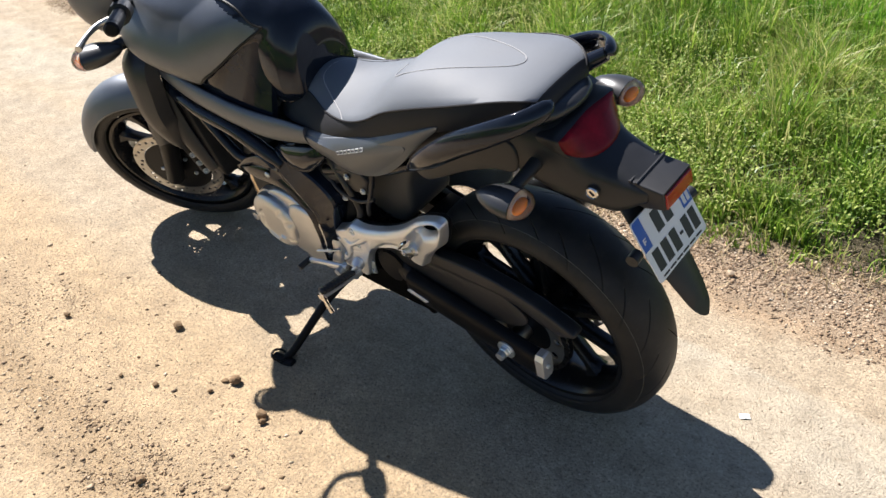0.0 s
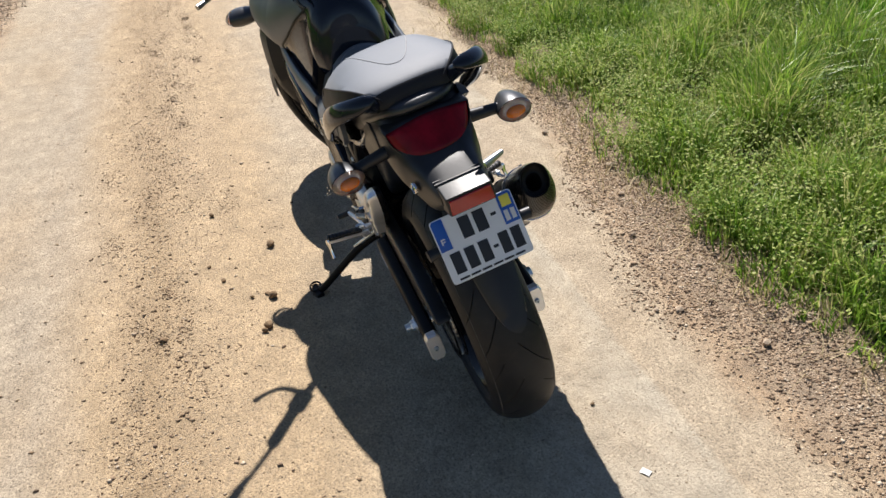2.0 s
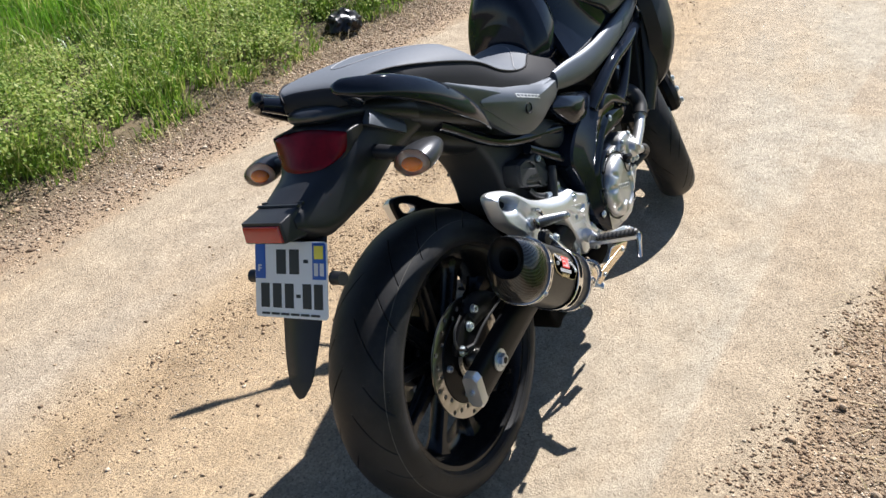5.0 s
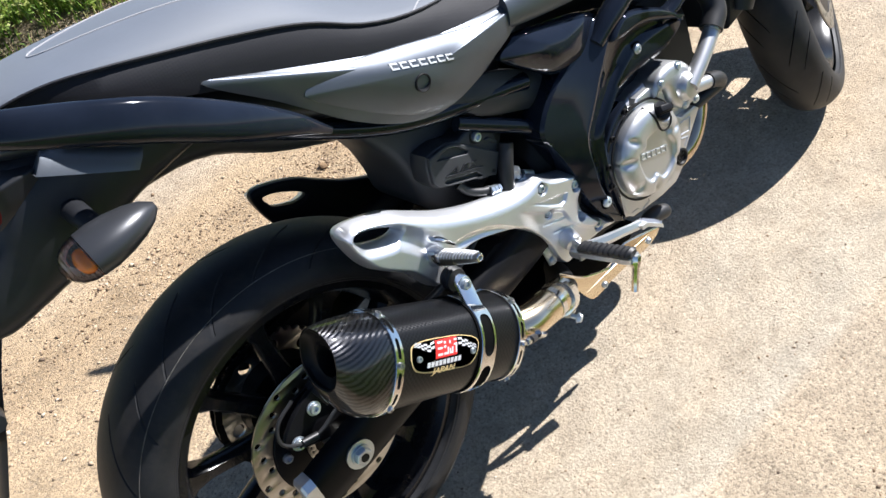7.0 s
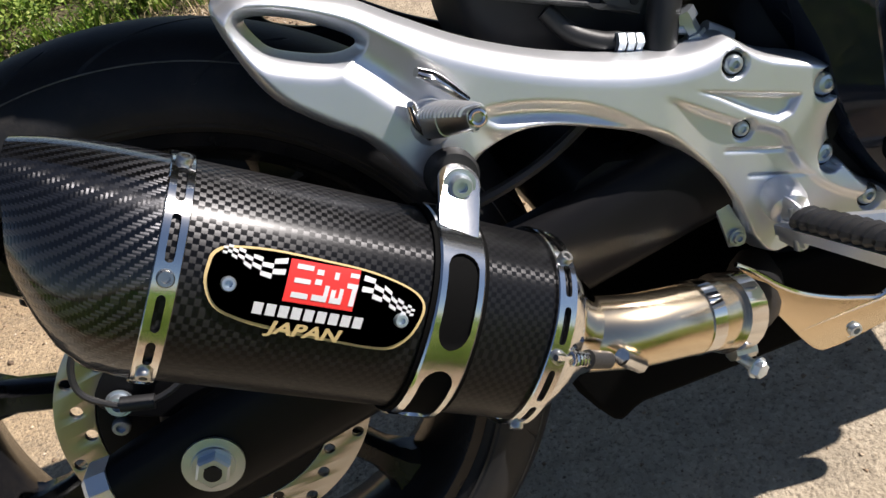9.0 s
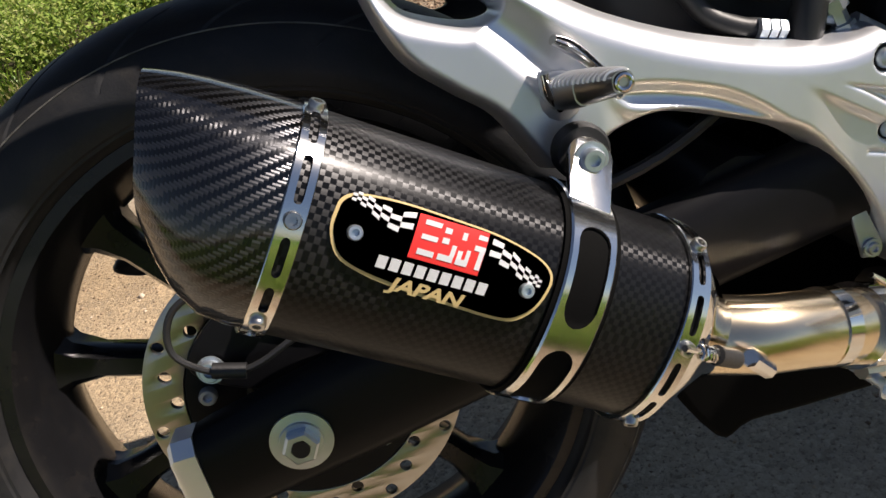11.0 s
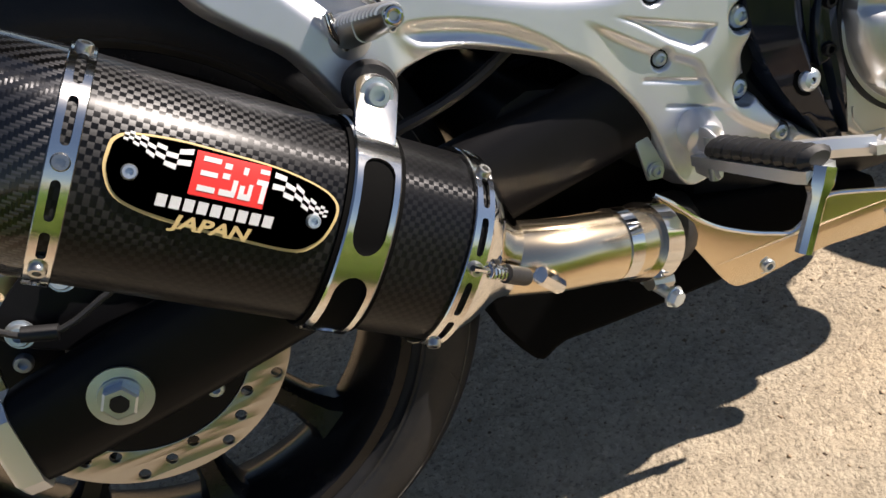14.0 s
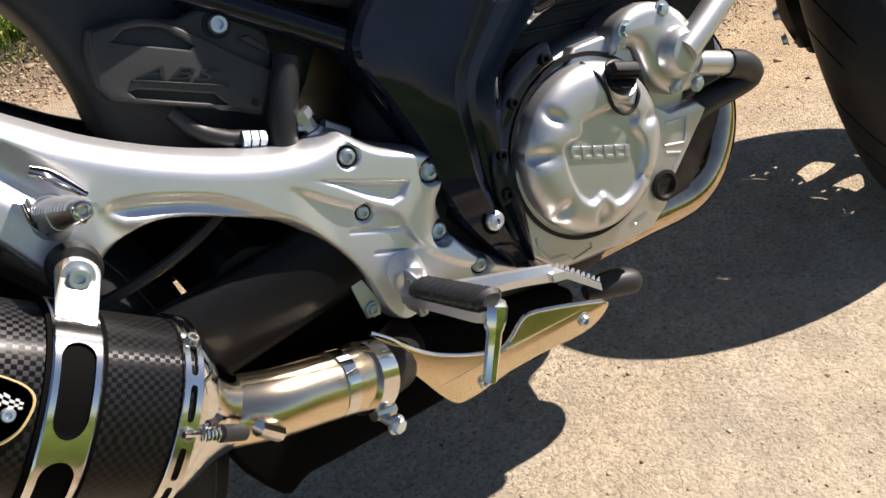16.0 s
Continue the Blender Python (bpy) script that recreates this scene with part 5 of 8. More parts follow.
def band(name, a, width, slots, parent, lift=0.0012, lo=-178, hi=178, thick=0.0016, label="polished steel band", wide=0.36):
    """A slotted strap round the muffler; slots are (from, to) degrees."""
    h = width / 2
    half = wide * h
    corner = math.degrees(half / 0.063)
    marks = {float(t) for t in np.arange(lo, hi + 1, 2.0)}
    for t0, t1 in slots:
        marks = {t for t in marks if not t0 - 0.5 < t < t1 + 0.5}
        marks |= {t0 + f * (t1 - t0) for f in np.linspace(0, 1, 7)} | {t0 + corner * f for f in (0.08, 0.25, 0.5)} | {t1 - corner * f for f in (0.08, 0.25, 0.5)}
    deg = sorted(marks)

    def opening(t):
        """Half the slot's width at t degrees, round at its ends; 0 between slots."""
        for t0, t1 in slots:
            if t0 < t < t1:
                d = min(1.0, min(t - t0, t1 - t) / corner)
                return half * math.sqrt(max(0.0, 1 - (1 - d) ** 2))
        return 0.0

    bm = bmesh.new()
    skin = lambda t, v: bm.verts.new(muf(a + v, t, lift + thick * (1 - 0.5 * (abs(v) > h * 0.95))))
    gap = [max(opening(t), half * 0.02) for t in deg]
    top = [[skin(t, v) for v in (-h, -h * 0.92, -g, g, h * 0.92, h)] for t, g in zip(deg, gap)]
    for i in range(len(deg) - 1):
        for j in range(5):
            if j != 2 or (opening((deg[i] + deg[i + 1]) / 2) == 0.0):
                bm.faces.new((top[i][j], top[i][j + 1], top[i + 1][j + 1], top[i + 1][j]))
    bmesh.ops.recalc_face_normals(bm, faces=bm.faces)
    rim_edges = [e for e in bm.edges if e.is_boundary]
    axis_at = lambda q: MUF_O + MUF_B * (q - MUF_O).dot(MUF_B)
    made = bmesh.ops.extrude_edge_only(bm, edges=rim_edges)
    for v in [g for g in made["geom"] if isinstance(g, bmesh.types.BMVert)]:
        o = axis_at(v.co)
        v.co -= (v.co - o).normalized() * (thick + lift * 0.5)
    return part(name, bm, "band_steel", parent, label, 30)


band("band", -0.003, 0.014, [(20, 44), (51, 76), (-9, 6), (-29, -14), (90, 116), (-62, -42), (-84, -66), (-120, -92)], muffler)
band("band", -0.2425, 0.0135, [(11, 32), (38, 59), (-20, -1), (-44, -25), (70, 94), (-76, -54), (-120, -92)], muffler)
strap = band("hanger_strap", -0.1685, 0.030, [(1, 52), (-57, -8), (-122, -68)], muffler, 0.0022, -174, 100, 0.002, "polished steel hanger strap", 0.68)
muf_sleeve("rubber_liner", [(-0.1505, 0.0002, 1, 0, 0), (-0.1505, 0.0020, 1, 0, 0), (-0.1865, 0.0020, 1, 0, 0), (-0.1865, 0.0002, 1, 0, 0)], "liner", muffler)
for a, th in ((-0.003, 13), (-0.003, 83), (-0.003, -36), (-0.2425, 5), (-0.2425, 64), (-0.2425, -49)):
    n = (muf(a, th, 0.01) - muf(a, th)).normalized()
    bolt(muffler, muf(a, th, 0.002), n, 0.0048, "steel", name="rivet")
# ear of the strap, up to the rubber mount on the bracket
ear_top, ear_low = Vector((0.239, -0.195, 0.473)), muf(-0.168, 72, 0.003)
e1 = (ear_top - ear_low).normalized()
e2 = e1.cross(Vector((0, -1, 0))).normalized()
e3 = e2.cross(e1)
if e3.y > 0:
    e2, e3 = -e2, -e3
L_ear = (ear_top - ear_low).length
ear = [(-0.013, -0.006), (0.013, -0.006), (0.0145, L_ear)] + [(0.0145 * math.cos(t), L_ear + 0.0145 * math.sin(t)) for t in np.linspace(0.3, math.pi - 0.3, 9)] + [(-0.0145, L_ear)]
slab("hanger_ear", ear, [], 0.005, 0.0008, "band_steel", muffler, lambda u, v, w: ear_low + e2 * u + e1 * v + e3 * w + Vector((0, -0.004, 0)) * max(0.0, v / L_ear - 0.5), "steel hanger tab", -1)
part("rubber_mount", lathe([(0, 0.010), (0.0165, 0.010), (0.0185, 0.014), (0.0165, 0.018), (0.0185, 0.022), (0.0165, 0.028), (0, 0.028)], ear_top, (0, 1, 0), 28), "hose", muffler)
bm = lathe([(0, 0.002), (0.0105, 0.002), (0.0105, 0.004), (0, 0.004)], ear_top + Vector((0, -0.0035, 0)), (0, -1, 0), 28)
part("washer", bm, "zinc", muffler)
bolt(muffler, ear_top + Vector((0, -0.0072, 0)), (0, -1, 0), 0.0075, "zinc")
# printed badge on the outer side
BADGE_A, BADGE_TH = -0.085, 16.0


def on_badge(u, v, w):
    """u along the muffler to the front, v up round it."""
    return muf(BADGE_A - u, BADGE_TH + math.degrees(v / 0.064), 0.0008 + w)


def flat_text(name, words, size, place, material, parent, label=""):
    """Lettering laid on a curved face by place(u, v)."""
    data = bpy.data.curves.new(name, "FONT")
    data.body, data.size, data.offset = words, size, size * 0.035
    tmp = bpy.data.objects.new(name, data)
    mesh = tmp.to_mesh().copy()
    tmp.to_mesh_clear()
    bpy.data.objects.remove(tmp)
    bpy.data.curves.remove(data)
    bm = bmesh.new()
    bm.from_mesh(mesh)
    bpy.data.meshes.remove(mesh)
    for v in bm.verts:
        v.co = place(v.co.x, v.co.y)
    return part(name, bm, material, parent, label, 0)


def curved(name, loop, lift, depth, material, parent, label="", steps=60):
    """A thin plate that follows the muffler's skin: a fan of rings inside its outline."""
    pts = spline(loop, steps, closed=True) if steps else np.array(loop, float)
    c = pts.mean(0)
    rows = [[on_badge(*q, lift) for q in pts]]
    for k in np.linspace(1, 0.02, 7):
        rows.append([on_badge(*(c + (q - c) * k), lift + depth) for q in pts])
    return part(name, loft(rows), material, parent, label, 40)


hexa = [(-0.063, -0.002), (-0.063, 0.008), (-0.061, 0.0145), (-0.053, 0.019), (-0.031, 0.0213), (-0.003, 0.0206), (0.025, 0.019), (0.047, 0.0145), (0.059, 0.009), (0.063, 0.001), (0.059, -0.0123), (0.051, -0.019), (0.039, -0.0213), (0.011, -0.0206), (-0.023, -0.019), (-0.045, -0.0168), (-0.057, -0.0123)]
curved("badge_rim", hexa, 0.0, 0.0010, "gold_ink", muffler, "pale gold badge rim")
curved("badge", [(u * 0.972, v * 0.935) for u, v in hexa], 0.0006, 0.0009, "carbon", muffler, "black printed badge")
red = [(-0.0205, -0.0052), (0.0195, -0.0052), (0.0205, 0.0178), (-0.0195, 0.0178)]
curved("red_square", [(red[i][0] * (1 - f) + red[(i + 1) % 4][0] * f, red[i][1] * (1 - f) + red[(i + 1) % 4][1] * f) for i in range(4) for f in (0, 0.25, 0.5, 0.75)], 0.0014, 0.0003, "red_ink", muffler, "red square mark", 0)
lift_a = lambda u, v, w: on_badge(u + 0.06 * v, v, w + 0.0017)
for strokes in (((-0.0165, 0.0128, -0.0075, 0.0155), (-0.0165, 0.0052, -0.0075, 0.0078), (-0.0165, -0.0026, -0.0075, 0.0002), (-0.0100, -0.0026, -0.0072, 0.0155)),
                ((-0.0050, 0.0112, -0.0012, 0.0142), (-0.0050, 0.0058, -0.0012, 0.0088), (-0.0050, -0.0026, 0.0035, 0.0004), (0.0012, 0.0004, 0.0037, 0.0062)),
                ((0.0052, -0.0026, 0.0120, 0.0004), (0.0052, 0.0004, 0.0078, 0.0142), (0.0098, 0.0004, 0.0120, 0.0058)),
                ((0.0140, 0.0128, 0.0192, 0.0153), (0.0134, 0.0066, 0.0196, 0.0094), (0.0166, -0.0026, 0.0194, 0.0066))):
    bars("white_mark", strokes, lift_a, "white_ink", muffler, 0.0003)
for k in range(9):
    bars("white_bar", [(-0.0345 + k * 0.0071, -0.0132, -0.0292 + k * 0.0071, -0.0076)], lift_a, "white_ink", muffler, 0.0003)
flat_text("gold_lettering", "JAPAN", 0.0072, lambda u, v: lift_a(-0.0235 + u * 1.95 + v * 0.35, -0.0200 + v * 0.95, 0.0002), "gold_ink", muffler, "gold lettering")
for s in (-1, 1):
    edges = [0, 0.2, 0.38, 0.53, 0.66, 0.77, 0.86, 0.93, 1.0]
    for i in range(8):
        f0, f1 = edges[i], edges[i + 1]
        for j in range(4):
            if (i + j) % 2 == 0:
                def wave(f, g):
                    if s < 0:
                        return (-0.0222 - 0.035 * f, 0.0175 - 0.002 * math.sin(f * 5) - g * (0.0125 - 0.0075 * f))
                    return (0.0222 + 0.034 * f, 0.0155 - 0.0125 * f + 0.0015 * math.sin(f * 6) - g * (0.0125 - 0.0075 * f))
                quad = [wave(f0, j / 4), wave(f1, j / 4), wave(f1, (j + 1) / 4), wave(f0, (j + 1) / 4)]
                bm = loft([[lift_a(*q, 0.0) for q in quad], [lift_a(*q, 0.0003) for q in quad]])
                part("check", bm, "white_ink", muffler, "", 0)
for u, v in ((-0.0505, -0.001), (0.049, -0.0056)):
    o = on_badge(u, v, 0.0012)
    bolt(muffler, o, on_badge(u, v, 0.01) - o, 0.0042, "zinc", name="rivet")
# link pipe, clamp and spring
cone_end = muf(-0.296, 0, 0, 0.001)
pipe_path = [cone_end, (0.325, -0.193, 0.318), (0.36, -0.187, 0.307), (0.395, -0.178, 0.294), (0.412, -0.171, 0.287)]
link = part("link_pipe", tube(pipe_path, [0.0275, 0.0272, 0.0272, 0.0272, 0.0272], 28, 30), "warm_chrome", muffler, "polished link pipe")
part("inner_pipe", tube([(0.405, -0.174, 0.29), (0.44, -0.145, 0.272), (0.48, -0.08, 0.25)], 0.0255, 16, 10), "dark_cavity", muffler)
part("collar", tube([(0.372, -0.184, 0.3035), (0.383, -0.181, 0.2995)], 0.0285, 28), "chrome", muffler)
part("collar", tube([(0.398, -0.1775, 0.2935), (0.414, -0.171, 0.2855)], 0.0312, 28), "chrome", muffler, "steel pipe clamp")
part("clamp_lug", tube([(0.398, -0.186, 0.2605), (0.418, -0.18, 0.253)], 0.0065, 8), "steel", muffler)
part("clamp_bolt", tube([(0.402, -0.168, 0.255), (0.412, -0.198, 0.246)], [0.0045, 0.0045], 10), "zinc", muffler)
bolt(muffler, (0.411, -0.195, 0.247), (0.3, -1, -0.2), 0.0075, "zinc", 0.009, False)
s0, s1 = Vector((0.258, -0.258, 0.361)), Vector((0.306, -0.228, 0.320))
sd = (s1 - s0).normalized()
sp = [s0 + sd * (0.008 + 0.03 * f) + (Vector((0, 0.8, 0.5)) * math.cos(f * 56) + Vector((0.6, 0.2, 0.5)) * math.sin(f * 56)) * 0.0042 for f in np.linspace(0, 0.62, 60)]
part("spring", tube(sp, 0.0011, 5), "chrome", muffler, "small steel spring")
part("spring_sleeve", tube([s0 + sd * 0.026, s0 + sd * 0.048], [0.0064, 0.006], 12), "hose", muffler)
part("spring_hook", tube([s0 - sd * 0.006, s0 + sd * 0.012], 0.0022, 8), "chrome", muffler)
part("spring_lug", tube([s1 - sd * 0.006 + Vector((0, -0.002, 0.004)), s1 + sd * 0.014 + Vector((0, -0.002, -0.002))], 0.0062, 8), "chrome", muffler)
# silencer chamber under the gearbox
chamber = [(0.288, 0.262), (0.314, 0.183), (0.345, 0.188), (0.40, 0.186), (0.56, 0.185), (0.66, 0.20), (0.66, 0.235), (0.52, 0.265), (0.40, 0.28)]
slab("exhaust_chamber", chamber, [], 0.20, 0.007, "liner", bike, xz(-0.01), "black exhaust chamber under the engine")

# -- foot-rest brackets --
bracket = [(0.132, 0.622), (0.157, 0.624), (0.21, 0.602), (0.247, 0.574), (0.285, 0.546), (0.33, 0.521), (0.375, 0.502), (0.41, 0.491), (0.435, 0.487), (0.461, 0.489), (0.49, 0.466), (0.532, 0.446), (0.546, 0.430), (0.541, 0.407), (0.531, 0.393), (0.537, 0.365),
           (0.558, 0.335), (0.600, 0.302), (0.606, 0.290), (0.556, 0.302), (0.50, 0.305), (0.468, 0.302), (0.452, 0.32), (0.442, 0.36), (0.425, 0.395), (0.395, 0.43), (0.353, 0.453), (0.309, 0.470), (0.275, 0.468), (0.25, 0.455), (0.223, 0.455), (0.213, 0.470),
           (0.196, 0.502), (0.172, 0.525), (0.147, 0.553), (0.134, 0.59)]
slot = [(0.150, 0.607), (0.176, 0.598), (0.207, 0.577), (0.212, 0.567), (0.193, 0.567), (0.162, 0.581), (0.152, 0.593)]
def away(px, pz, line, closed=False):
    """Distance of the points from a line in the side plane, positive on the line's right hand."""
    pts = np.array(line, float)
    ends = np.roll(pts, -1, 0) if closed else pts[1:]
    best, sign = np.full(px.shape, 9.0), np.ones(px.shape)
    for a, b in zip(pts, ends):
        d = b - a
        f = np.clip(((px - a[0]) * d[0] + (pz - a[1]) * d[1]) / (d @ d), 0, 1)
        dist = np.hypot(px - a[0] - f * d[0], pz - a[1] - f * d[1])
        side = np.where(d[0] * (pz - a[1]) - d[1] * (px - a[0]) < 0, 1.0, -1.0)
        sign = np.where(dist < best - 1e-9, side, sign)
        best = np.minimum(best, dist)
    return best, best * sign


def ease(f):
    f = np.clip(f, 0, 1)
    return f * f * (3 - 2 * f)


BRACKET_BOLTS = ((0.461, 0.4654, 0.0068, 0.1512), (0.5305, 0.4248, 0.0085, 0.1478), (0.4605, 0.4145, 0.0055, 0.1465), (0.5265, 0.3675, 0.0085, 0.1385), (0.5555, 0.3205, 0.0075, 0.1445))


def casting_face(s):
    """The cast relief of the bracket: a wide rolled upper edge, a valley at the grip hole, a lip and a ridge over the arch, a pocket and a spine before the bolts."""
    step = 0.0013
    gx, gz = np.meshgrid(np.arange(0.13, 0.61, step), np.arange(0.286, 0.628, step), indexing="ij")
    rim, hole = spline(bracket, 150, closed=True), spline(slot, 60, closed=True)

    def within(loop):
        inside = np.zeros(gx.shape, bool)
        for a, b in zip(loop, np.roll(loop, -1, 0)):
            cross = (a[1] > gz) != (b[1] > gz)
            inside ^= cross & (gx < a[0] + (gz - a[1]) * (b[0] - a[0]) / (b[1] - a[1] + 1e-12))
        return inside

    inside = within(rim) & ~within(hole)
    edge, grip = away(gx, gz, rim, True)[0], away(gx, gz, hole, True)[0]
    crown = away(gx, gz, spline(bracket[:10], 60))[0]
    roll = lambda d, w, drop: -drop * (1 - np.sqrt(1 - (1 - np.clip((d - 0.002) / w, 0, 1)) ** 2))
    lip = [(0.275, 0.502), (0.303, 0.496), (0.333, 0.485), (0.356, 0.473), (0.385, 0.448), (0.417, 0.407), (0.437, 0.369), (0.447, 0.333), (0.452, 0.30), (0.452, 0.25)]
    ridge = [(0.270, 0.500), (0.279, 0.487), (0.29, 0.480), (0.329, 0.468), (0.371, 0.447)]
    valley = [(0.207, 0.567), (0.222, 0.549), (0.242, 0.522)]
    over = ease((gx - 0.262) / 0.025)
    h = -0.0075 * ease((away(gx, gz, spline(lip, 60))[1] + 0.002) / 0.011) * over
    h += 0.0042 * np.exp(-(away(gx, gz, spline(ridge, 40))[0] / 0.0052) ** 2) * over
    v, vs = away(gx, gz, spline(valley, 30))
    h -= 0.010 * (1 - ease(v / np.where(vs > 0, 0.021, 0.025)))
    # the upper half stands proud of the lower panel along a spine, and holds a three-cornered pocket
    spine = [(0.385, 0.473), (0.403, 0.464), (0.428, 0.4445), (0.459, 0.4215), (0.487, 0.4045), (0.494, 0.387), (0.5025, 0.3685), (0.522, 0.345), (0.548, 0.326), (0.585, 0.305)]
    h -= 0.0055 * ease((away(gx, gz, spline(spine, 50))[1] + 0.0015) / 0.0065) * ease((gx - 0.40) / 0.035)
    pocket = np.array([(0.424, 0.4598), (0.509, 0.4262), (0.4985, 0.4135), (0.486, 0.4115), (0.4667, 0.425), (0.443, 0.4457)])
    sunk = np.where(within(pocket), away(gx, gz, pocket, True)[0], 0.0)
    h -= 0.0055 * ease(sunk / 0.0045)
    h -= 0.015 * np.exp(-((gx - 0.548) ** 2 + (gz - 0.378) ** 2) / 0.024 ** 2)
    for a, b in (((0.4442, 0.4030), (0.493, 0.3862)), ((0.459, 0.3766), (0.5094, 0.3589))):
        h -= 0.0016 * np.exp(-(away(gx, gz, (a, b))[0] / 0.0012) ** 2)
    h = np.minimum(h, np.minimum(roll(edge, 0.008, 0.021), roll(grip, 0.015, 0.021)))
    h = np.minimum(h, roll(crown, 0.020, 0.021))
    for x, z, r, head in BRACKET_BOLTS:
        d = np.hypot(gx - x, gz - z)
        seat_h = head - 0.153 - r * 0.55
        h = np.where(d < r * 2.1, np.maximum(h, seat_h + 0.0022 - 0.5 * np.maximum(0, d - r * 1.55)), h)
        h = h + (np.minimum(h, seat_h) - h) * (1 - ease((d - r * 1.35) / 0.0015))
    keep = inside & (edge > 0.0009) & (grip > 0.0009)
    full = np.zeros(keep.shape, int)
    full[1:-1, 1:-1] = sum(keep[1 + a:keep.shape[0] - 1 + a, 1 + b:keep.shape[1] - 1 + b].astype(int) for a in (-1, 0, 1) for b in (-1, 0, 1))
    dense_rim, dense_hole = spline(bracket, 1500, closed=True), spline(slot, 600, closed=True)
    bm = bmesh.new()
    verts = {}
    for i, k in zip(*np.nonzero(keep)):
        x, y, z = gx[i, k], 0.153 + h[i, k], gz[i, k]
        if full[i, k] < 9:
            # the outermost row lies on the outline itself, turned in behind the edge
            line = dense_rim if edge[i, k] < grip[i, k] else dense_hole
            x, z = line[np.argmin((line[:, 0] - x) ** 2 + (line[:, 1] - z) ** 2)]
            y = 0.1255
        verts[i, k] = bm.verts.new((x, s * y, z))
    for i, k in verts:
        quad = [(i, k), (i + 1, k), (i + 1, k + 1), (i, k + 1)]
        if all(q in verts for q in quad):
            quad = quad if s < 0 else quad[::-1]
            bm.faces.new([verts[q] for q in quad])
    return bm


for s in (-1, 1):
    br = slab("footrest_bracket", bracket, [slot], 0.018, 0.006, "cast" if s < 0 else "satin", bike, lambda u, v, w, s=s: Vector((u, s * (0.120 + w), v)), "silver cast aluminium footrest bracket", 150, 4)
    part("casting_face", casting_face(s), "cast", br, "", 80)
    for x, z, r, head in BRACKET_BOLTS:
        floor_y = head - r * 0.55 + 0.0004
        # Near-black ring in the counterbore stands for shade round the bolt head.
        part("bolt_gap_shade", lathe([(r * 0.9, 0), (r * 1.34, 0), (r * 1.34, 0.0005), (r * 0.9, 0.0005)], (x, s * floor_y, z), (0, s, 0), 24), "dark_cavity", br)
        dome = [(0, 0), (r * 1.06, 0), (r * 1.06, r * 0.55), (r * 0.98, r * 0.85), (r * 0.78, r * 1.08), (r * 0.44, r * 1.16), (r * 0.40, r * 0.75), (0, r * 0.75)]
        part("bolt", lathe(dome, (x, s * (head - r * 0.85), z), (0, s, 0), 20), "zinc", br, "", 30)
    # pillion peg, folded up against its mount
    mount = part("pillion_peg_mount", tube([(0.240, s * 0.142, 0.503), (0.242, s * 0.158, 0.508), (0.243, s * 0.167, 0.511)], [0.019, 0.013, 0.008], 16), "cast", br)
    for q in (((0.240, 0.543), (0.251, 0.534), (0.266, 0.515)), ((0.229, 0.525), (0.230, 0.512), (0.235, 0.500))):
        bm = tube([(x, s * 0.166, z) for x, z in q], [0.0035, 0.0048, 0.0035], 10, 10, None, 2.4)
        part("peg_fork", bm, "chrome", mount)
    a, b = Vector((0.238, s * 0.162, 0.509)), (Vector((0.257, -0.236, 0.519)) if s < 0 else Vector((0.232, 0.186, 0.530)))

    def round_box(f, k, a0=0.0, a1=360.0, n=18):
        out = []
        for t in np.radians(np.linspace(a0, a1, n, endpoint=a1 - a0 < 360)):
            c, d = math.cos(t), math.sin(t)
            out.append(a.lerp(b, f) + Vector((0.0108 * k * math.copysign(abs(c) ** 0.7, c), 0, 0.0104 * k * math.copysign(abs(d) ** 0.7, d))))
        return out

    taper = lambda f: float(np.interp(f, [0, 0.1, 0.5, 0.66, 0.9, 1.0], [0.85, 1.05, 0.95, 0.86, 0.72, 0.58]))
    peg = part("pillion_peg", loft([round_box(f, taper(f)) for f in (0.02, 0.08, 0.2, 0.5, 0.58, 0.66, 0.78, 0.9, 0.97, 1.0)]), "steel", br, "bright pillion footrest with ribbed tread", 35)
    part("peg_pad", loft([round_box(f, taper(f) * 1.07, 95, 250, 9) + round_box(f, taper(f) * 0.9, 95, 250, 9)[::-1] for f in (0.09, 0.3, 0.52)]), "steel", peg, "dull metal tread", 30)
    bm = bmesh.new()
    for f in np.linspace(0.12, 0.92, 13):
        tube(round_box(f, taper(f) * 1.03, 20, 160, 9), 0.0013, 5, 0, bm)
    tagged(part("pad_ribs", bm, "cast", peg), kind="stuff")
    part("end_ring", tube([b + Vector((0.0042 * math.cos(t), s * 0.0006, 0.0042 * math.sin(t))) for t in np.linspace(0, 2 * math.pi, 20)], 0.0017, 8), "chrome", peg)
    bolt(peg, round_box(0.9, 0.5, 200, 340, 3)[1], (0.2, s, -0.6), 0.0032)
    slab("tab", [(0.430, 0.362), (0.440, 0.364), (0.452, 0.330), (0.449, 0.318), (0.436, 0.320)], [], 0.004, 0.001, "zinc", br, lambda u, v, w, s=s: Vector((u, s * (0.137 + w), v)), "small zinc tab", -1)
    bolt(br, (0.443, s * 0.140, 0.327), (0, s, 0), 0.005, "zinc", 0.007)
    # rider's peg with rubber and feeler
    a, b = Vector((0.474, s * 0.158, 0.338)), Vector((0.486, s * 0.284, 0.352))
    clevis = part("peg_clevis", tube([(0.480, s * 0.146, 0.353), (0.477, s * 0.160, 0.349), (0.4755, s * 0.166, 0.347), (0.475, s * 0.168, 0.346)], [0.017, 0.0165, 0.0145, 0.010], 20), "cast", br)
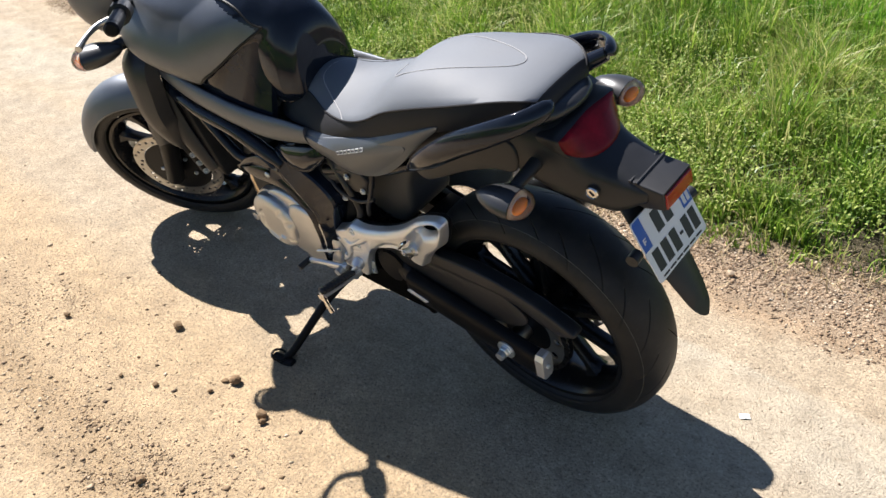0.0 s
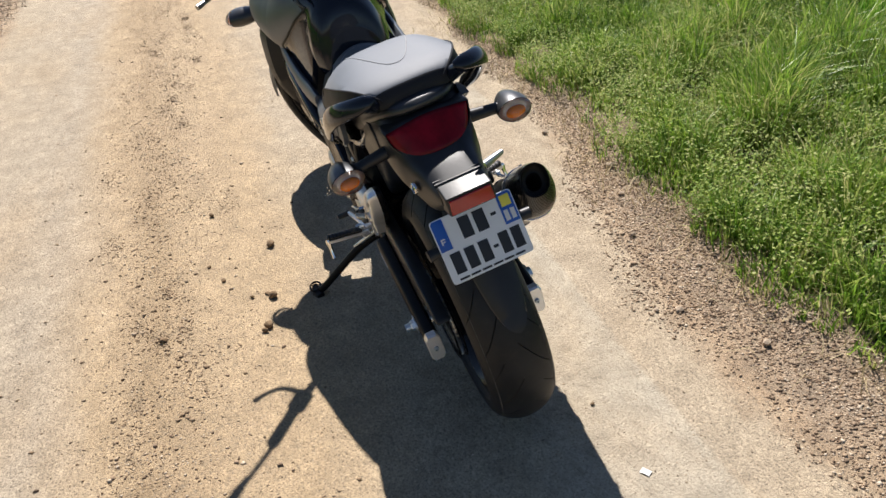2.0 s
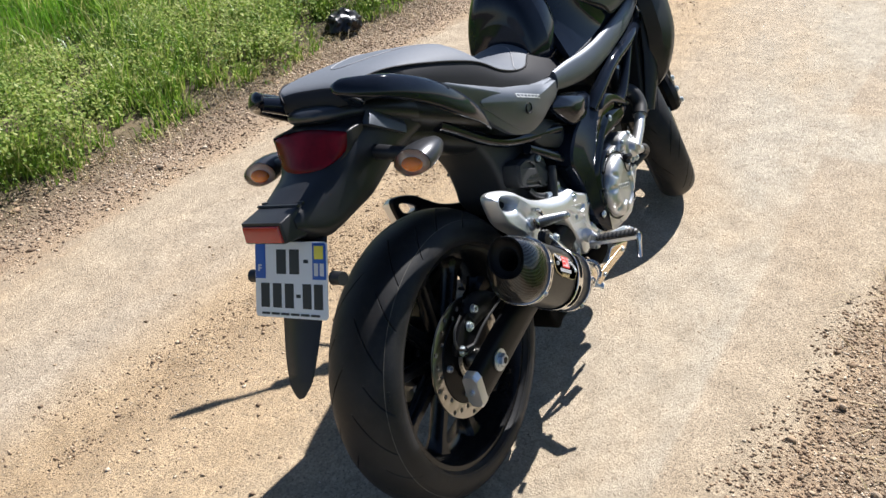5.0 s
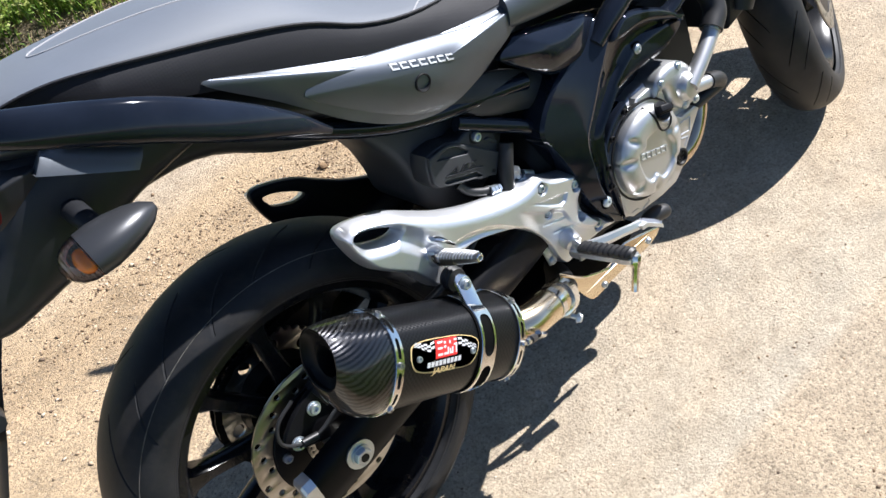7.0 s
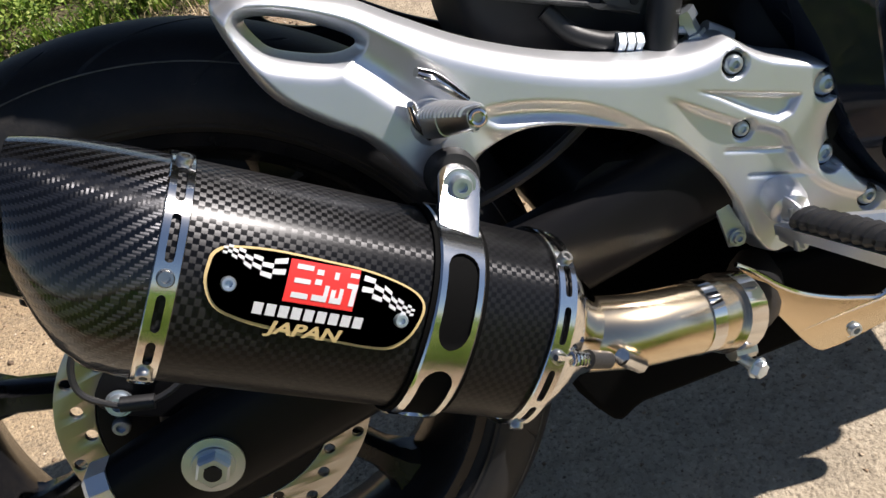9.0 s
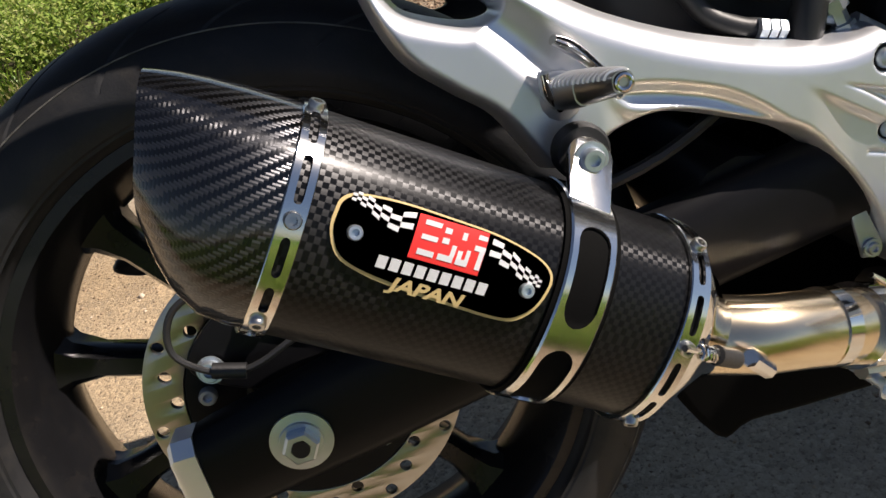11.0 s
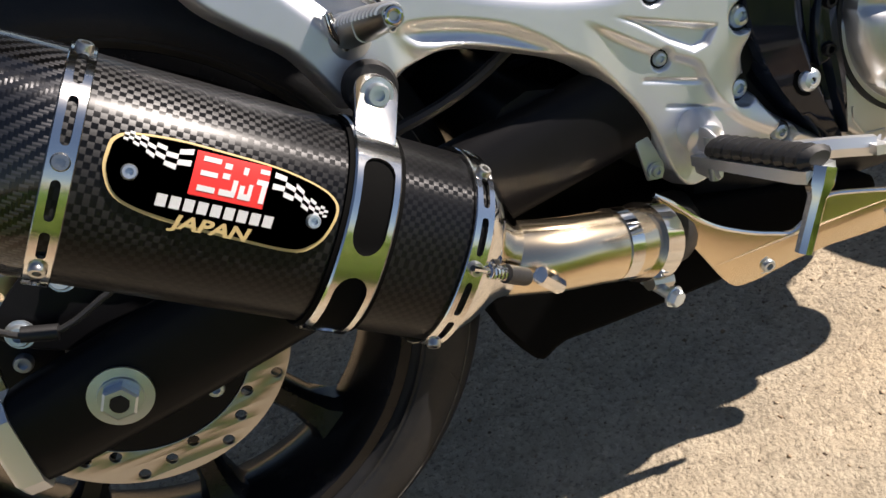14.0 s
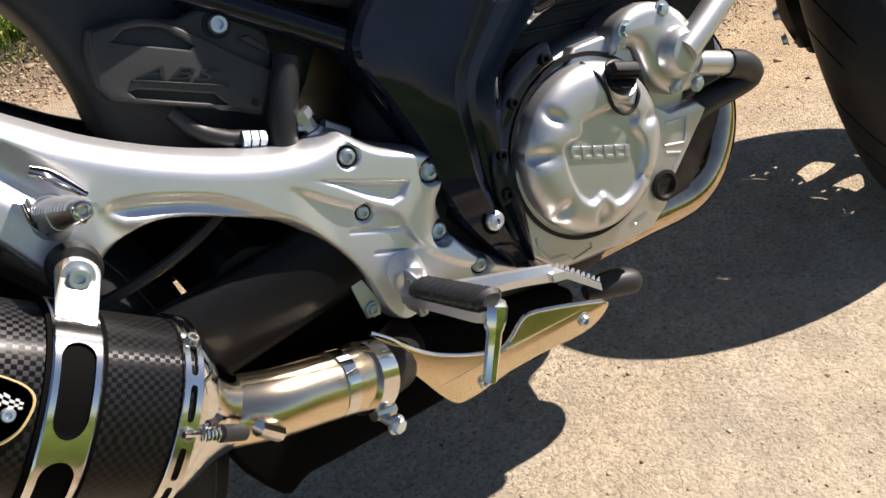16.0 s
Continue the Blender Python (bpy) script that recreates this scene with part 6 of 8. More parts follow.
    for dz in (0.011, -0.011):
        part("clevis_ear", tube([(0.470, s * 0.160, 0.341 + dz), (0.473, s * 0.176, 0.338 + dz), (0.474, s * 0.184, 0.338 + dz)], [0.011, 0.010, 0.006], 14, 8, None, 0.36), "cast", clevis)
    part("clevis_pin", tube([(0.473, s * 0.176, 0.318), (0.473, s * 0.176, 0.354)], 0.0045, 12), "zinc", clevis)
    rings = [[a.lerp(b, f) + Vector((0.0125 * k * cu, 0, -0.004 + 0.006 * k * cv)) for cu, cv in ((-1, -1), (1, -1), (1, 0.6), (-1, 0.6))] for f, k in ((0.03, 0.9), (0.9, 1.0), (0.98, 0.9))]
    part("peg", loft(rings), "cast", br, "cast footrest", 30)
    rings = []
    for k, f in enumerate(np.linspace(0.16, 0.98, 21)):
        g = (1.0 if k % 2 else 0.84) * (0.7 if k in (0, 20) else 1.0)
        rings.append([a.lerp(b, f) + Vector((0.0135 * g * math.cos(t), 0, 0.005 + 0.0085 * g * math.sin(t))) for t in np.linspace(0, 2 * math.pi, 14, endpoint=False)])
    part("peg_rubber", loft(rings), "hose", br, "black ribbed peg rubber", 25)
    part("peg_feeler", tube([b + Vector((0.002, -s * 0.004, -0.002)), b + Vector((-0.003, -s * 0.002, -0.012)), b + Vector((-0.006, -s * 0.001, -0.02)), b + Vector((-0.022, s * 0.001, -0.054))], [0.010, 0.0095, 0.006, 0.0058], 8, 0), "chrome", br, "steel feeler bolt")

# brake pedal on the right, gear lever on the left
pedal = part("brake_pedal", tube([(0.485, -0.165, 0.328), (0.525, -0.185, 0.322), (0.56, -0.197, 0.317), (0.592, -0.203, 0.309)], [0.010, 0.010, 0.009, 0.009], 6, 14, None, 0.6), "cast", bike, "silver brake pedal")
rings = [[(x, -0.203 + 0.011 * cu, z + 0.004 * cv) for cu, cv in ((-1, -1), (1, -1), (1, 1), (-1, 1))] for x, z in ((0.586, 0.309), (0.60, 0.306), (0.635, 0.277))]
part("pedal_pad", loft(rings), "cast", pedal)
bm = bmesh.new()
for f in np.linspace(0.1, 1, 7):
    for dy in (-0.007, 0, 0.007):
        p = Vector((0.60, -0.203 + dy, 0.311)).lerp(Vector((0.635, -0.203 + dy, 0.282)), f)
        lathe([(0.0026, 0), (0.0008, 0.004)], p, (0.6, 0, 0.8), 4, bm)
tagged(part("pad_teeth", bm, "cast", pedal), kind="stuff")
gear = part("gear_lever", tube([(0.52, 0.165, 0.325), (0.58, 0.175, 0.320), (0.65, 0.19, 0.315)], 0.007, 8, 12), "cast", bike, "silver gear lever with rubber tip")
part("tip_rubber", tube([(0.648, 0.185, 0.315), (0.652, 0.225, 0.312)], 0.0085, 12), "hose", gear)
part("gear_rod", tube([(0.62, 0.172, 0.345), (0.53, 0.16, 0.378)], 0.0035, 8), "zinc", gear)
part("gear_joint", tube([(0.535, 0.155, 0.32), (0.535, 0.19, 0.318)], 0.011, 12), "zinc", gear)

# side stand
foot = Vector((0.645, 0.372, 0.098))
stand = part("side_stand", tube([(0.555, 0.12, 0.262), (0.59, 0.21, 0.215), (0.632, 0.345, 0.115), foot], [0.014, 0.0125, 0.0115, 0.011], 12, 20), "satin", bike, "black side stand")
part("stand_foot", tube([foot + Vector((-0.03, 0.006, -0.004)), foot + Vector((0.0, 0.012, -0.006)), foot + Vector((0.04, 0.014, -0.002))], [0.008, 0.011, 0.006], 10, 10, None, 1.6), "satin", stand)
loop = [foot + Vector((0.025 * math.cos(t) + 0.02, 0.012 + 0.018 * math.sin(t), 0.006)) for t in np.linspace(0, 2 * math.pi, 18)]
part("stand_hoop", tube(loop, 0.0035, 6), "satin", stand)
part("stand_spring", tube([(0.53, 0.13, 0.29), (0.60, 0.215, 0.222)], 0.006, 8), "zinc", stand)
part("stand_bracket", tube([(0.53, 0.10, 0.30), (0.56, 0.13, 0.255)], [0.03, 0.022], 8), "satin", stand)

# heat shield below the pedal
shield = [(0.425, 0.320), (0.440, 0.306), (0.459, 0.285), (0.479, 0.268), (0.506, 0.252), (0.528, 0.242), (0.545, 0.236), (0.560, 0.243), (0.573, 0.254), (0.585, 0.257), (0.612, 0.250), (0.640, 0.241), (0.668, 0.231), (0.675, 0.224), (0.662, 0.212), (0.640, 0.206), (0.60, 0.2065), (0.561, 0.208), (0.53, 0.205), (0.503, 0.203), (0.483, 0.210), (0.458, 0.252), (0.443, 0.279), (0.433, 0.302)]
on_shield = lambda u, v, w: Vector((u, -0.158 - w + 0.10 * (0.25 - v) - 0.08 * max(0, u - 0.58), v))
heat = slab("heat_shield", shield, [], 0.004, 0.0012, "warm_chrome", bike, on_shield, "polished heat shield over the exhaust", 140)
part("lip", tube([on_shield(*q, 0.001) for q in shield[:13]], 0.0022, 8, 50), "chrome", heat)
for x, z in ((0.642, 0.221), (0.519, 0.2150)):
    bolt(heat, on_shield(x, z, 0.001), (0, -1, -0.2), 0.0062, "zinc", 0.009)

# -- engine --


RECESS = [(-0.042, -0.014), (-0.044, 0.0035), (-0.042, 0.018), (-0.034, 0.023), (-0.022, 0.0235), (-0.017, 0.034), (-0.0085, 0.0365), (0.012, 0.037), (0.029, 0.035), (0.040, 0.0275), (0.0467, 0.018), (0.0427, 0.007), (0.0483, -0.0065),
          (0.0493, -0.018), (0.0436, -0.0365), (0.035, -0.0478), (0.018, -0.056), (0.0048, -0.0567), (-0.002, -0.049), (-0.0088, -0.0415), (-0.017, -0.044), (-0.0257, -0.0444), (-0.0364, -0.032)]


def engine_cover(s, cx, cz, y, r, name, label):
    """A round case cover: stepped rim, rounded shoulder, a lobed panel sunk into its face, dents round it."""
    rads = np.r_[1.06, 1.055, 1.0, 0.992, np.linspace(0.975, 0.02, 40)]
    th = np.linspace(0, 2 * math.pi, 160, endpoint=False)
    rr, tt = np.meshgrid(rads, th, indexing="ij")
    px, pz = r * rr * np.cos(tt), r * rr * np.sin(tt)
    k = r / 0.081
    lobe = spline(np.array(RECESS) * k, 110, closed=True)
    inside = np.zeros(px.shape, bool)
    for a, b in zip(lobe, np.roll(lobe, -1, 0)):
        cross = (a[1] > pz) != (b[1] > pz)
        inside ^= cross & (px < a[0] + (pz - a[1]) * (b[0] - a[0]) / (b[1] - a[1] + 1e-12))
    d = np.where(inside, 1.0, -1.0) * away(px, pz, lobe, True)[0]
    h = np.where(rr > 1.057, -0.03, np.where(rr > 0.999, -0.012, 0.020 * np.sqrt(np.clip(1 - (np.clip(rr - 0.62, 0, 1) / 0.385) ** 2.6, 0, 1))))
    h -= 0.0062 * ease((d + 0.0025) / 0.0065)
    for a, rad, long, wide in ((133, 0.80, 0.010, 0.0055), (165, 0.84, 0.014, 0.007), (8, 0.79, 0.009, 0.005), (257, 0.80, 0.010, 0.006), (215, 0.86, 0.010, 0.006), (318, 0.84, 0.009, 0.005)):
        u = np.array((math.cos(radians(a)), math.sin(radians(a))))
        qx, qz = px - u[0] * r * rad, pz - u[1] * r * rad
        h -= 0.0062 * np.exp(-((qx * u[0] + qz * u[1]) / long) ** 2 - ((qz * u[0] - qx * u[1]) / wide) ** 2) * (rr < 0.99)
    rows = [[(cx + px[i, j], s * (y + h[i, j]), cz + pz[i, j]) for j in range(len(th))] for i in range(len(rads))]
    return part(name, loft(rows), "case", bike, label, 55)


clutch = engine_cover(-1, 0.690, 0.388, 0.168, 0.081, "clutch_cover", "silver round engine cover on the right side")
for k in range(6):
    u, z = 0.655 + 0.0124 * k, 0.3915 - 0.0124 * k * 0.345
    w = 0.0102 if k < 5 else 0.005
    mark = [(u, z), (u + w, z - w * 0.345), (u + w + 0.0012, z - w * 0.345 + 0.0122), (u + 0.0012, z + 0.0122)]
    hole = [(u + w * 0.36 + 0.0004, z - w * 0.124 + 0.0034), (u + w, z - w * 0.345 + 0.0034), (u + w + 0.0012, z - w * 0.345 + 0.0086), (u + w * 0.36 + 0.0008, z - w * 0.124 + 0.0086)]
    loop = [mark[0], mark[1], (hole[1][0], hole[1][1]), hole[0], hole[3], (hole[2][0], hole[2][1]), mark[2], mark[3]] if k < 5 else mark
    slab("raised_mark", loop, [], 0.0036, 0.0007, "case", clutch, xz(-0.1818), "", -1, 2)
part("seal_ring", lathe([(0.0855, -0.004), (0.0895, -0.004), (0.0895, 0.003), (0.0855, 0.003)], (0.690, -0.161, 0.388), (0, -1, 0), 96, None, False), "dark_cavity", clutch)
case = [(0.612, 0.430), (0.604, 0.377), (0.612, 0.298), (0.645, 0.274), (0.716, 0.266), (0.768, 0.276), (0.79, 0.318), (0.82, 0.355), (0.842, 0.40), (0.82, 0.45), (0.77, 0.482), (0.71, 0.486), (0.655, 0.468)]
crankcase = slab("crankcase", case, [], 0.30, 0.012, "case", bike, xz(0.0), "silver engine crankcase")
# the case's side, with the black flange that shows round the cover's rear half
slab("case_side", [(0.603, 0.39), (0.598, 0.352), (0.603, 0.31), (0.625, 0.288), (0.66, 0.282), (0.709, 0.275), (0.752, 0.275), (0.777, 0.291), (0.786, 0.309), (0.822, 0.343), (0.8515, 0.371), (0.84, 0.382), (0.80, 0.384), (0.78, 0.40), (0.765, 0.46), (0.735, 0.482), (0.70, 0.482), (0.665, 0.45), (0.625, 0.42)], [], 0.022, 0.004, "case", crankcase, xz(-0.1505), "", -1, 3)
arc = lambda r, a0, a1: [(0.690 + r * math.cos(radians(a)), 0.388 + r * math.sin(radians(a))) for a in np.linspace(a0, a1, 26)]
flange = slab("cover_flange", arc(0.109, 100, 190) + arc(0.0905, 190, 100), [], 0.024, 0.004, "gloss", crankcase, xz(-0.1525), "black flange round the engine cover", -1, 3)
for a in (107, 136, 163, 184):
    bolt(flange, (0.690 + 0.100 * math.cos(radians(a)), -0.1640, 0.388 + 0.100 * math.sin(radians(a))), (0, -1, 0), 0.0055, "zinc" if a == 104 else "satin")
for line in (((0.611, 0.326), (0.611, 0.315), (0.621, 0.299), (0.639, 0.296), (0.647, 0.287), (0.672, 0.289), (0.671, 0.295)), ((0.785, 0.354), (0.812, 0.348), (0.821, 0.372), (0.792, 0.376)), ((0.806, 0.339), (0.792, 0.327)), ((0.786, 0.346), (0.806, 0.339))):
    part("raised_line", tube([(x, -0.1612, z) for x, z in line], 0.0016, 6, 0), "case", crankcase)
flat_text("raised_lettering", "2400ml", 0.0085, lambda u, v: Vector((0.724 + u * 0.98 - v * 0.15, -0.1622, 0.2880 + u * 0.16 + v)), "case", crankcase, "small raised lettering")
engine = part("engine_block", loft([section(x, z0, z1, hw, 4, 28) for x, z0, z1, hw in ((0.50, 0.24, 0.50, 0.10), (0.56, 0.22, 0.60, 0.12), (0.70, 0.21, 0.64, 0.125), (0.86, 0.22, 0.62, 0.12), (0.94, 0.28, 0.56, 0.10))]), "dark_cavity", bike, "dark engine block")
for k in range(9):
    z = 0.50 + 0.016 * k
    slab("cooling_fin", [(0.56, z), (0.80, z - 0.03), (0.80, z - 0.026), (0.56, z + 0.004)], [], 0.25, 0.001, "dark_cavity", engine, xz(0.0), "", -1)
seam = [(0.6955, 0.4690), (0.7005, 0.455), (0.7050, 0.4400), (0.7090, 0.4230), (0.7195, 0.4130), (0.7325, 0.4140), (0.7425, 0.4270), (0.7490, 0.4440)]
cover_y = lambda x, z: -0.168 - 0.020 * math.sqrt(max(0.0, 1 - (max(0.0, math.hypot(x - 0.690, z - 0.388) / 0.081 - 0.62) / 0.385) ** 2.6))
part("neck_seam", tube([(x, cover_y(x, z) - 0.0005, z) for x, z in seam], 0.0019, 6, 40), "dark_cavity", clutch)
part("filler_neck", lathe([(0, -0.03), (0.0195, -0.03), (0.0195, 0.0), (0.0185, 0.003), (0, 0.003)], (0.726, -0.180, 0.442), (0.12, -0.80, 0.58), 28), "case", clutch)
cap_n = Vector((0.12, -0.80, 0.58)).normalized()
cap_u = (Vector((0.94, 0, -0.34)) - cap_n * cap_n.dot(Vector((0.94, 0, -0.34)))).normalized()
cap_v = cap_n.cross(cap_u)
cap_at = lambda u, v, w: Vector((0.7245, -0.182, 0.4455)) + cap_u * u + cap_n * v + cap_v * w
cap = slab("oil_cap", circle(0, 0, 0.0172, 28), [], 0.006, 0.0015, "satin", clutch, lambda u, v, w: cap_at(u, 0.004 + w, v), "black oil filler cap", -1, 2)
slab("cap_grip", [(-0.0165, 0.002), (-0.0165, 0.015), (-0.013, 0.0185), (0.013, 0.0185), (0.0165, 0.015), (0.0165, 0.002)], [], 0.0125, 0.0024, "satin", cap, cap_at, "", -1, 3)
for d in (-0.0068, 0.0068):
    slab("grip_rib", [(-0.0145, 0.006), (0.0145, 0.006), (0.0145, 0.0125), (-0.0145, 0.0125)], [], 0.002, 0.0006, "satin", cap, lambda u, v, w, d=d: cap_at(u, v, w + d), "", -1)
part("sight_glass", lathe([(0, 0), (0.016, 0), (0.0165, 0.004), (0.013, 0.005), (0.011, 0.001), (0, 0.001)], (0.7765, -0.1605, 0.314), (0, -1, 0), 24), "dark_cavity", clutch)
left_cover = engine_cover(1, 0.79, 0.375, 0.155, 0.088, "generator_cover", "silver round engine cover on the left side")
for x, z in ((0.90, 0.345), (0.83, 0.335)):
    part("plug", lathe([(0, 0), (0.013, 0), (0.013, 0.004), (0.006, 0.005), (0.005, 0.002), (0, 0.002)], (x, 0.158, z), (0, 1, 0), 20), "case", left_cover)
slab("sprocket_cover", [(0.54, 0.40), (0.60, 0.46), (0.70, 0.46), (0.74, 0.36), (0.70, 0.28), (0.60, 0.27), (0.54, 0.33)], [], 0.05, 0.012, "case", bike, xz(0.135), "silver sprocket cover")
# water pump and its pipe
pump = slab("water_pump", [(0.735, 0.463), (0.747, 0.491), (0.785, 0.499), (0.826, 0.480), (0.846, 0.44), (0.838, 0.404), (0.803, 0.402), (0.777, 0.424), (0.768, 0.455), (0.757, 0.466)], [], 0.06, 0.012, "case", bike, xz(-0.145), "silver water pump housing")
part("pump_boss", lathe([(0, 0), (0.026, 0), (0.025, 0.012), (0.019, 0.02), (0, 0.022)], (0.809, -0.170, 0.443), (0, -1, 0), 28), "case", pump)
part("pump_pipe", tube([(0.808, -0.184, 0.444), (0.86, -0.180, 0.471), (0.908, -0.174, 0.499)], 0.0145, 18, 10), "case", pump, "silver coolant pipe")
part("hose_clip", tube([(0.900, -0.175, 0.4995), (0.908, -0.174, 0.504)], 0.0175, 18), "steel", pump)
part("coolant_hose", tube([(0.902, -0.175, 0.50), (0.93, -0.168, 0.522), (0.938, -0.15, 0.555), (0.925, -0.12, 0.58), (0.95, -0.10, 0.62), (1.0, -0.09, 0.68)], 0.0205, 18, 30), "hose", pump, "black coolant hose")
for f in (0.62, 0.645):
    q = (0.95 + (f - 0.62) * 0.8, -0.10, f)
    part("hose_clip", tube([q, (q[0] + 0.006, q[1] + 0.001, q[2] + 0.008)], 0.0225, 18), "steel", pump)
part("outlet_stub", tube([(0.835, -0.168, 0.424), (0.884, -0.168, 0.408)], 0.0125, 16), "case", pump)
part("outlet_hose", tube([(0.878, -0.168, 0.410), (0.906, -0.166, 0.399), (0.919, -0.16, 0.384), (0.895, -0.15, 0.376), (0.855, -0.14, 0.368), (0.825, -0.12, 0.335)], 0.0150, 14, 18), "hose", pump)
for x, z in ((0.803, 0.411), (0.831, 0.405), (0.752, 0.482), (0.80, 0.487)):
    bolt(pump, (x, -0.172, z), (0, -1, 0), 0.0062, "zinc", 0.009, False)
# exhaust headers in front
part("exhaust_header", tube([(0.91, -0.03, 0.46), (0.953, -0.06, 0.40), (0.950, -0.075, 0.33), (0.922, -0.082, 0.280), (0.872, -0.088, 0.254), (0.79, -0.085, 0.254), (0.68, -0.07, 0.25)], 0.0262, 20, 44), "header", bike, "polished exhaust header")
part("exhaust_header", tube([(0.93, 0.05, 0.46), (0.985, 0.06, 0.40), (0.99, 0.06, 0.32), (0.95, 0.055, 0.25), (0.86, 0.04, 0.21), (0.7, 0.03, 0.21)], 0.0225, 20, 40), "header", bike, "polished exhaust header")
part("stand_switch", tube([(0.675, -0.128, 0.226), (0.69, -0.13, 0.225), (0.715, -0.132, 0.221), (0.735, -0.135, 0.214), (0.742, -0.136, 0.211)], [0.008, 0.0135, 0.0155, 0.0135, 0.006], 14, 16), "hose", bike)
# radiator
rad = slab("radiator", [(0.99, 0.45), (1.05, 0.46), (1.12, 0.74), (1.06, 0.74)], [], 0.30, 0.008, "dark_cavity", bike, xz(0.0), "black radiator", -1)
for s in (1, -1):
    part("radiator_cover", tube([(1.03, s * 0.155, 0.47), (1.08, s * 0.165, 0.60), (1.10, s * 0.16, 0.74)], [0.022, 0.032, 0.02], 12, 14, None, 0.6), "plastic", rad)

# -- frame --
for s in (1, -1):
    y = 0.165
    rail = [(1.17, 0.06, 0.80), (1.08, 0.14, 0.735), (0.95, y, 0.708), (0.80, y, 0.685), (0.70, y - 0.004, 0.648), (0.645, y - 0.010, 0.615)]
    frame_part = part("frame_rail", tube([(a, s * b, c) for a, b, c in rail], [0.019, 0.019, 0.0185, 0.0185, 0.019, 0.015], 16, 40), "gloss", bike, "gloss black frame tube")
    stations = [(0.588, 0.303, 0.604, 0.310, 0.40), (0.551, 0.3635, 0.6086, 0.357, 0.40), (0.536, 0.41, 0.6056, 0.392, 0.40), (0.530, 0.447, 0.608, 0.43, 0.42), (0.512, 0.495, 0.616, 0.475, 0.50), (0.495, 0.545, 0.640, 0.503, 0.62),
                (0.535, 0.590, 0.668, 0.518, 0.56), (0.592, 0.618, 0.697, 0.523, 0.40), (0.645, 0.648, 0.743, 0.522, 0.25), (0.700, 0.640, 0.790, 0.520, 0.15), (0.765, 0.615, 0.822, 0.527, 0.12), (0.813, 0.585, 0.836, 0.537, 0.12), (0.838, 0.562, 0.842, 0.545, 0.12)]
    rows = []
    for x0, z0, x1, z1, k in spline(stations, 70):
        k2 = k + (1 - k) * 0.40
        cut = [(0.0, 0.105), (0.0, 0.146), (0.03, 0.152), (k * 0.5, 0.159), (k - 0.05, 0.1675), (k - 0.015, 0.1695), (k + 0.02, 0.1685), (k + 0.05, 0.164), (k2 - 0.03, 0.157), (k2 + 0.05, 0.158), (k2 + 0.12, 0.1645), (k2 + 0.18, 0.1665), (0.93, 0.1645), (0.985, 0.160), (1.0, 0.150), (1.0, 0.105)]
        rows.append([(x0 + (x1 - x0) * f, s * h, z0 + (z1 - z0) * f) for f, h in cut])
    gus = part("frame_plate", loft(rows), "gloss", bike, "gloss black pressed frame plate", 28)
    for x, z, r, h in ((0.571, 0.363, 0.0095, 0.164), (0.724, 0.562, 0.009, 0.163)):
        # Near-black disc paints the shade round the frame bolt.
        part("bolt_gap_shade", lathe([(0, 0), (r * 1.35, 0), (r * 1.35, 0.0012), (0, 0.0012)], (x, s * (h - 0.001), z), (0, s, 0), 24), "liner", gus)
        part("bolt", lathe([(0, 0), (r, 0), (r * 0.95, r * 0.35), (r * 0.7, r * 0.6), (r * 0.3, r * 0.7), (r * 0.26, r * 0.5), (0, r * 0.5)], (x, s * h, z), (0, s, 0), 20), "zinc", gus, "", 30)
    slab("frame_wing", [(0.664, 0.607), (0.700, 0.634), (0.765, 0.613), (0.813, 0.583), (0.838, 0.556), (0.80, 0.573), (0.74, 0.598)], [], 0.024, 0.008, "gloss", gus, lambda u, v, w, s=s: Vector((u, s * (0.1655 + w), v)), "gloss black frame wing", 60, 3)
    part("frame_brace", tube([(0.985, s * 0.15, 0.70), (0.86, s * 0.155, 0.585), (0.80, s * 0.15, 0.57)], 0.014, 12, 14), "gloss", frame_part)
    if s > 0:
        part("frame_brace", tube([(0.93, s * 0.15, 0.70), (0.72, s * 0.155, 0.62)], 0.013, 12), "gloss", frame_part)
    part("sub_frame", tube([(0.39, s * 0.10, 0.625), (0.525, s * 0.125, 0.535)], 0.0125, 12), "gloss", frame_part)
    part("sub_frame", tube([(0.10, s * 0.085, 0.80), (0.30, s * 0.095, 0.68), (0.52, s * 0.12, 0.62)], 0.014, 12, 14), "gloss", frame_part)
    cov = shell("airbox_cover", [(0.385, 0.665), (0.44, 0.672), (0.505, 0.648), (0.555, 0.612), (0.568, 0.585), (0.548, 0.563), (0.50, 0.580), (0.43, 0.615)], 0.115, 0.012, "moulded", bike, s, 6, 48, "black moulded cover behind the frame")
    bolt(cov, (0.551, s * 0.122, 0.580), (0, s, 0), 0.007)
    shell("frame_cover", [(0.470, 0.690), (0.492, 0.700), (0.518, 0.703), (0.605, 0.680), (0.660, 0.660), (0.668, 0.635), (0.640, 0.603), (0.60, 0.602), (0.555, 0.613), (0.510, 0.648), (0.480, 0.676)], 0.146, 0.020, "gloss", bike, s, 8, 56, "gloss black frame cover")
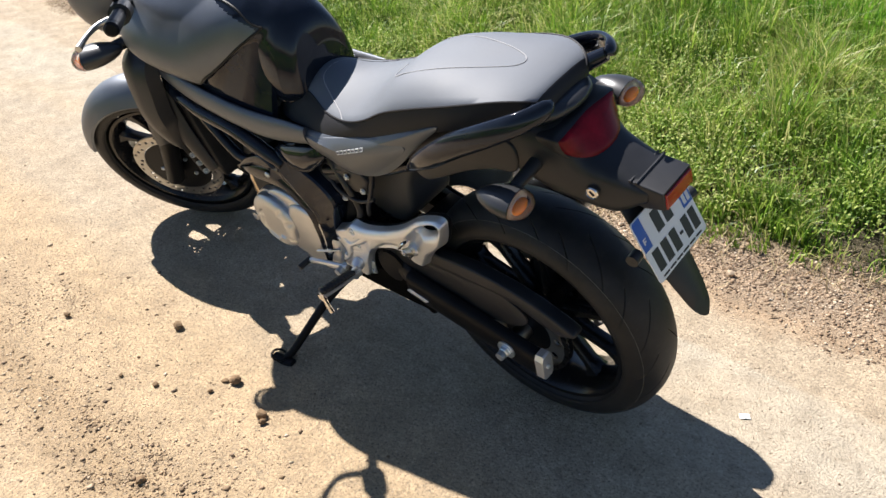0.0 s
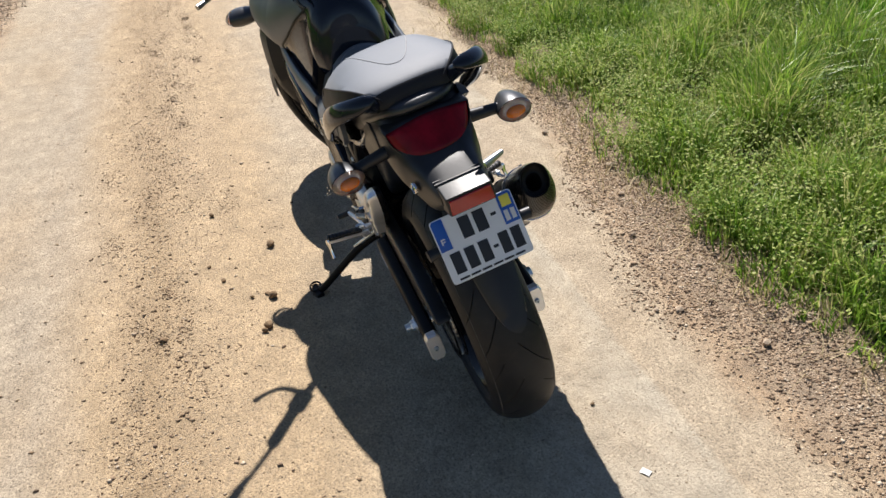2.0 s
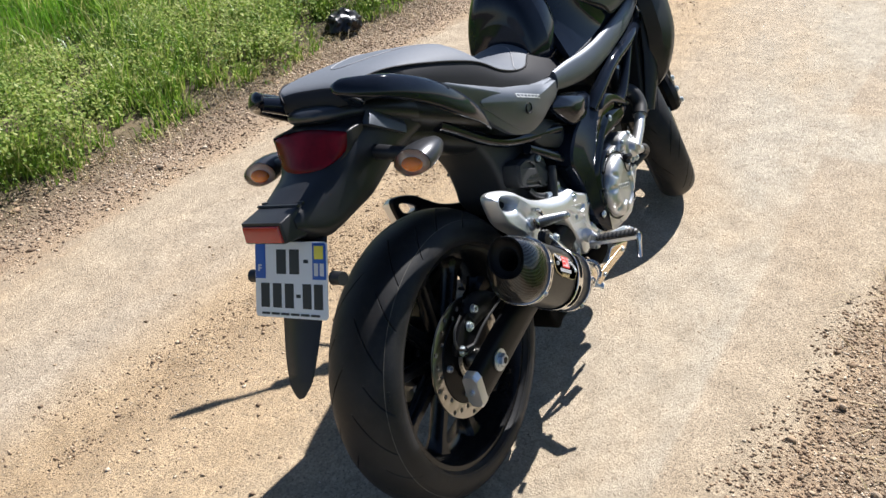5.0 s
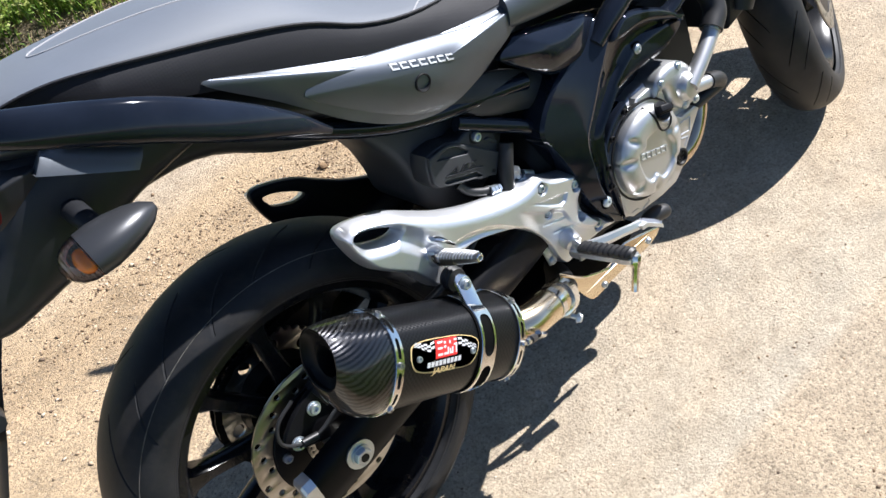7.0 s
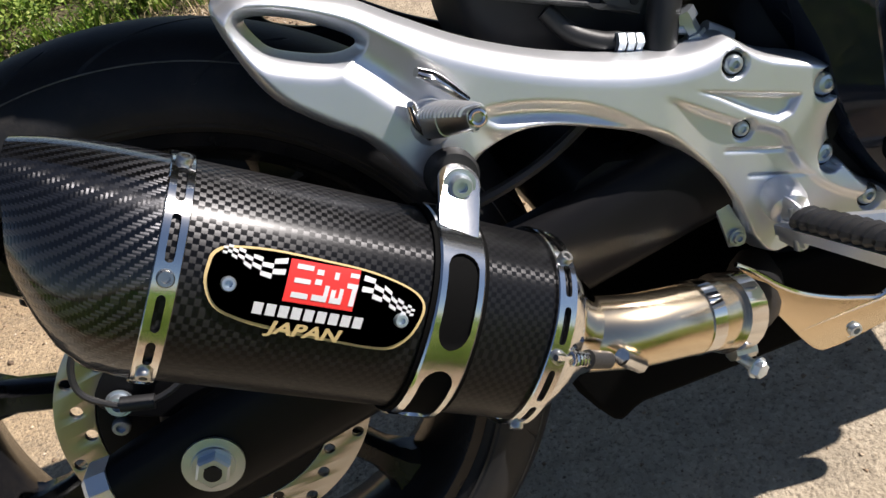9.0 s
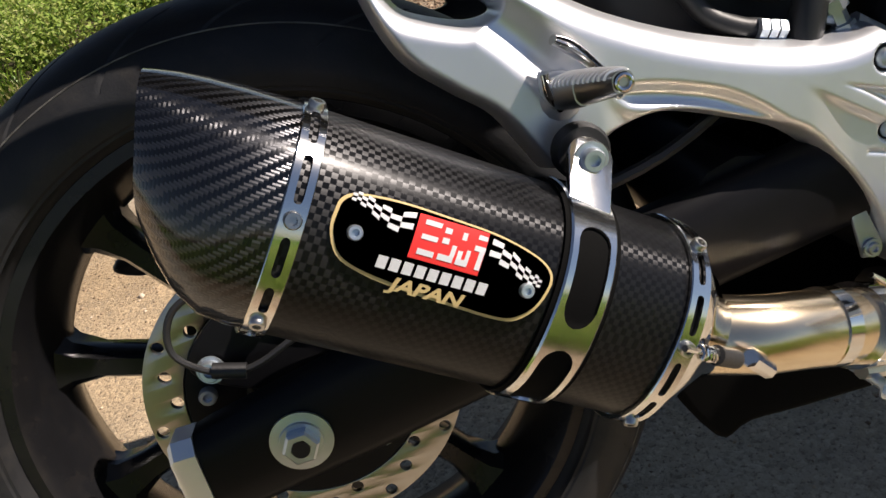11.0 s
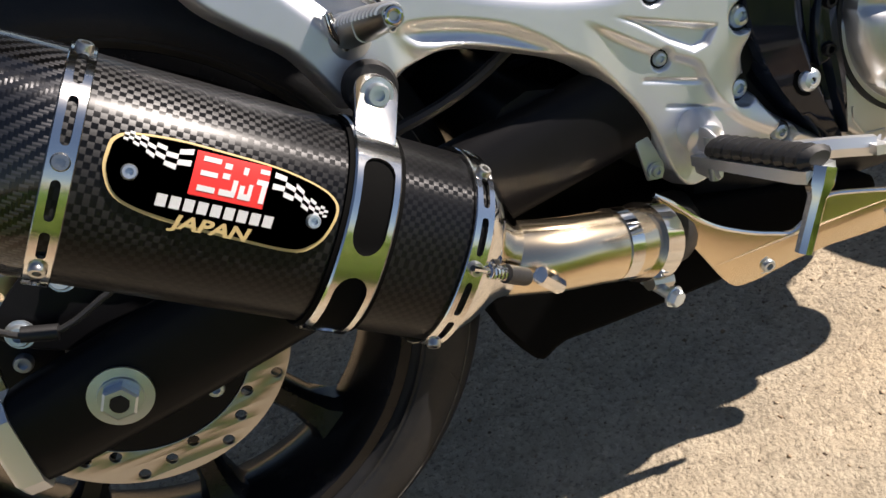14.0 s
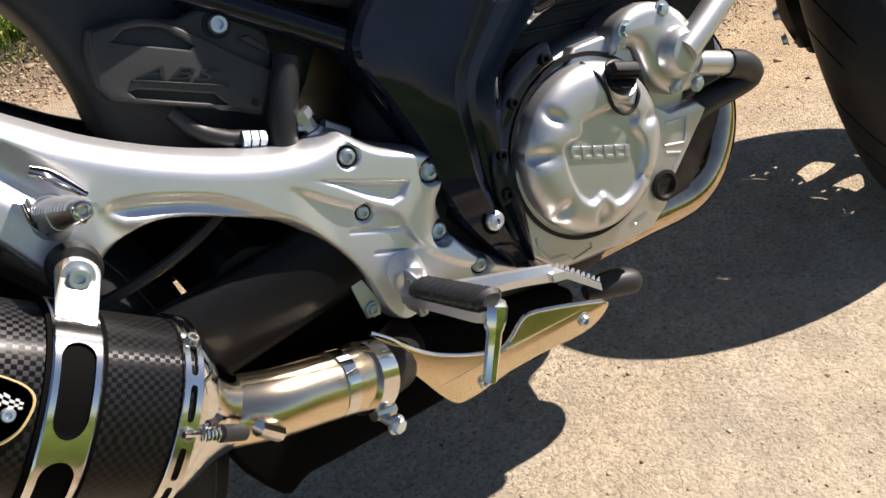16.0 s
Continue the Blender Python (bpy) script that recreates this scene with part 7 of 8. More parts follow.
# ABS unit cover on the right, with its hoses
abs_out = [(0.310, 0.600), (0.3172, 0.6149), (0.336, 0.6155), (0.3527, 0.6145), (0.3656, 0.609), (0.3786, 0.604), (0.3956, 0.607), (0.42, 0.603), (0.4344, 0.591), (0.4453, 0.573), (0.442, 0.5506), (0.4311, 0.5352), (0.4165, 0.5138), (0.391, 0.5276), (0.35, 0.545), (0.3135, 0.5616), (0.306, 0.575)]
unit = slab("abs_cover", abs_out, [], 0.05, 0.005, "moulded", bike, xz(-0.083), "black moulded cover with raised letters", -1, 3)
proud = [(0.3125, 0.600), (0.3172, 0.6130), (0.336, 0.6135), (0.3527, 0.6125), (0.3656, 0.607), (0.3726, 0.6025), (0.391, 0.5865), (0.4155, 0.564), (0.4365, 0.546), (0.430, 0.5355), (0.4165, 0.5155), (0.391, 0.5295), (0.35, 0.5465), (0.3145, 0.563), (0.308, 0.575)]
three = [(0.3283, 0.602), (0.3394, 0.6078), (0.3518, 0.6066), (0.3671, 0.6012), (0.3835, 0.5825), (0.3795, 0.5800)]
low = [(0.326, 0.5650), (0.3324, 0.5648), (0.3853, 0.5432), (0.392, 0.5320), (0.387, 0.5315), (0.3799, 0.5375), (0.329, 0.5590)]
slab("raised_panel", proud, [three, low], 0.009, 0.0022, "moulded", unit, xz(-0.1095), "", -1, 3)
slab("raised_panel", [(0.4181, 0.5780), (0.4290, 0.5775), (0.4420, 0.5605), (0.4390, 0.5580)], [], 0.006, 0.002, "moulded", unit, xz(-0.108), "", -1)
# Dark disc under the head, in place of the shade ringing it.
part("bolt_gap_shade", lathe([(0, 0), (0.0112, 0), (0.0112, 0.0008), (0, 0.0008)], (0.4075, -0.1083, 0.5915), (0, -1, 0), 24), "dark_cavity", unit)
bolt(unit, (0.4075, -0.109, 0.5915), (0, -1, 0), 0.0075, "zinc")
part("screw", lathe([(0, 0), (0.003, 0), (0.003, 0.0015), (0, 0.0015)], (0.4137, -0.1142, 0.5263), (0, -1, 0), 12), "dark_cavity", unit)
txt = bpy.data.curves.new("letters", "FONT")
txt.body, txt.size, txt.extrude, txt.shear, txt.space_character = "ABS", 0.0158, 0.0012, 0.35, 1.05
tmp = bpy.data.objects.new("letters", txt)
scene.collection.objects.link(tmp)
me = bpy.data.meshes.new_from_object(tmp.evaluated_get(bpy.context.evaluated_depsgraph_get()))
bpy.data.objects.remove(tmp)
sl = math.atan2(-0.0238, 0.0625)
for v in me.vertices:
    u, w, d = v.co
    u *= 2.0
    v.co = (0.3345 + u * math.cos(sl) - w * math.sin(sl), -0.1142 - d, 0.5732 + u * math.sin(sl) + w * math.cos(sl) * 0.85)
slab("underline", [(0.3302, 0.5712), (0.3973, 0.5447), (0.3980, 0.5464), (0.3309, 0.5729)], [], 0.0024, 0.0005, "plastic", unit, xz(-0.1145), "", -1)
finish("letters", me, "plastic", unit, "raised letters", 30)
part("hose", tube([(0.452, -0.115, 0.552), (0.435, -0.118, 0.52), (0.422, -0.118, 0.48), (0.425, -0.11, 0.44)], [0.012, 0.0125, 0.0125, 0.012], 16, 18), "hose", unit, "grey-black breather hose")
part("hose", tube([(0.352, -0.100, 0.540), (0.364, -0.104, 0.520), (0.382, -0.110, 0.507), (0.396, -0.112, 0.502)], 0.0075, 12, 18), "hose", unit)
for k in range(3):
    part("banjo_nut", lathe([(0, 0), (0.0075, 0), (0.0075, 0.0055), (0, 0.0055)], (0.392 + 0.0065 * k, -0.118, 0.5035 - 0.0022 * k), (0.95, 0, -0.3), 6), "zinc", unit)
bm = lathe([(0, 0), (0.0085, 0), (0.0085, 0.009), (0.006, 0.010), (0.006, 0.02), (0.009, 0.02), (0.009, 0.028), (0, 0.028)], (0.452, -0.122, 0.482), (-0.3, 0, 1), 6)
part("brake_switch", bm, "zinc", unit, "zinc brake switch")
part("switch_pipe", tube([(0.452, -0.12, 0.492), (0.432, -0.12, 0.50)], 0.0045, 8), "zinc", unit)
part("hose", tube([(0.46, -0.118, 0.49), (0.48, -0.115, 0.475)], 0.006, 8), "cast", unit)

# fittings under the seat on the left
for path, r, m in (([(0.50, 0.115, 0.66), (0.455, 0.125, 0.60), (0.44, 0.12, 0.53), (0.47, 0.11, 0.47)], 0.009, "hose"),
                   ([(0.36, 0.11, 0.66), (0.375, 0.12, 0.60), (0.40, 0.12, 0.55), (0.43, 0.105, 0.50)], 0.006, "hose"),
                   ([(0.52, 0.12, 0.60), (0.48, 0.13, 0.575), (0.42, 0.13, 0.565), (0.37, 0.12, 0.58)], 0.005, "hose")):
    part("hose", tube(path, r, 10, 18), m, bike, "black rubber hose")
fuse = slab("fuse_box", [(0.37, 0.635), (0.385, 0.655), (0.44, 0.645), (0.455, 0.61), (0.43, 0.585), (0.385, 0.595)], [], 0.03, 0.005, "plastic", bike, xz(0.11), "black plastic box below the seat", -1, 3)
for x, z in ((0.39, 0.605), (0.435, 0.632), (0.47, 0.555)):
    bolt(fuse, (x, 0.128, z), (0, 1, 0), 0.006, "zinc", 0.008)

# ---- ground ----


def sheet(name, xs, ys, height, label, category):
    """A grid of ground between the given lines."""
    xx, yy = np.meshgrid(xs, ys, indexing="ij")
    zz = height(xx, yy)
    verts = np.stack([xx, yy, zz], -1).reshape(-1, 3)
    nx, ny = len(xs), len(ys)
    idx = np.arange(nx * ny).reshape(nx, ny)
    quads = np.stack([idx[:-1, :-1], idx[1:, :-1], idx[1:, 1:], idx[:-1, 1:]], -1).reshape(-1, 4)
    me = bpy.data.meshes.new(name)
    me.from_pydata(verts.tolist(), [], quads.tolist())
    return tagged(finish(name, me, "track", smooth=60), label, category, kind="structure")


def ripple(x, y, seed):
    r = np.random.RandomState(seed)
    z = np.zeros_like(x)
    for k in range(14):
        f = 2.0 * 1.45 ** k
        a, p = r.uniform(0, 6.28), r.uniform(0, 6.28)
        z += np.sin((x * np.cos(a) + y * np.sin(a)) * f + p) * 0.9 / f
    return z


def lie_of_land(x, y):
    """The track is level; the verges are rough, the banks rise a little under the grass."""
    out = np.maximum(0, np.maximum(-0.62 - y, y - 1.88))
    rough = np.clip(out / 0.45, 0, 1)
    return rough * (0.012 * ripple(x, y, 5) - 0.012) + np.clip(out - 0.3, 0, 2.0) * 0.06


far_lines = [-400, -120, -40, -15, -8, -5, -3.5]
near_x = list(np.arange(-3.0, 9.01, 0.05))
xs = np.array(far_lines + near_x + [10, 12, 16, 25, 60, 150, 400])
sheet("road", xs, np.linspace(-0.62, 1.88, 26), lambda x, y: 0.0012 * ripple(x * 2, y * 2, 3) * 0, "pale worn farm track with sandy dust lanes", "road")
sheet("ground_right", xs, np.array([-400, -120, -40, -15, -8, -6] + list(np.arange(-5, -0.6, 0.06)) + [-0.62]), lie_of_land, "gritty brown verge and grassy bank beside the track", "ground")
sheet("ground_left", xs, np.array([1.88] + list(np.arange(1.94, 7.0, 0.06)) + [8, 10, 15, 40, 120, 400]), lie_of_land, "gritty brown verge and grassy bank beside the track", "ground")


def strands(name, n, pick, tall, wide, bend, material, label, category, seed):
    """Many tapering bent blades in one mesh."""
    r = np.random.RandomState(seed)
    x, y, scale = pick(r, n)
    n = len(x)
    z = lie_of_land(x, y) - 0.005
    h = tall * scale * r.uniform(0.55, 1.25, n)
    w = wide * r.uniform(0.6, 1.3, n)
    a, b = r.uniform(0, 2 * np.pi, n), r.uniform(0, 2 * np.pi, n)
    lean = bend * h * r.uniform(0.15, 1.0, n)
    side = np.stack([np.cos(a), np.sin(a), np.zeros(n)], -1)
    fall = np.stack([np.cos(b), np.sin(b), np.zeros(n)], -1)
    up = np.array([0, 0, 1.0])
    root = np.stack([x, y, z], -1)
    mid = root + fall * (lean * 0.3)[:, None] + up * (h * 0.58)[:, None]
    tip = root + fall * lean[:, None] + up * (h * np.clip(1.0 - 0.35 * lean / np.maximum(h, 1e-4), 0.4, 1))[:, None]
    ws = (w / 2)[:, None]
    v = np.stack([root - side * ws, root + side * ws, mid + side * ws * 0.8, mid - side * ws * 0.8, tip], 1).reshape(-1, 3)
    base = (np.arange(n) * 5)[:, None]
    loops = np.concatenate([base + np.array([[0, 1, 2, 3]]), base + np.array([[3, 2, 4]])], 1).reshape(-1)
    me = bpy.data.meshes.new(name)
    me.vertices.add(len(v))
    me.vertices.foreach_set("co", v.reshape(-1))
    me.loops.add(len(loops))
    me.loops.foreach_set("vertex_index", loops.astype(np.int32))
    me.polygons.add(2 * n)
    starts = np.stack([np.arange(n) * 7, np.arange(n) * 7 + 4], -1).reshape(-1)
    me.polygons.foreach_set("loop_start", starts.astype(np.int32))
    me.update(calc_edges=True)
    return tagged(finish(name, me, material, smooth=0), label, category, kind="stuff")


def edge_right(x):
    return -0.915 - 0.045 * np.clip(x - 0.3, -1.0, 4.0) + 0.04 * np.sin(x * 2.3) + 0.035 * np.sin(x * 6.1 + 1) + 0.02 * np.sin(x * 17)


def edge_left(x):
    return 2.32 + 0.05 * np.sin(x * 1.9 + 2) + 0.035 * np.sin(x * 5.3) + 0.02 * np.sin(x * 15)


def verge(side, deep, x0, x1):
    """Where grass grows: thin and short at its edge, thick behind."""
    def pick(r, n):
        count = n // 70
        k = r.randint(0, count, n)
        spread = r.uniform(0.012, 0.05, count)[k]
        x = r.uniform(x0, x1, count)[k] + r.normal(0, 1, n) * spread
        d = np.abs((deep * r.uniform(0, 1, count) ** 1.35)[k] + r.normal(0, 1, n) * spread)
        tuft = r.uniform(0.6, 1.35, count)[k]
        y = edge_right(x) - d if side < 0 else edge_left(x) + d
        clump = np.sin(x * 7 + np.sin(y * 5) * 2) * np.sin(y * 9 + np.sin(x * 4)) * 0.5 + 0.5
        keep = r.uniform(0, 1, n) < np.clip(d / 0.22, 0.18, 1) * (0.3 + 0.7 * clump)
        s = np.clip(0.25 + d * 1.0, 0.25, 1.0) * (0.4 + 0.8 * clump) * tuft
        return x[keep], y[keep], s[keep]
    return pick


strands("grass", 220000, verge(-1, 2.4, -2.0, 6.5), 0.33, 0.0055, 1.0, "grass", "bright green unmown grass along the verge", "grass", 11)
strands("grass", 105000, verge(1, 2.2, -3.0, 9.0), 0.31, 0.0072, 1.0, "grass", "bright green unmown grass along the verge", "grass", 12)


def field(side, x0, x1, d0, d1):
    def pick(r, n):
        x, d = r.uniform(x0, x1, n), r.uniform(d0, d1, n)
        y = edge_right(x) - d if side < 0 else edge_left(x) + d
        return x, y, 0.8 + 0.3 * np.sin(y * 14) * np.sin(x * 2)
    return pick


strands("crop", 70000, field(-1, -2, 9, 1.6, 6), 0.40, 0.008, 0.45, "crop", "tall young green crop in the field", "crop", 13)
strands("crop", 70000, field(1, -3, 13, 1.5, 7), 0.40, 0.008, 0.45, "crop", "tall young green crop in the field", "crop", 14)


strands("grass", 18000, field(-1, -10, -2.0, 0.1, 6), 0.26, 0.014, 0.9, "grass", "bright green unmown grass along the verge", "grass", 15)
strands("grass", 18000, field(1, -10, -2.8, 0.1, 6), 0.26, 0.014, 0.9, "grass", "bright green unmown grass along the verge", "grass", 16)
strands("crop", 30000, field(-1, 9, 24, 0.3, 8), 0.36, 0.02, 0.45, "crop", "tall young green crop in the field", "crop", 17)
strands("crop", 30000, field(1, 9, 26, 0.3, 8), 0.36, 0.02, 0.45, "crop", "tall young green crop in the field", "crop", 18)


def foliage(name, n, pick, tall, leaf, material, label, category, seed):
    """Low leafy weeds: small tilted leaves strewn through their own height."""
    r = np.random.RandomState(seed)
    x, y, scale = pick(r, n)
    n = len(x)
    z = lie_of_land(x, y) + tall * scale * r.uniform(0.1, 1.0, n) ** 0.7
    a, tilt = r.uniform(0, 2 * np.pi, n), r.uniform(-0.9, 0.9, n)
    size = leaf * r.uniform(0.5, 1.4, n)
    d = np.stack([np.cos(a) * np.cos(tilt), np.sin(a) * np.cos(tilt), np.sin(tilt)], -1) * size[:, None]
    side = np.stack([-np.sin(a), np.cos(a), r.uniform(-0.5, 0.5, n)], -1) * (size * 0.36)[:, None]
    c = np.stack([x, y, z], -1)
    v = np.stack([c - d * 0.5, c + side, c + d * 0.6, c - side], 1).reshape(-1, 3)
    me = bpy.data.meshes.new(name)
    me.vertices.add(len(v))
    me.vertices.foreach_set("co", v.reshape(-1))
    me.loops.add(4 * n)
    me.loops.foreach_set("vertex_index", np.arange(4 * n, dtype=np.int32))
    me.polygons.add(n)
    me.polygons.foreach_set("loop_start", (np.arange(n) * 4).astype(np.int32))
    me.update(calc_edges=True)
    return tagged(finish(name, me, material, smooth=0), label, category, kind="stuff")


def clumps(side, deep, x0, x1, seed, count):
    """Leaf places gathered in clumps behind the grass edge."""
    def pick(r, n):
        q = np.random.RandomState(seed)
        cx = q.uniform(x0, x1, count)
        cd = 0.05 + deep * q.uniform(0, 1, count) ** 1.2
        size = q.uniform(0.06, 0.2, count)
        k = r.randint(0, count, n)
        x = cx[k] + r.normal(0, 1, n) * size[k]
        d = np.abs(cd[k] + r.normal(0, 1, n) * size[k])
        y = edge_right(x) - d if side < 0 else edge_left(x) + d
        return x, y, 0.2 + 5.5 * size[k]
    return pick


foliage("weeds", 65000, clumps(-1, 1.1, -1.6, 5.5, 21, 120), 0.24, 0.0105, "weed", "pale green leafy weeds at the grass edge", "weeds", 22)
foliage("weeds", 80000, clumps(1, 1.1, -2.0, 8.0, 23, 140), 0.31, 0.016, "weed", "pale green leafy weeds at the grass edge", "weeds", 24)


def edge_strip(side, deep, x0, x1):
    def pick(r, n):
        x = r.uniform(x0, x1, n)
        d = r.normal(0.0, deep, n)
        y = edge_right(x) - d if side < 0 else edge_left(x) + d
        return x, y, np.full(n, 1.0)
    return pick


strands("dry_grass", 1500, edge_strip(-1, 0.09, -1.6, 6), 0.09, 0.003, 2.2, "straw", "dry straw-coloured stalks at the grass edge", "dry grass", 31)
strands("dry_grass", 1800, edge_strip(1, 0.09, -2, 8), 0.09, 0.003, 2.2, "straw", "dry straw-coloured stalks at the grass edge", "dry grass", 32)

# ---- loose stones ----
OCTA = np.array([(1, 0, 0), (-1, 0, 0), (0, 1, 0), (0, -1, 0), (0, 0, 1), (0, 0, -1)], float)
OCTA_F = np.array([(0, 2, 4), (2, 1, 4), (1, 3, 4), (3, 0, 4), (2, 0, 5), (1, 2, 5), (3, 1, 5), (0, 3, 5)])


def gravel(name, n, pick, size, label, seed, material="pebble"):
    r = np.random.RandomState(seed)
    x, y = pick(r, n)
    n = len(x)
    s = size * np.clip(np.exp(r.normal(0, 0.45, n)), 0.3, 2.2)
    z = lie_of_land(x, y) + s * 0.15
    shape = OCTA[None] * r.uniform(0.55, 1.25, (n, 6, 1)) + r.uniform(-0.35, 0.35, (n, 6, 3))
    shape[..., 2] *= 0.6
    a = r.uniform(0, 6.28, n)
    c, sn = np.cos(a)[:, None], np.sin(a)[:, None]
    px = shape[..., 0] * c - shape[..., 1] * sn
    py = shape[..., 0] * sn + shape[..., 1] * c
    v = np.stack([x[:, None] + px * s[:, None], y[:, None] + py * s[:, None], z[:, None] + shape[..., 2] * s[:, None]], -1).reshape(-1, 3)
    f = (np.arange(n)[:, None, None] * 6 + OCTA_F[None]).reshape(-1)
    me = bpy.data.meshes.new(name)
    me.vertices.add(len(v))
    me.vertices.foreach_set("co", v.reshape(-1))
    me.loops.add(len(f))
    me.loops.foreach_set("vertex_index", f.astype(np.int32))
    me.polygons.add(len(f) // 3)
    me.polygons.foreach_set("loop_start", (np.arange(len(f) // 3) * 3).astype(np.int32))
    me.update(calc_edges=True)
    return tagged(finish(name, me, material, smooth=0), label, "gravel", kind="stuff")


def shoulder(y0, y1, x0, x1, lean):
    def pick(r, n):
        x = r.uniform(x0, x1, n)
        y = y0 + (y1 - y0) * r.beta(lean[0], lean[1], n) + 0.03 * np.sin(x * 3)
        return x, y
    return pick


def right_verge(x0, x1, lean):
    """The gritty strip beside the paving: wide behind the motorcycle, narrow further on."""
    def pick(r, n):
        x = r.uniform(x0, x1, n)
        near = -0.50 - 0.19 * np.clip(x - 0.2, 0, 1.8) - 0.06 * np.clip(x - 2.0, 0, 2.2) + 0.05 * np.sin(x * 3.1) + 0.03 * np.sin(x * 8.3)
        far = edge_right(x) - 0.10
        keep = r.uniform(0, 0.55, n) < near - far
        y = near + (far - near) * r.beta(lean[0], lean[1], n)
        return x[keep], y[keep]
    return pick


gravel("gravel", 72000, right_verge(-1.5, 6.0, (2.0, 1.5)), 0.0034, "brown grit and small stones on the verge", 41)
gravel("gravel", 30000, shoulder(1.80, 2.45, -1.0, 7.0, (2.0, 1.6)), 0.0048, "brown grit and small stones on the verge", 42)
gravel("gravel", 420, right_verge(-1.5, 6.0, (2, 2)), 0.0075, "larger stones on the verge", 43)
gravel("gravel", 350, shoulder(1.85, 2.4, -1.0, 7.0, (2, 2)), 0.0095, "larger stones on the verge", 44)


def drifts(r, n):
    """Crumbs gathered in drifts where wheels have turned, along the dusty lane."""
    q = np.random.RandomState(5)
    places = [(1.45, 0.75), (1.44, 0.62), (1.32, 0.90), (1.53, 0.93), (1.04, 0.89), (1.16, 0.95), (0.75, 0.85), (0.86, 0.86), (0.66, 0.97), (0.61, 0.82), (0.44, 0.83), (0.36, 0.80), (0.57, 0.89), (1.24, 1.05), (0.09, 0.99), (-0.05, 1.03), (0.63, 0.92)]
    places += [(x, 0.88 - 0.06 * (x - 1.5) + q.normal(0, 0.09)) for x in np.arange(1.6, 6, 0.13)] + [(x, 0.95 + q.normal(0, 0.1)) for x in np.arange(-1.0, 0.4, 0.15)]
    c = np.array(places)
    k = r.randint(0, len(c), n)
    w = q.uniform(0.35, 1.2, len(c))[k]
    return c[k, 0] + r.normal(0, 0.09, n) * w, c[k, 1] + r.normal(0, 0.04, n) * w


gravel("gravel", 10000, drifts, 0.0022, "brown crumbs of clay in the dusty lane", 48, "crumb")
gravel("gravel", 900, drifts, 0.0045, "brown crumbs of clay in the dusty lane", 49, "crumb")
gravel("gravel", 700, shoulder(0.15, 1.75, -1.0, 6.0, (2, 2)), 0.0036, "brown crumbs of clay in the dusty lane", 50, "crumb")
gravel("gravel", 6000, shoulder(0.55, 1.15, -1.2, 6.0, (3, 3)), 0.0024, "crumbs of clay in the dusty lane", 45)
gravel("gravel", 650, shoulder(0.35, 1.3, -0.6, 4.0, (2.5, 2.5)), 0.0042, "crumbs of clay in the dusty lane", 46)
gravel("gravel", 30000, shoulder(-0.60, 2.0, -1.0, 5.0, (1, 1)), 0.0015, "fine grit strewn over the track", 47)


def stone(x, y, size, material, label, seed, group):
    r = random.Random(seed)
    bm = bmesh.new()
    bmesh.ops.create_icosphere(bm, subdivisions=2, radius=size)
    k = Vector((r.uniform(0.8, 1.3), r.uniform(0.7, 1.0), r.uniform(0.55, 0.8)))
    for v in bm.verts:
        v.co *= 1 + 0.45 * noise.noise(v.co * (0.9 / size) + Vector((seed * 3.1, 0, 0)))
        v.co = Vector((v.co.x * k.x, v.co.y * k.y, v.co.z * k.z))
    low = min(v.co.z for v in bm.verts)
    ob = part("stone", bm, material, None, "", 0)
    ob.matrix_world = pose(x, y, float(lie_of_land(np.array(x), np.array(y))) - low - size * 0.08, 0, 0, r.uniform(0, 360))
    return tagged(ob, label, "stone", group)


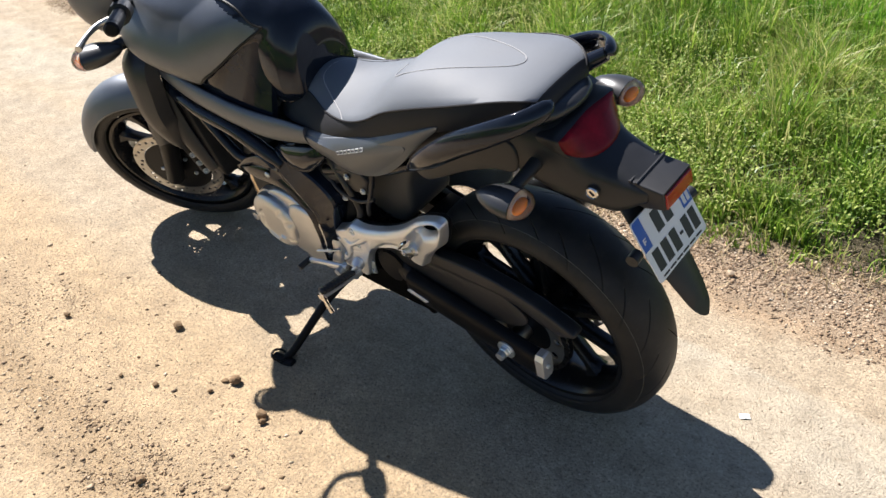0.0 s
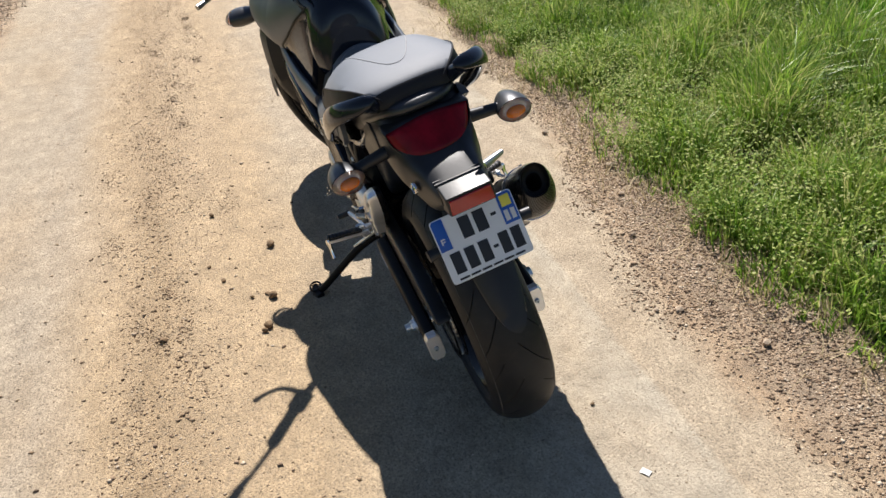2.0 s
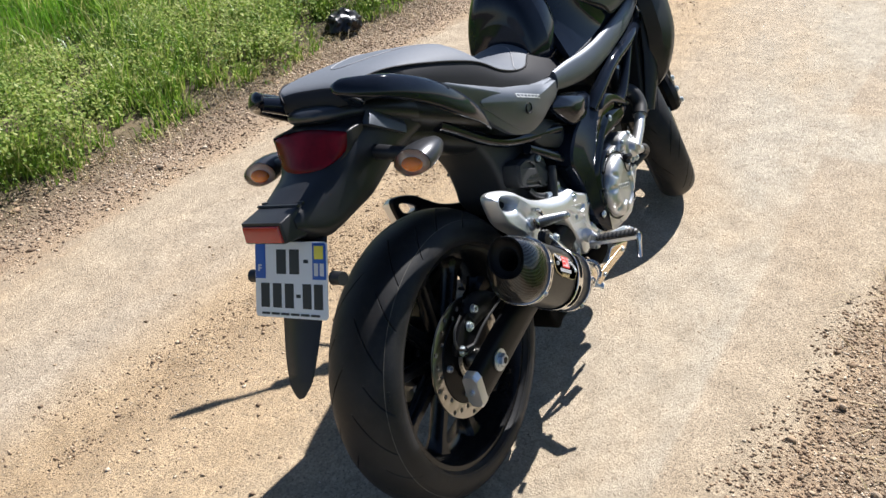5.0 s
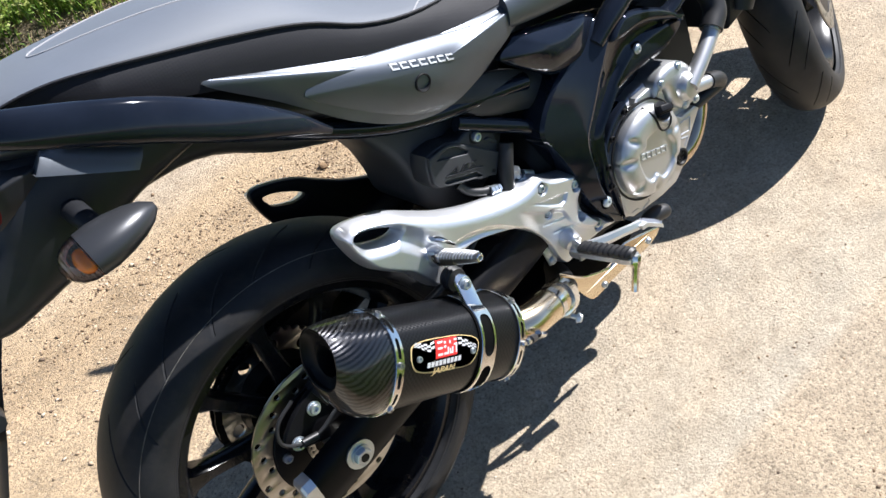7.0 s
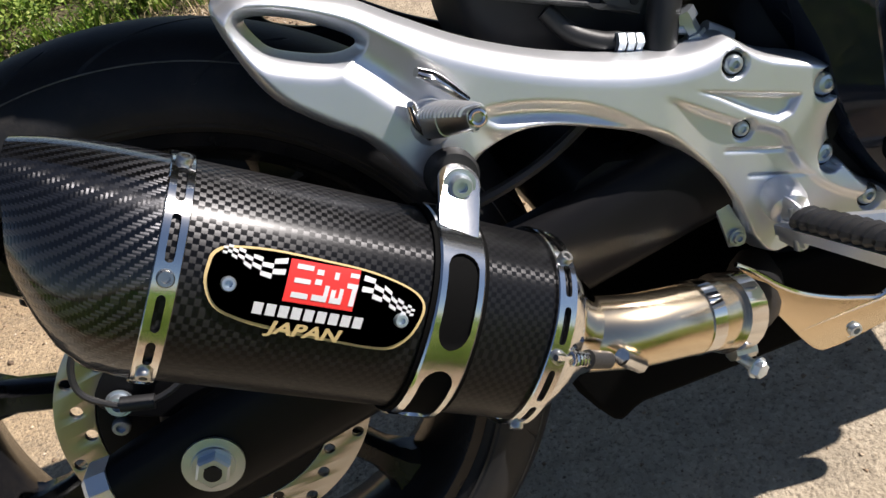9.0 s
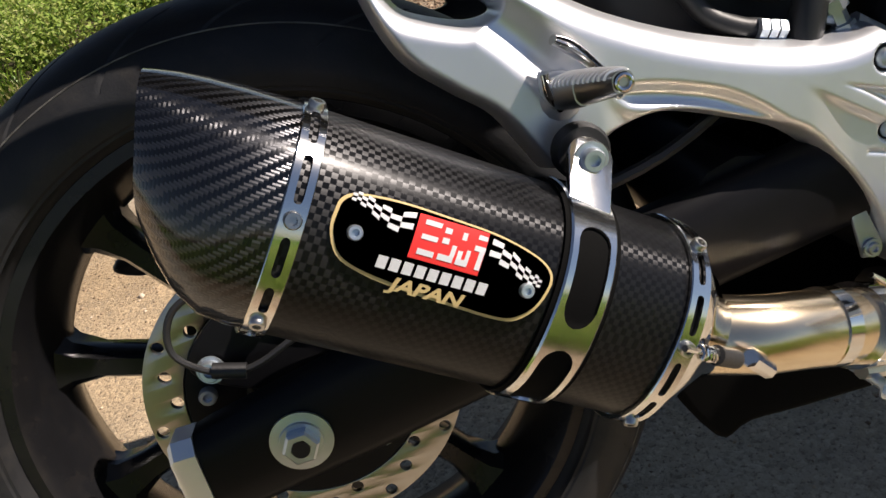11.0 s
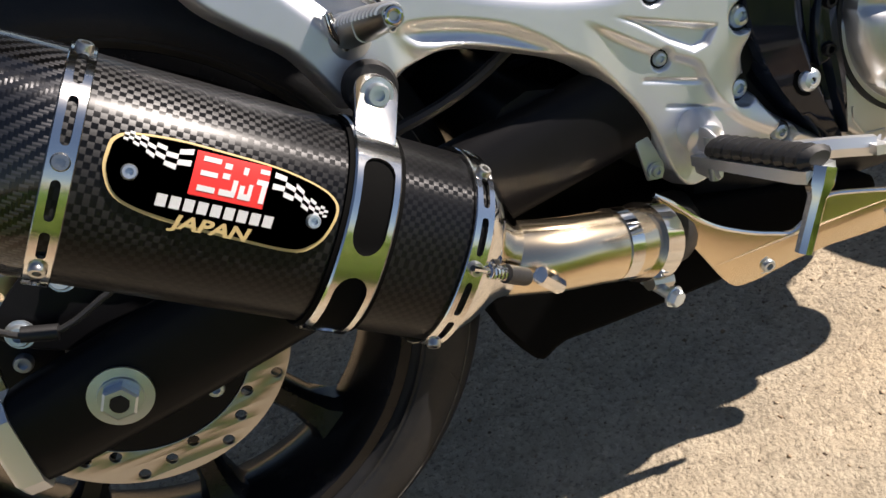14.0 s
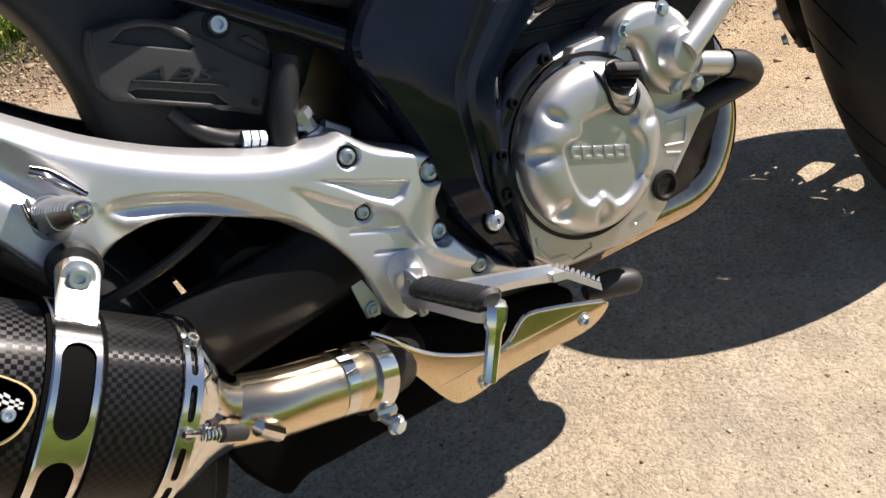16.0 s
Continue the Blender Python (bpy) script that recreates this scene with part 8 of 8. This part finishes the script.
for i, (x, y, size) in enumerate([(0.677, 0.536, 0.016), (0.705, 0.55, 0.008), (0.521, 0.569, 0.015), (0.50, 0.585, 0.011), (1.011, 0.499, 0.015), (0.571, 0.885, 0.011), (1.329, 0.682, 0.012), (0.84, 0.68, 0.009), (0.95, 0.72, 0.008), (0.70, 0.60, 0.007)]):
    stone(x, y, size, "clod", "dry brown clod of clay on the track", i + 1, "loose clods")
for i, (x, y, size) in enumerate([(0.108, -0.604, 0.017), (0.132, -0.542, 0.012), (1.084, -0.901, 0.024), (0.30, -0.80, 0.015), (0.55, -0.70, 0.013), (0.85, -0.82, 0.017), (-0.12, -0.74, 0.016), (1.5, -0.80, 0.018), (1.9, -0.72, 0.016), (2.4, -0.86, 0.02), (0.9, 2.02, 0.02), (1.6, 2.14, 0.018), (2.2, 2.05, 0.016)]):
    stone(x, y, size * 0.8, "pale_stone", "pale rounded stone on the gritty verge", i + 40, "verge stones")
stone(-0.161, -0.178, 0.006, "clod", "tiny dark clod on the track", 77, "loose clods")
bm = bmesh.new()
bmesh.ops.create_grid(bm, x_segments=4, y_segments=3, size=0.5)
for v in bm.verts:
    v.co = Vector((v.co.x * 0.024, v.co.y * 0.017, 0.003 + 0.0025 * noise.noise(v.co * 3)))
bmesh.ops.solidify(bm, geom=bm.faces, thickness=0.001)
scrap = part("paper_scrap", bm, "paper", None, "", 0)
scrap.matrix_world = pose(-0.413, -0.185, 0, 0, 0, 35)
tagged(scrap, "small white scrap of paper on the track", "paper scrap")

# ---- bag in the grass ----
bm = bmesh.new()
bmesh.ops.create_icosphere(bm, subdivisions=4, radius=1)
for v in bm.verts:
    n = v.co.normalized()
    k = 1 + 0.32 * noise.noise(n * 2.1) + 0.18 * abs(noise.noise(n * 5.3)) + 0.08 * noise.noise(n * 11)
    v.co = Vector((n.x * 0.13 * k, n.y * 0.10 * k, max(-0.03, n.z * 0.085 * k)))
bag = part("crumpled_bag", bm, "bag", None, "", 28)
bag.matrix_world = pose(2.80, 2.42, 0.045, 0, 8, 25)
tagged(bag, "crumpled black plastic bag lying at the grass edge", "bag")
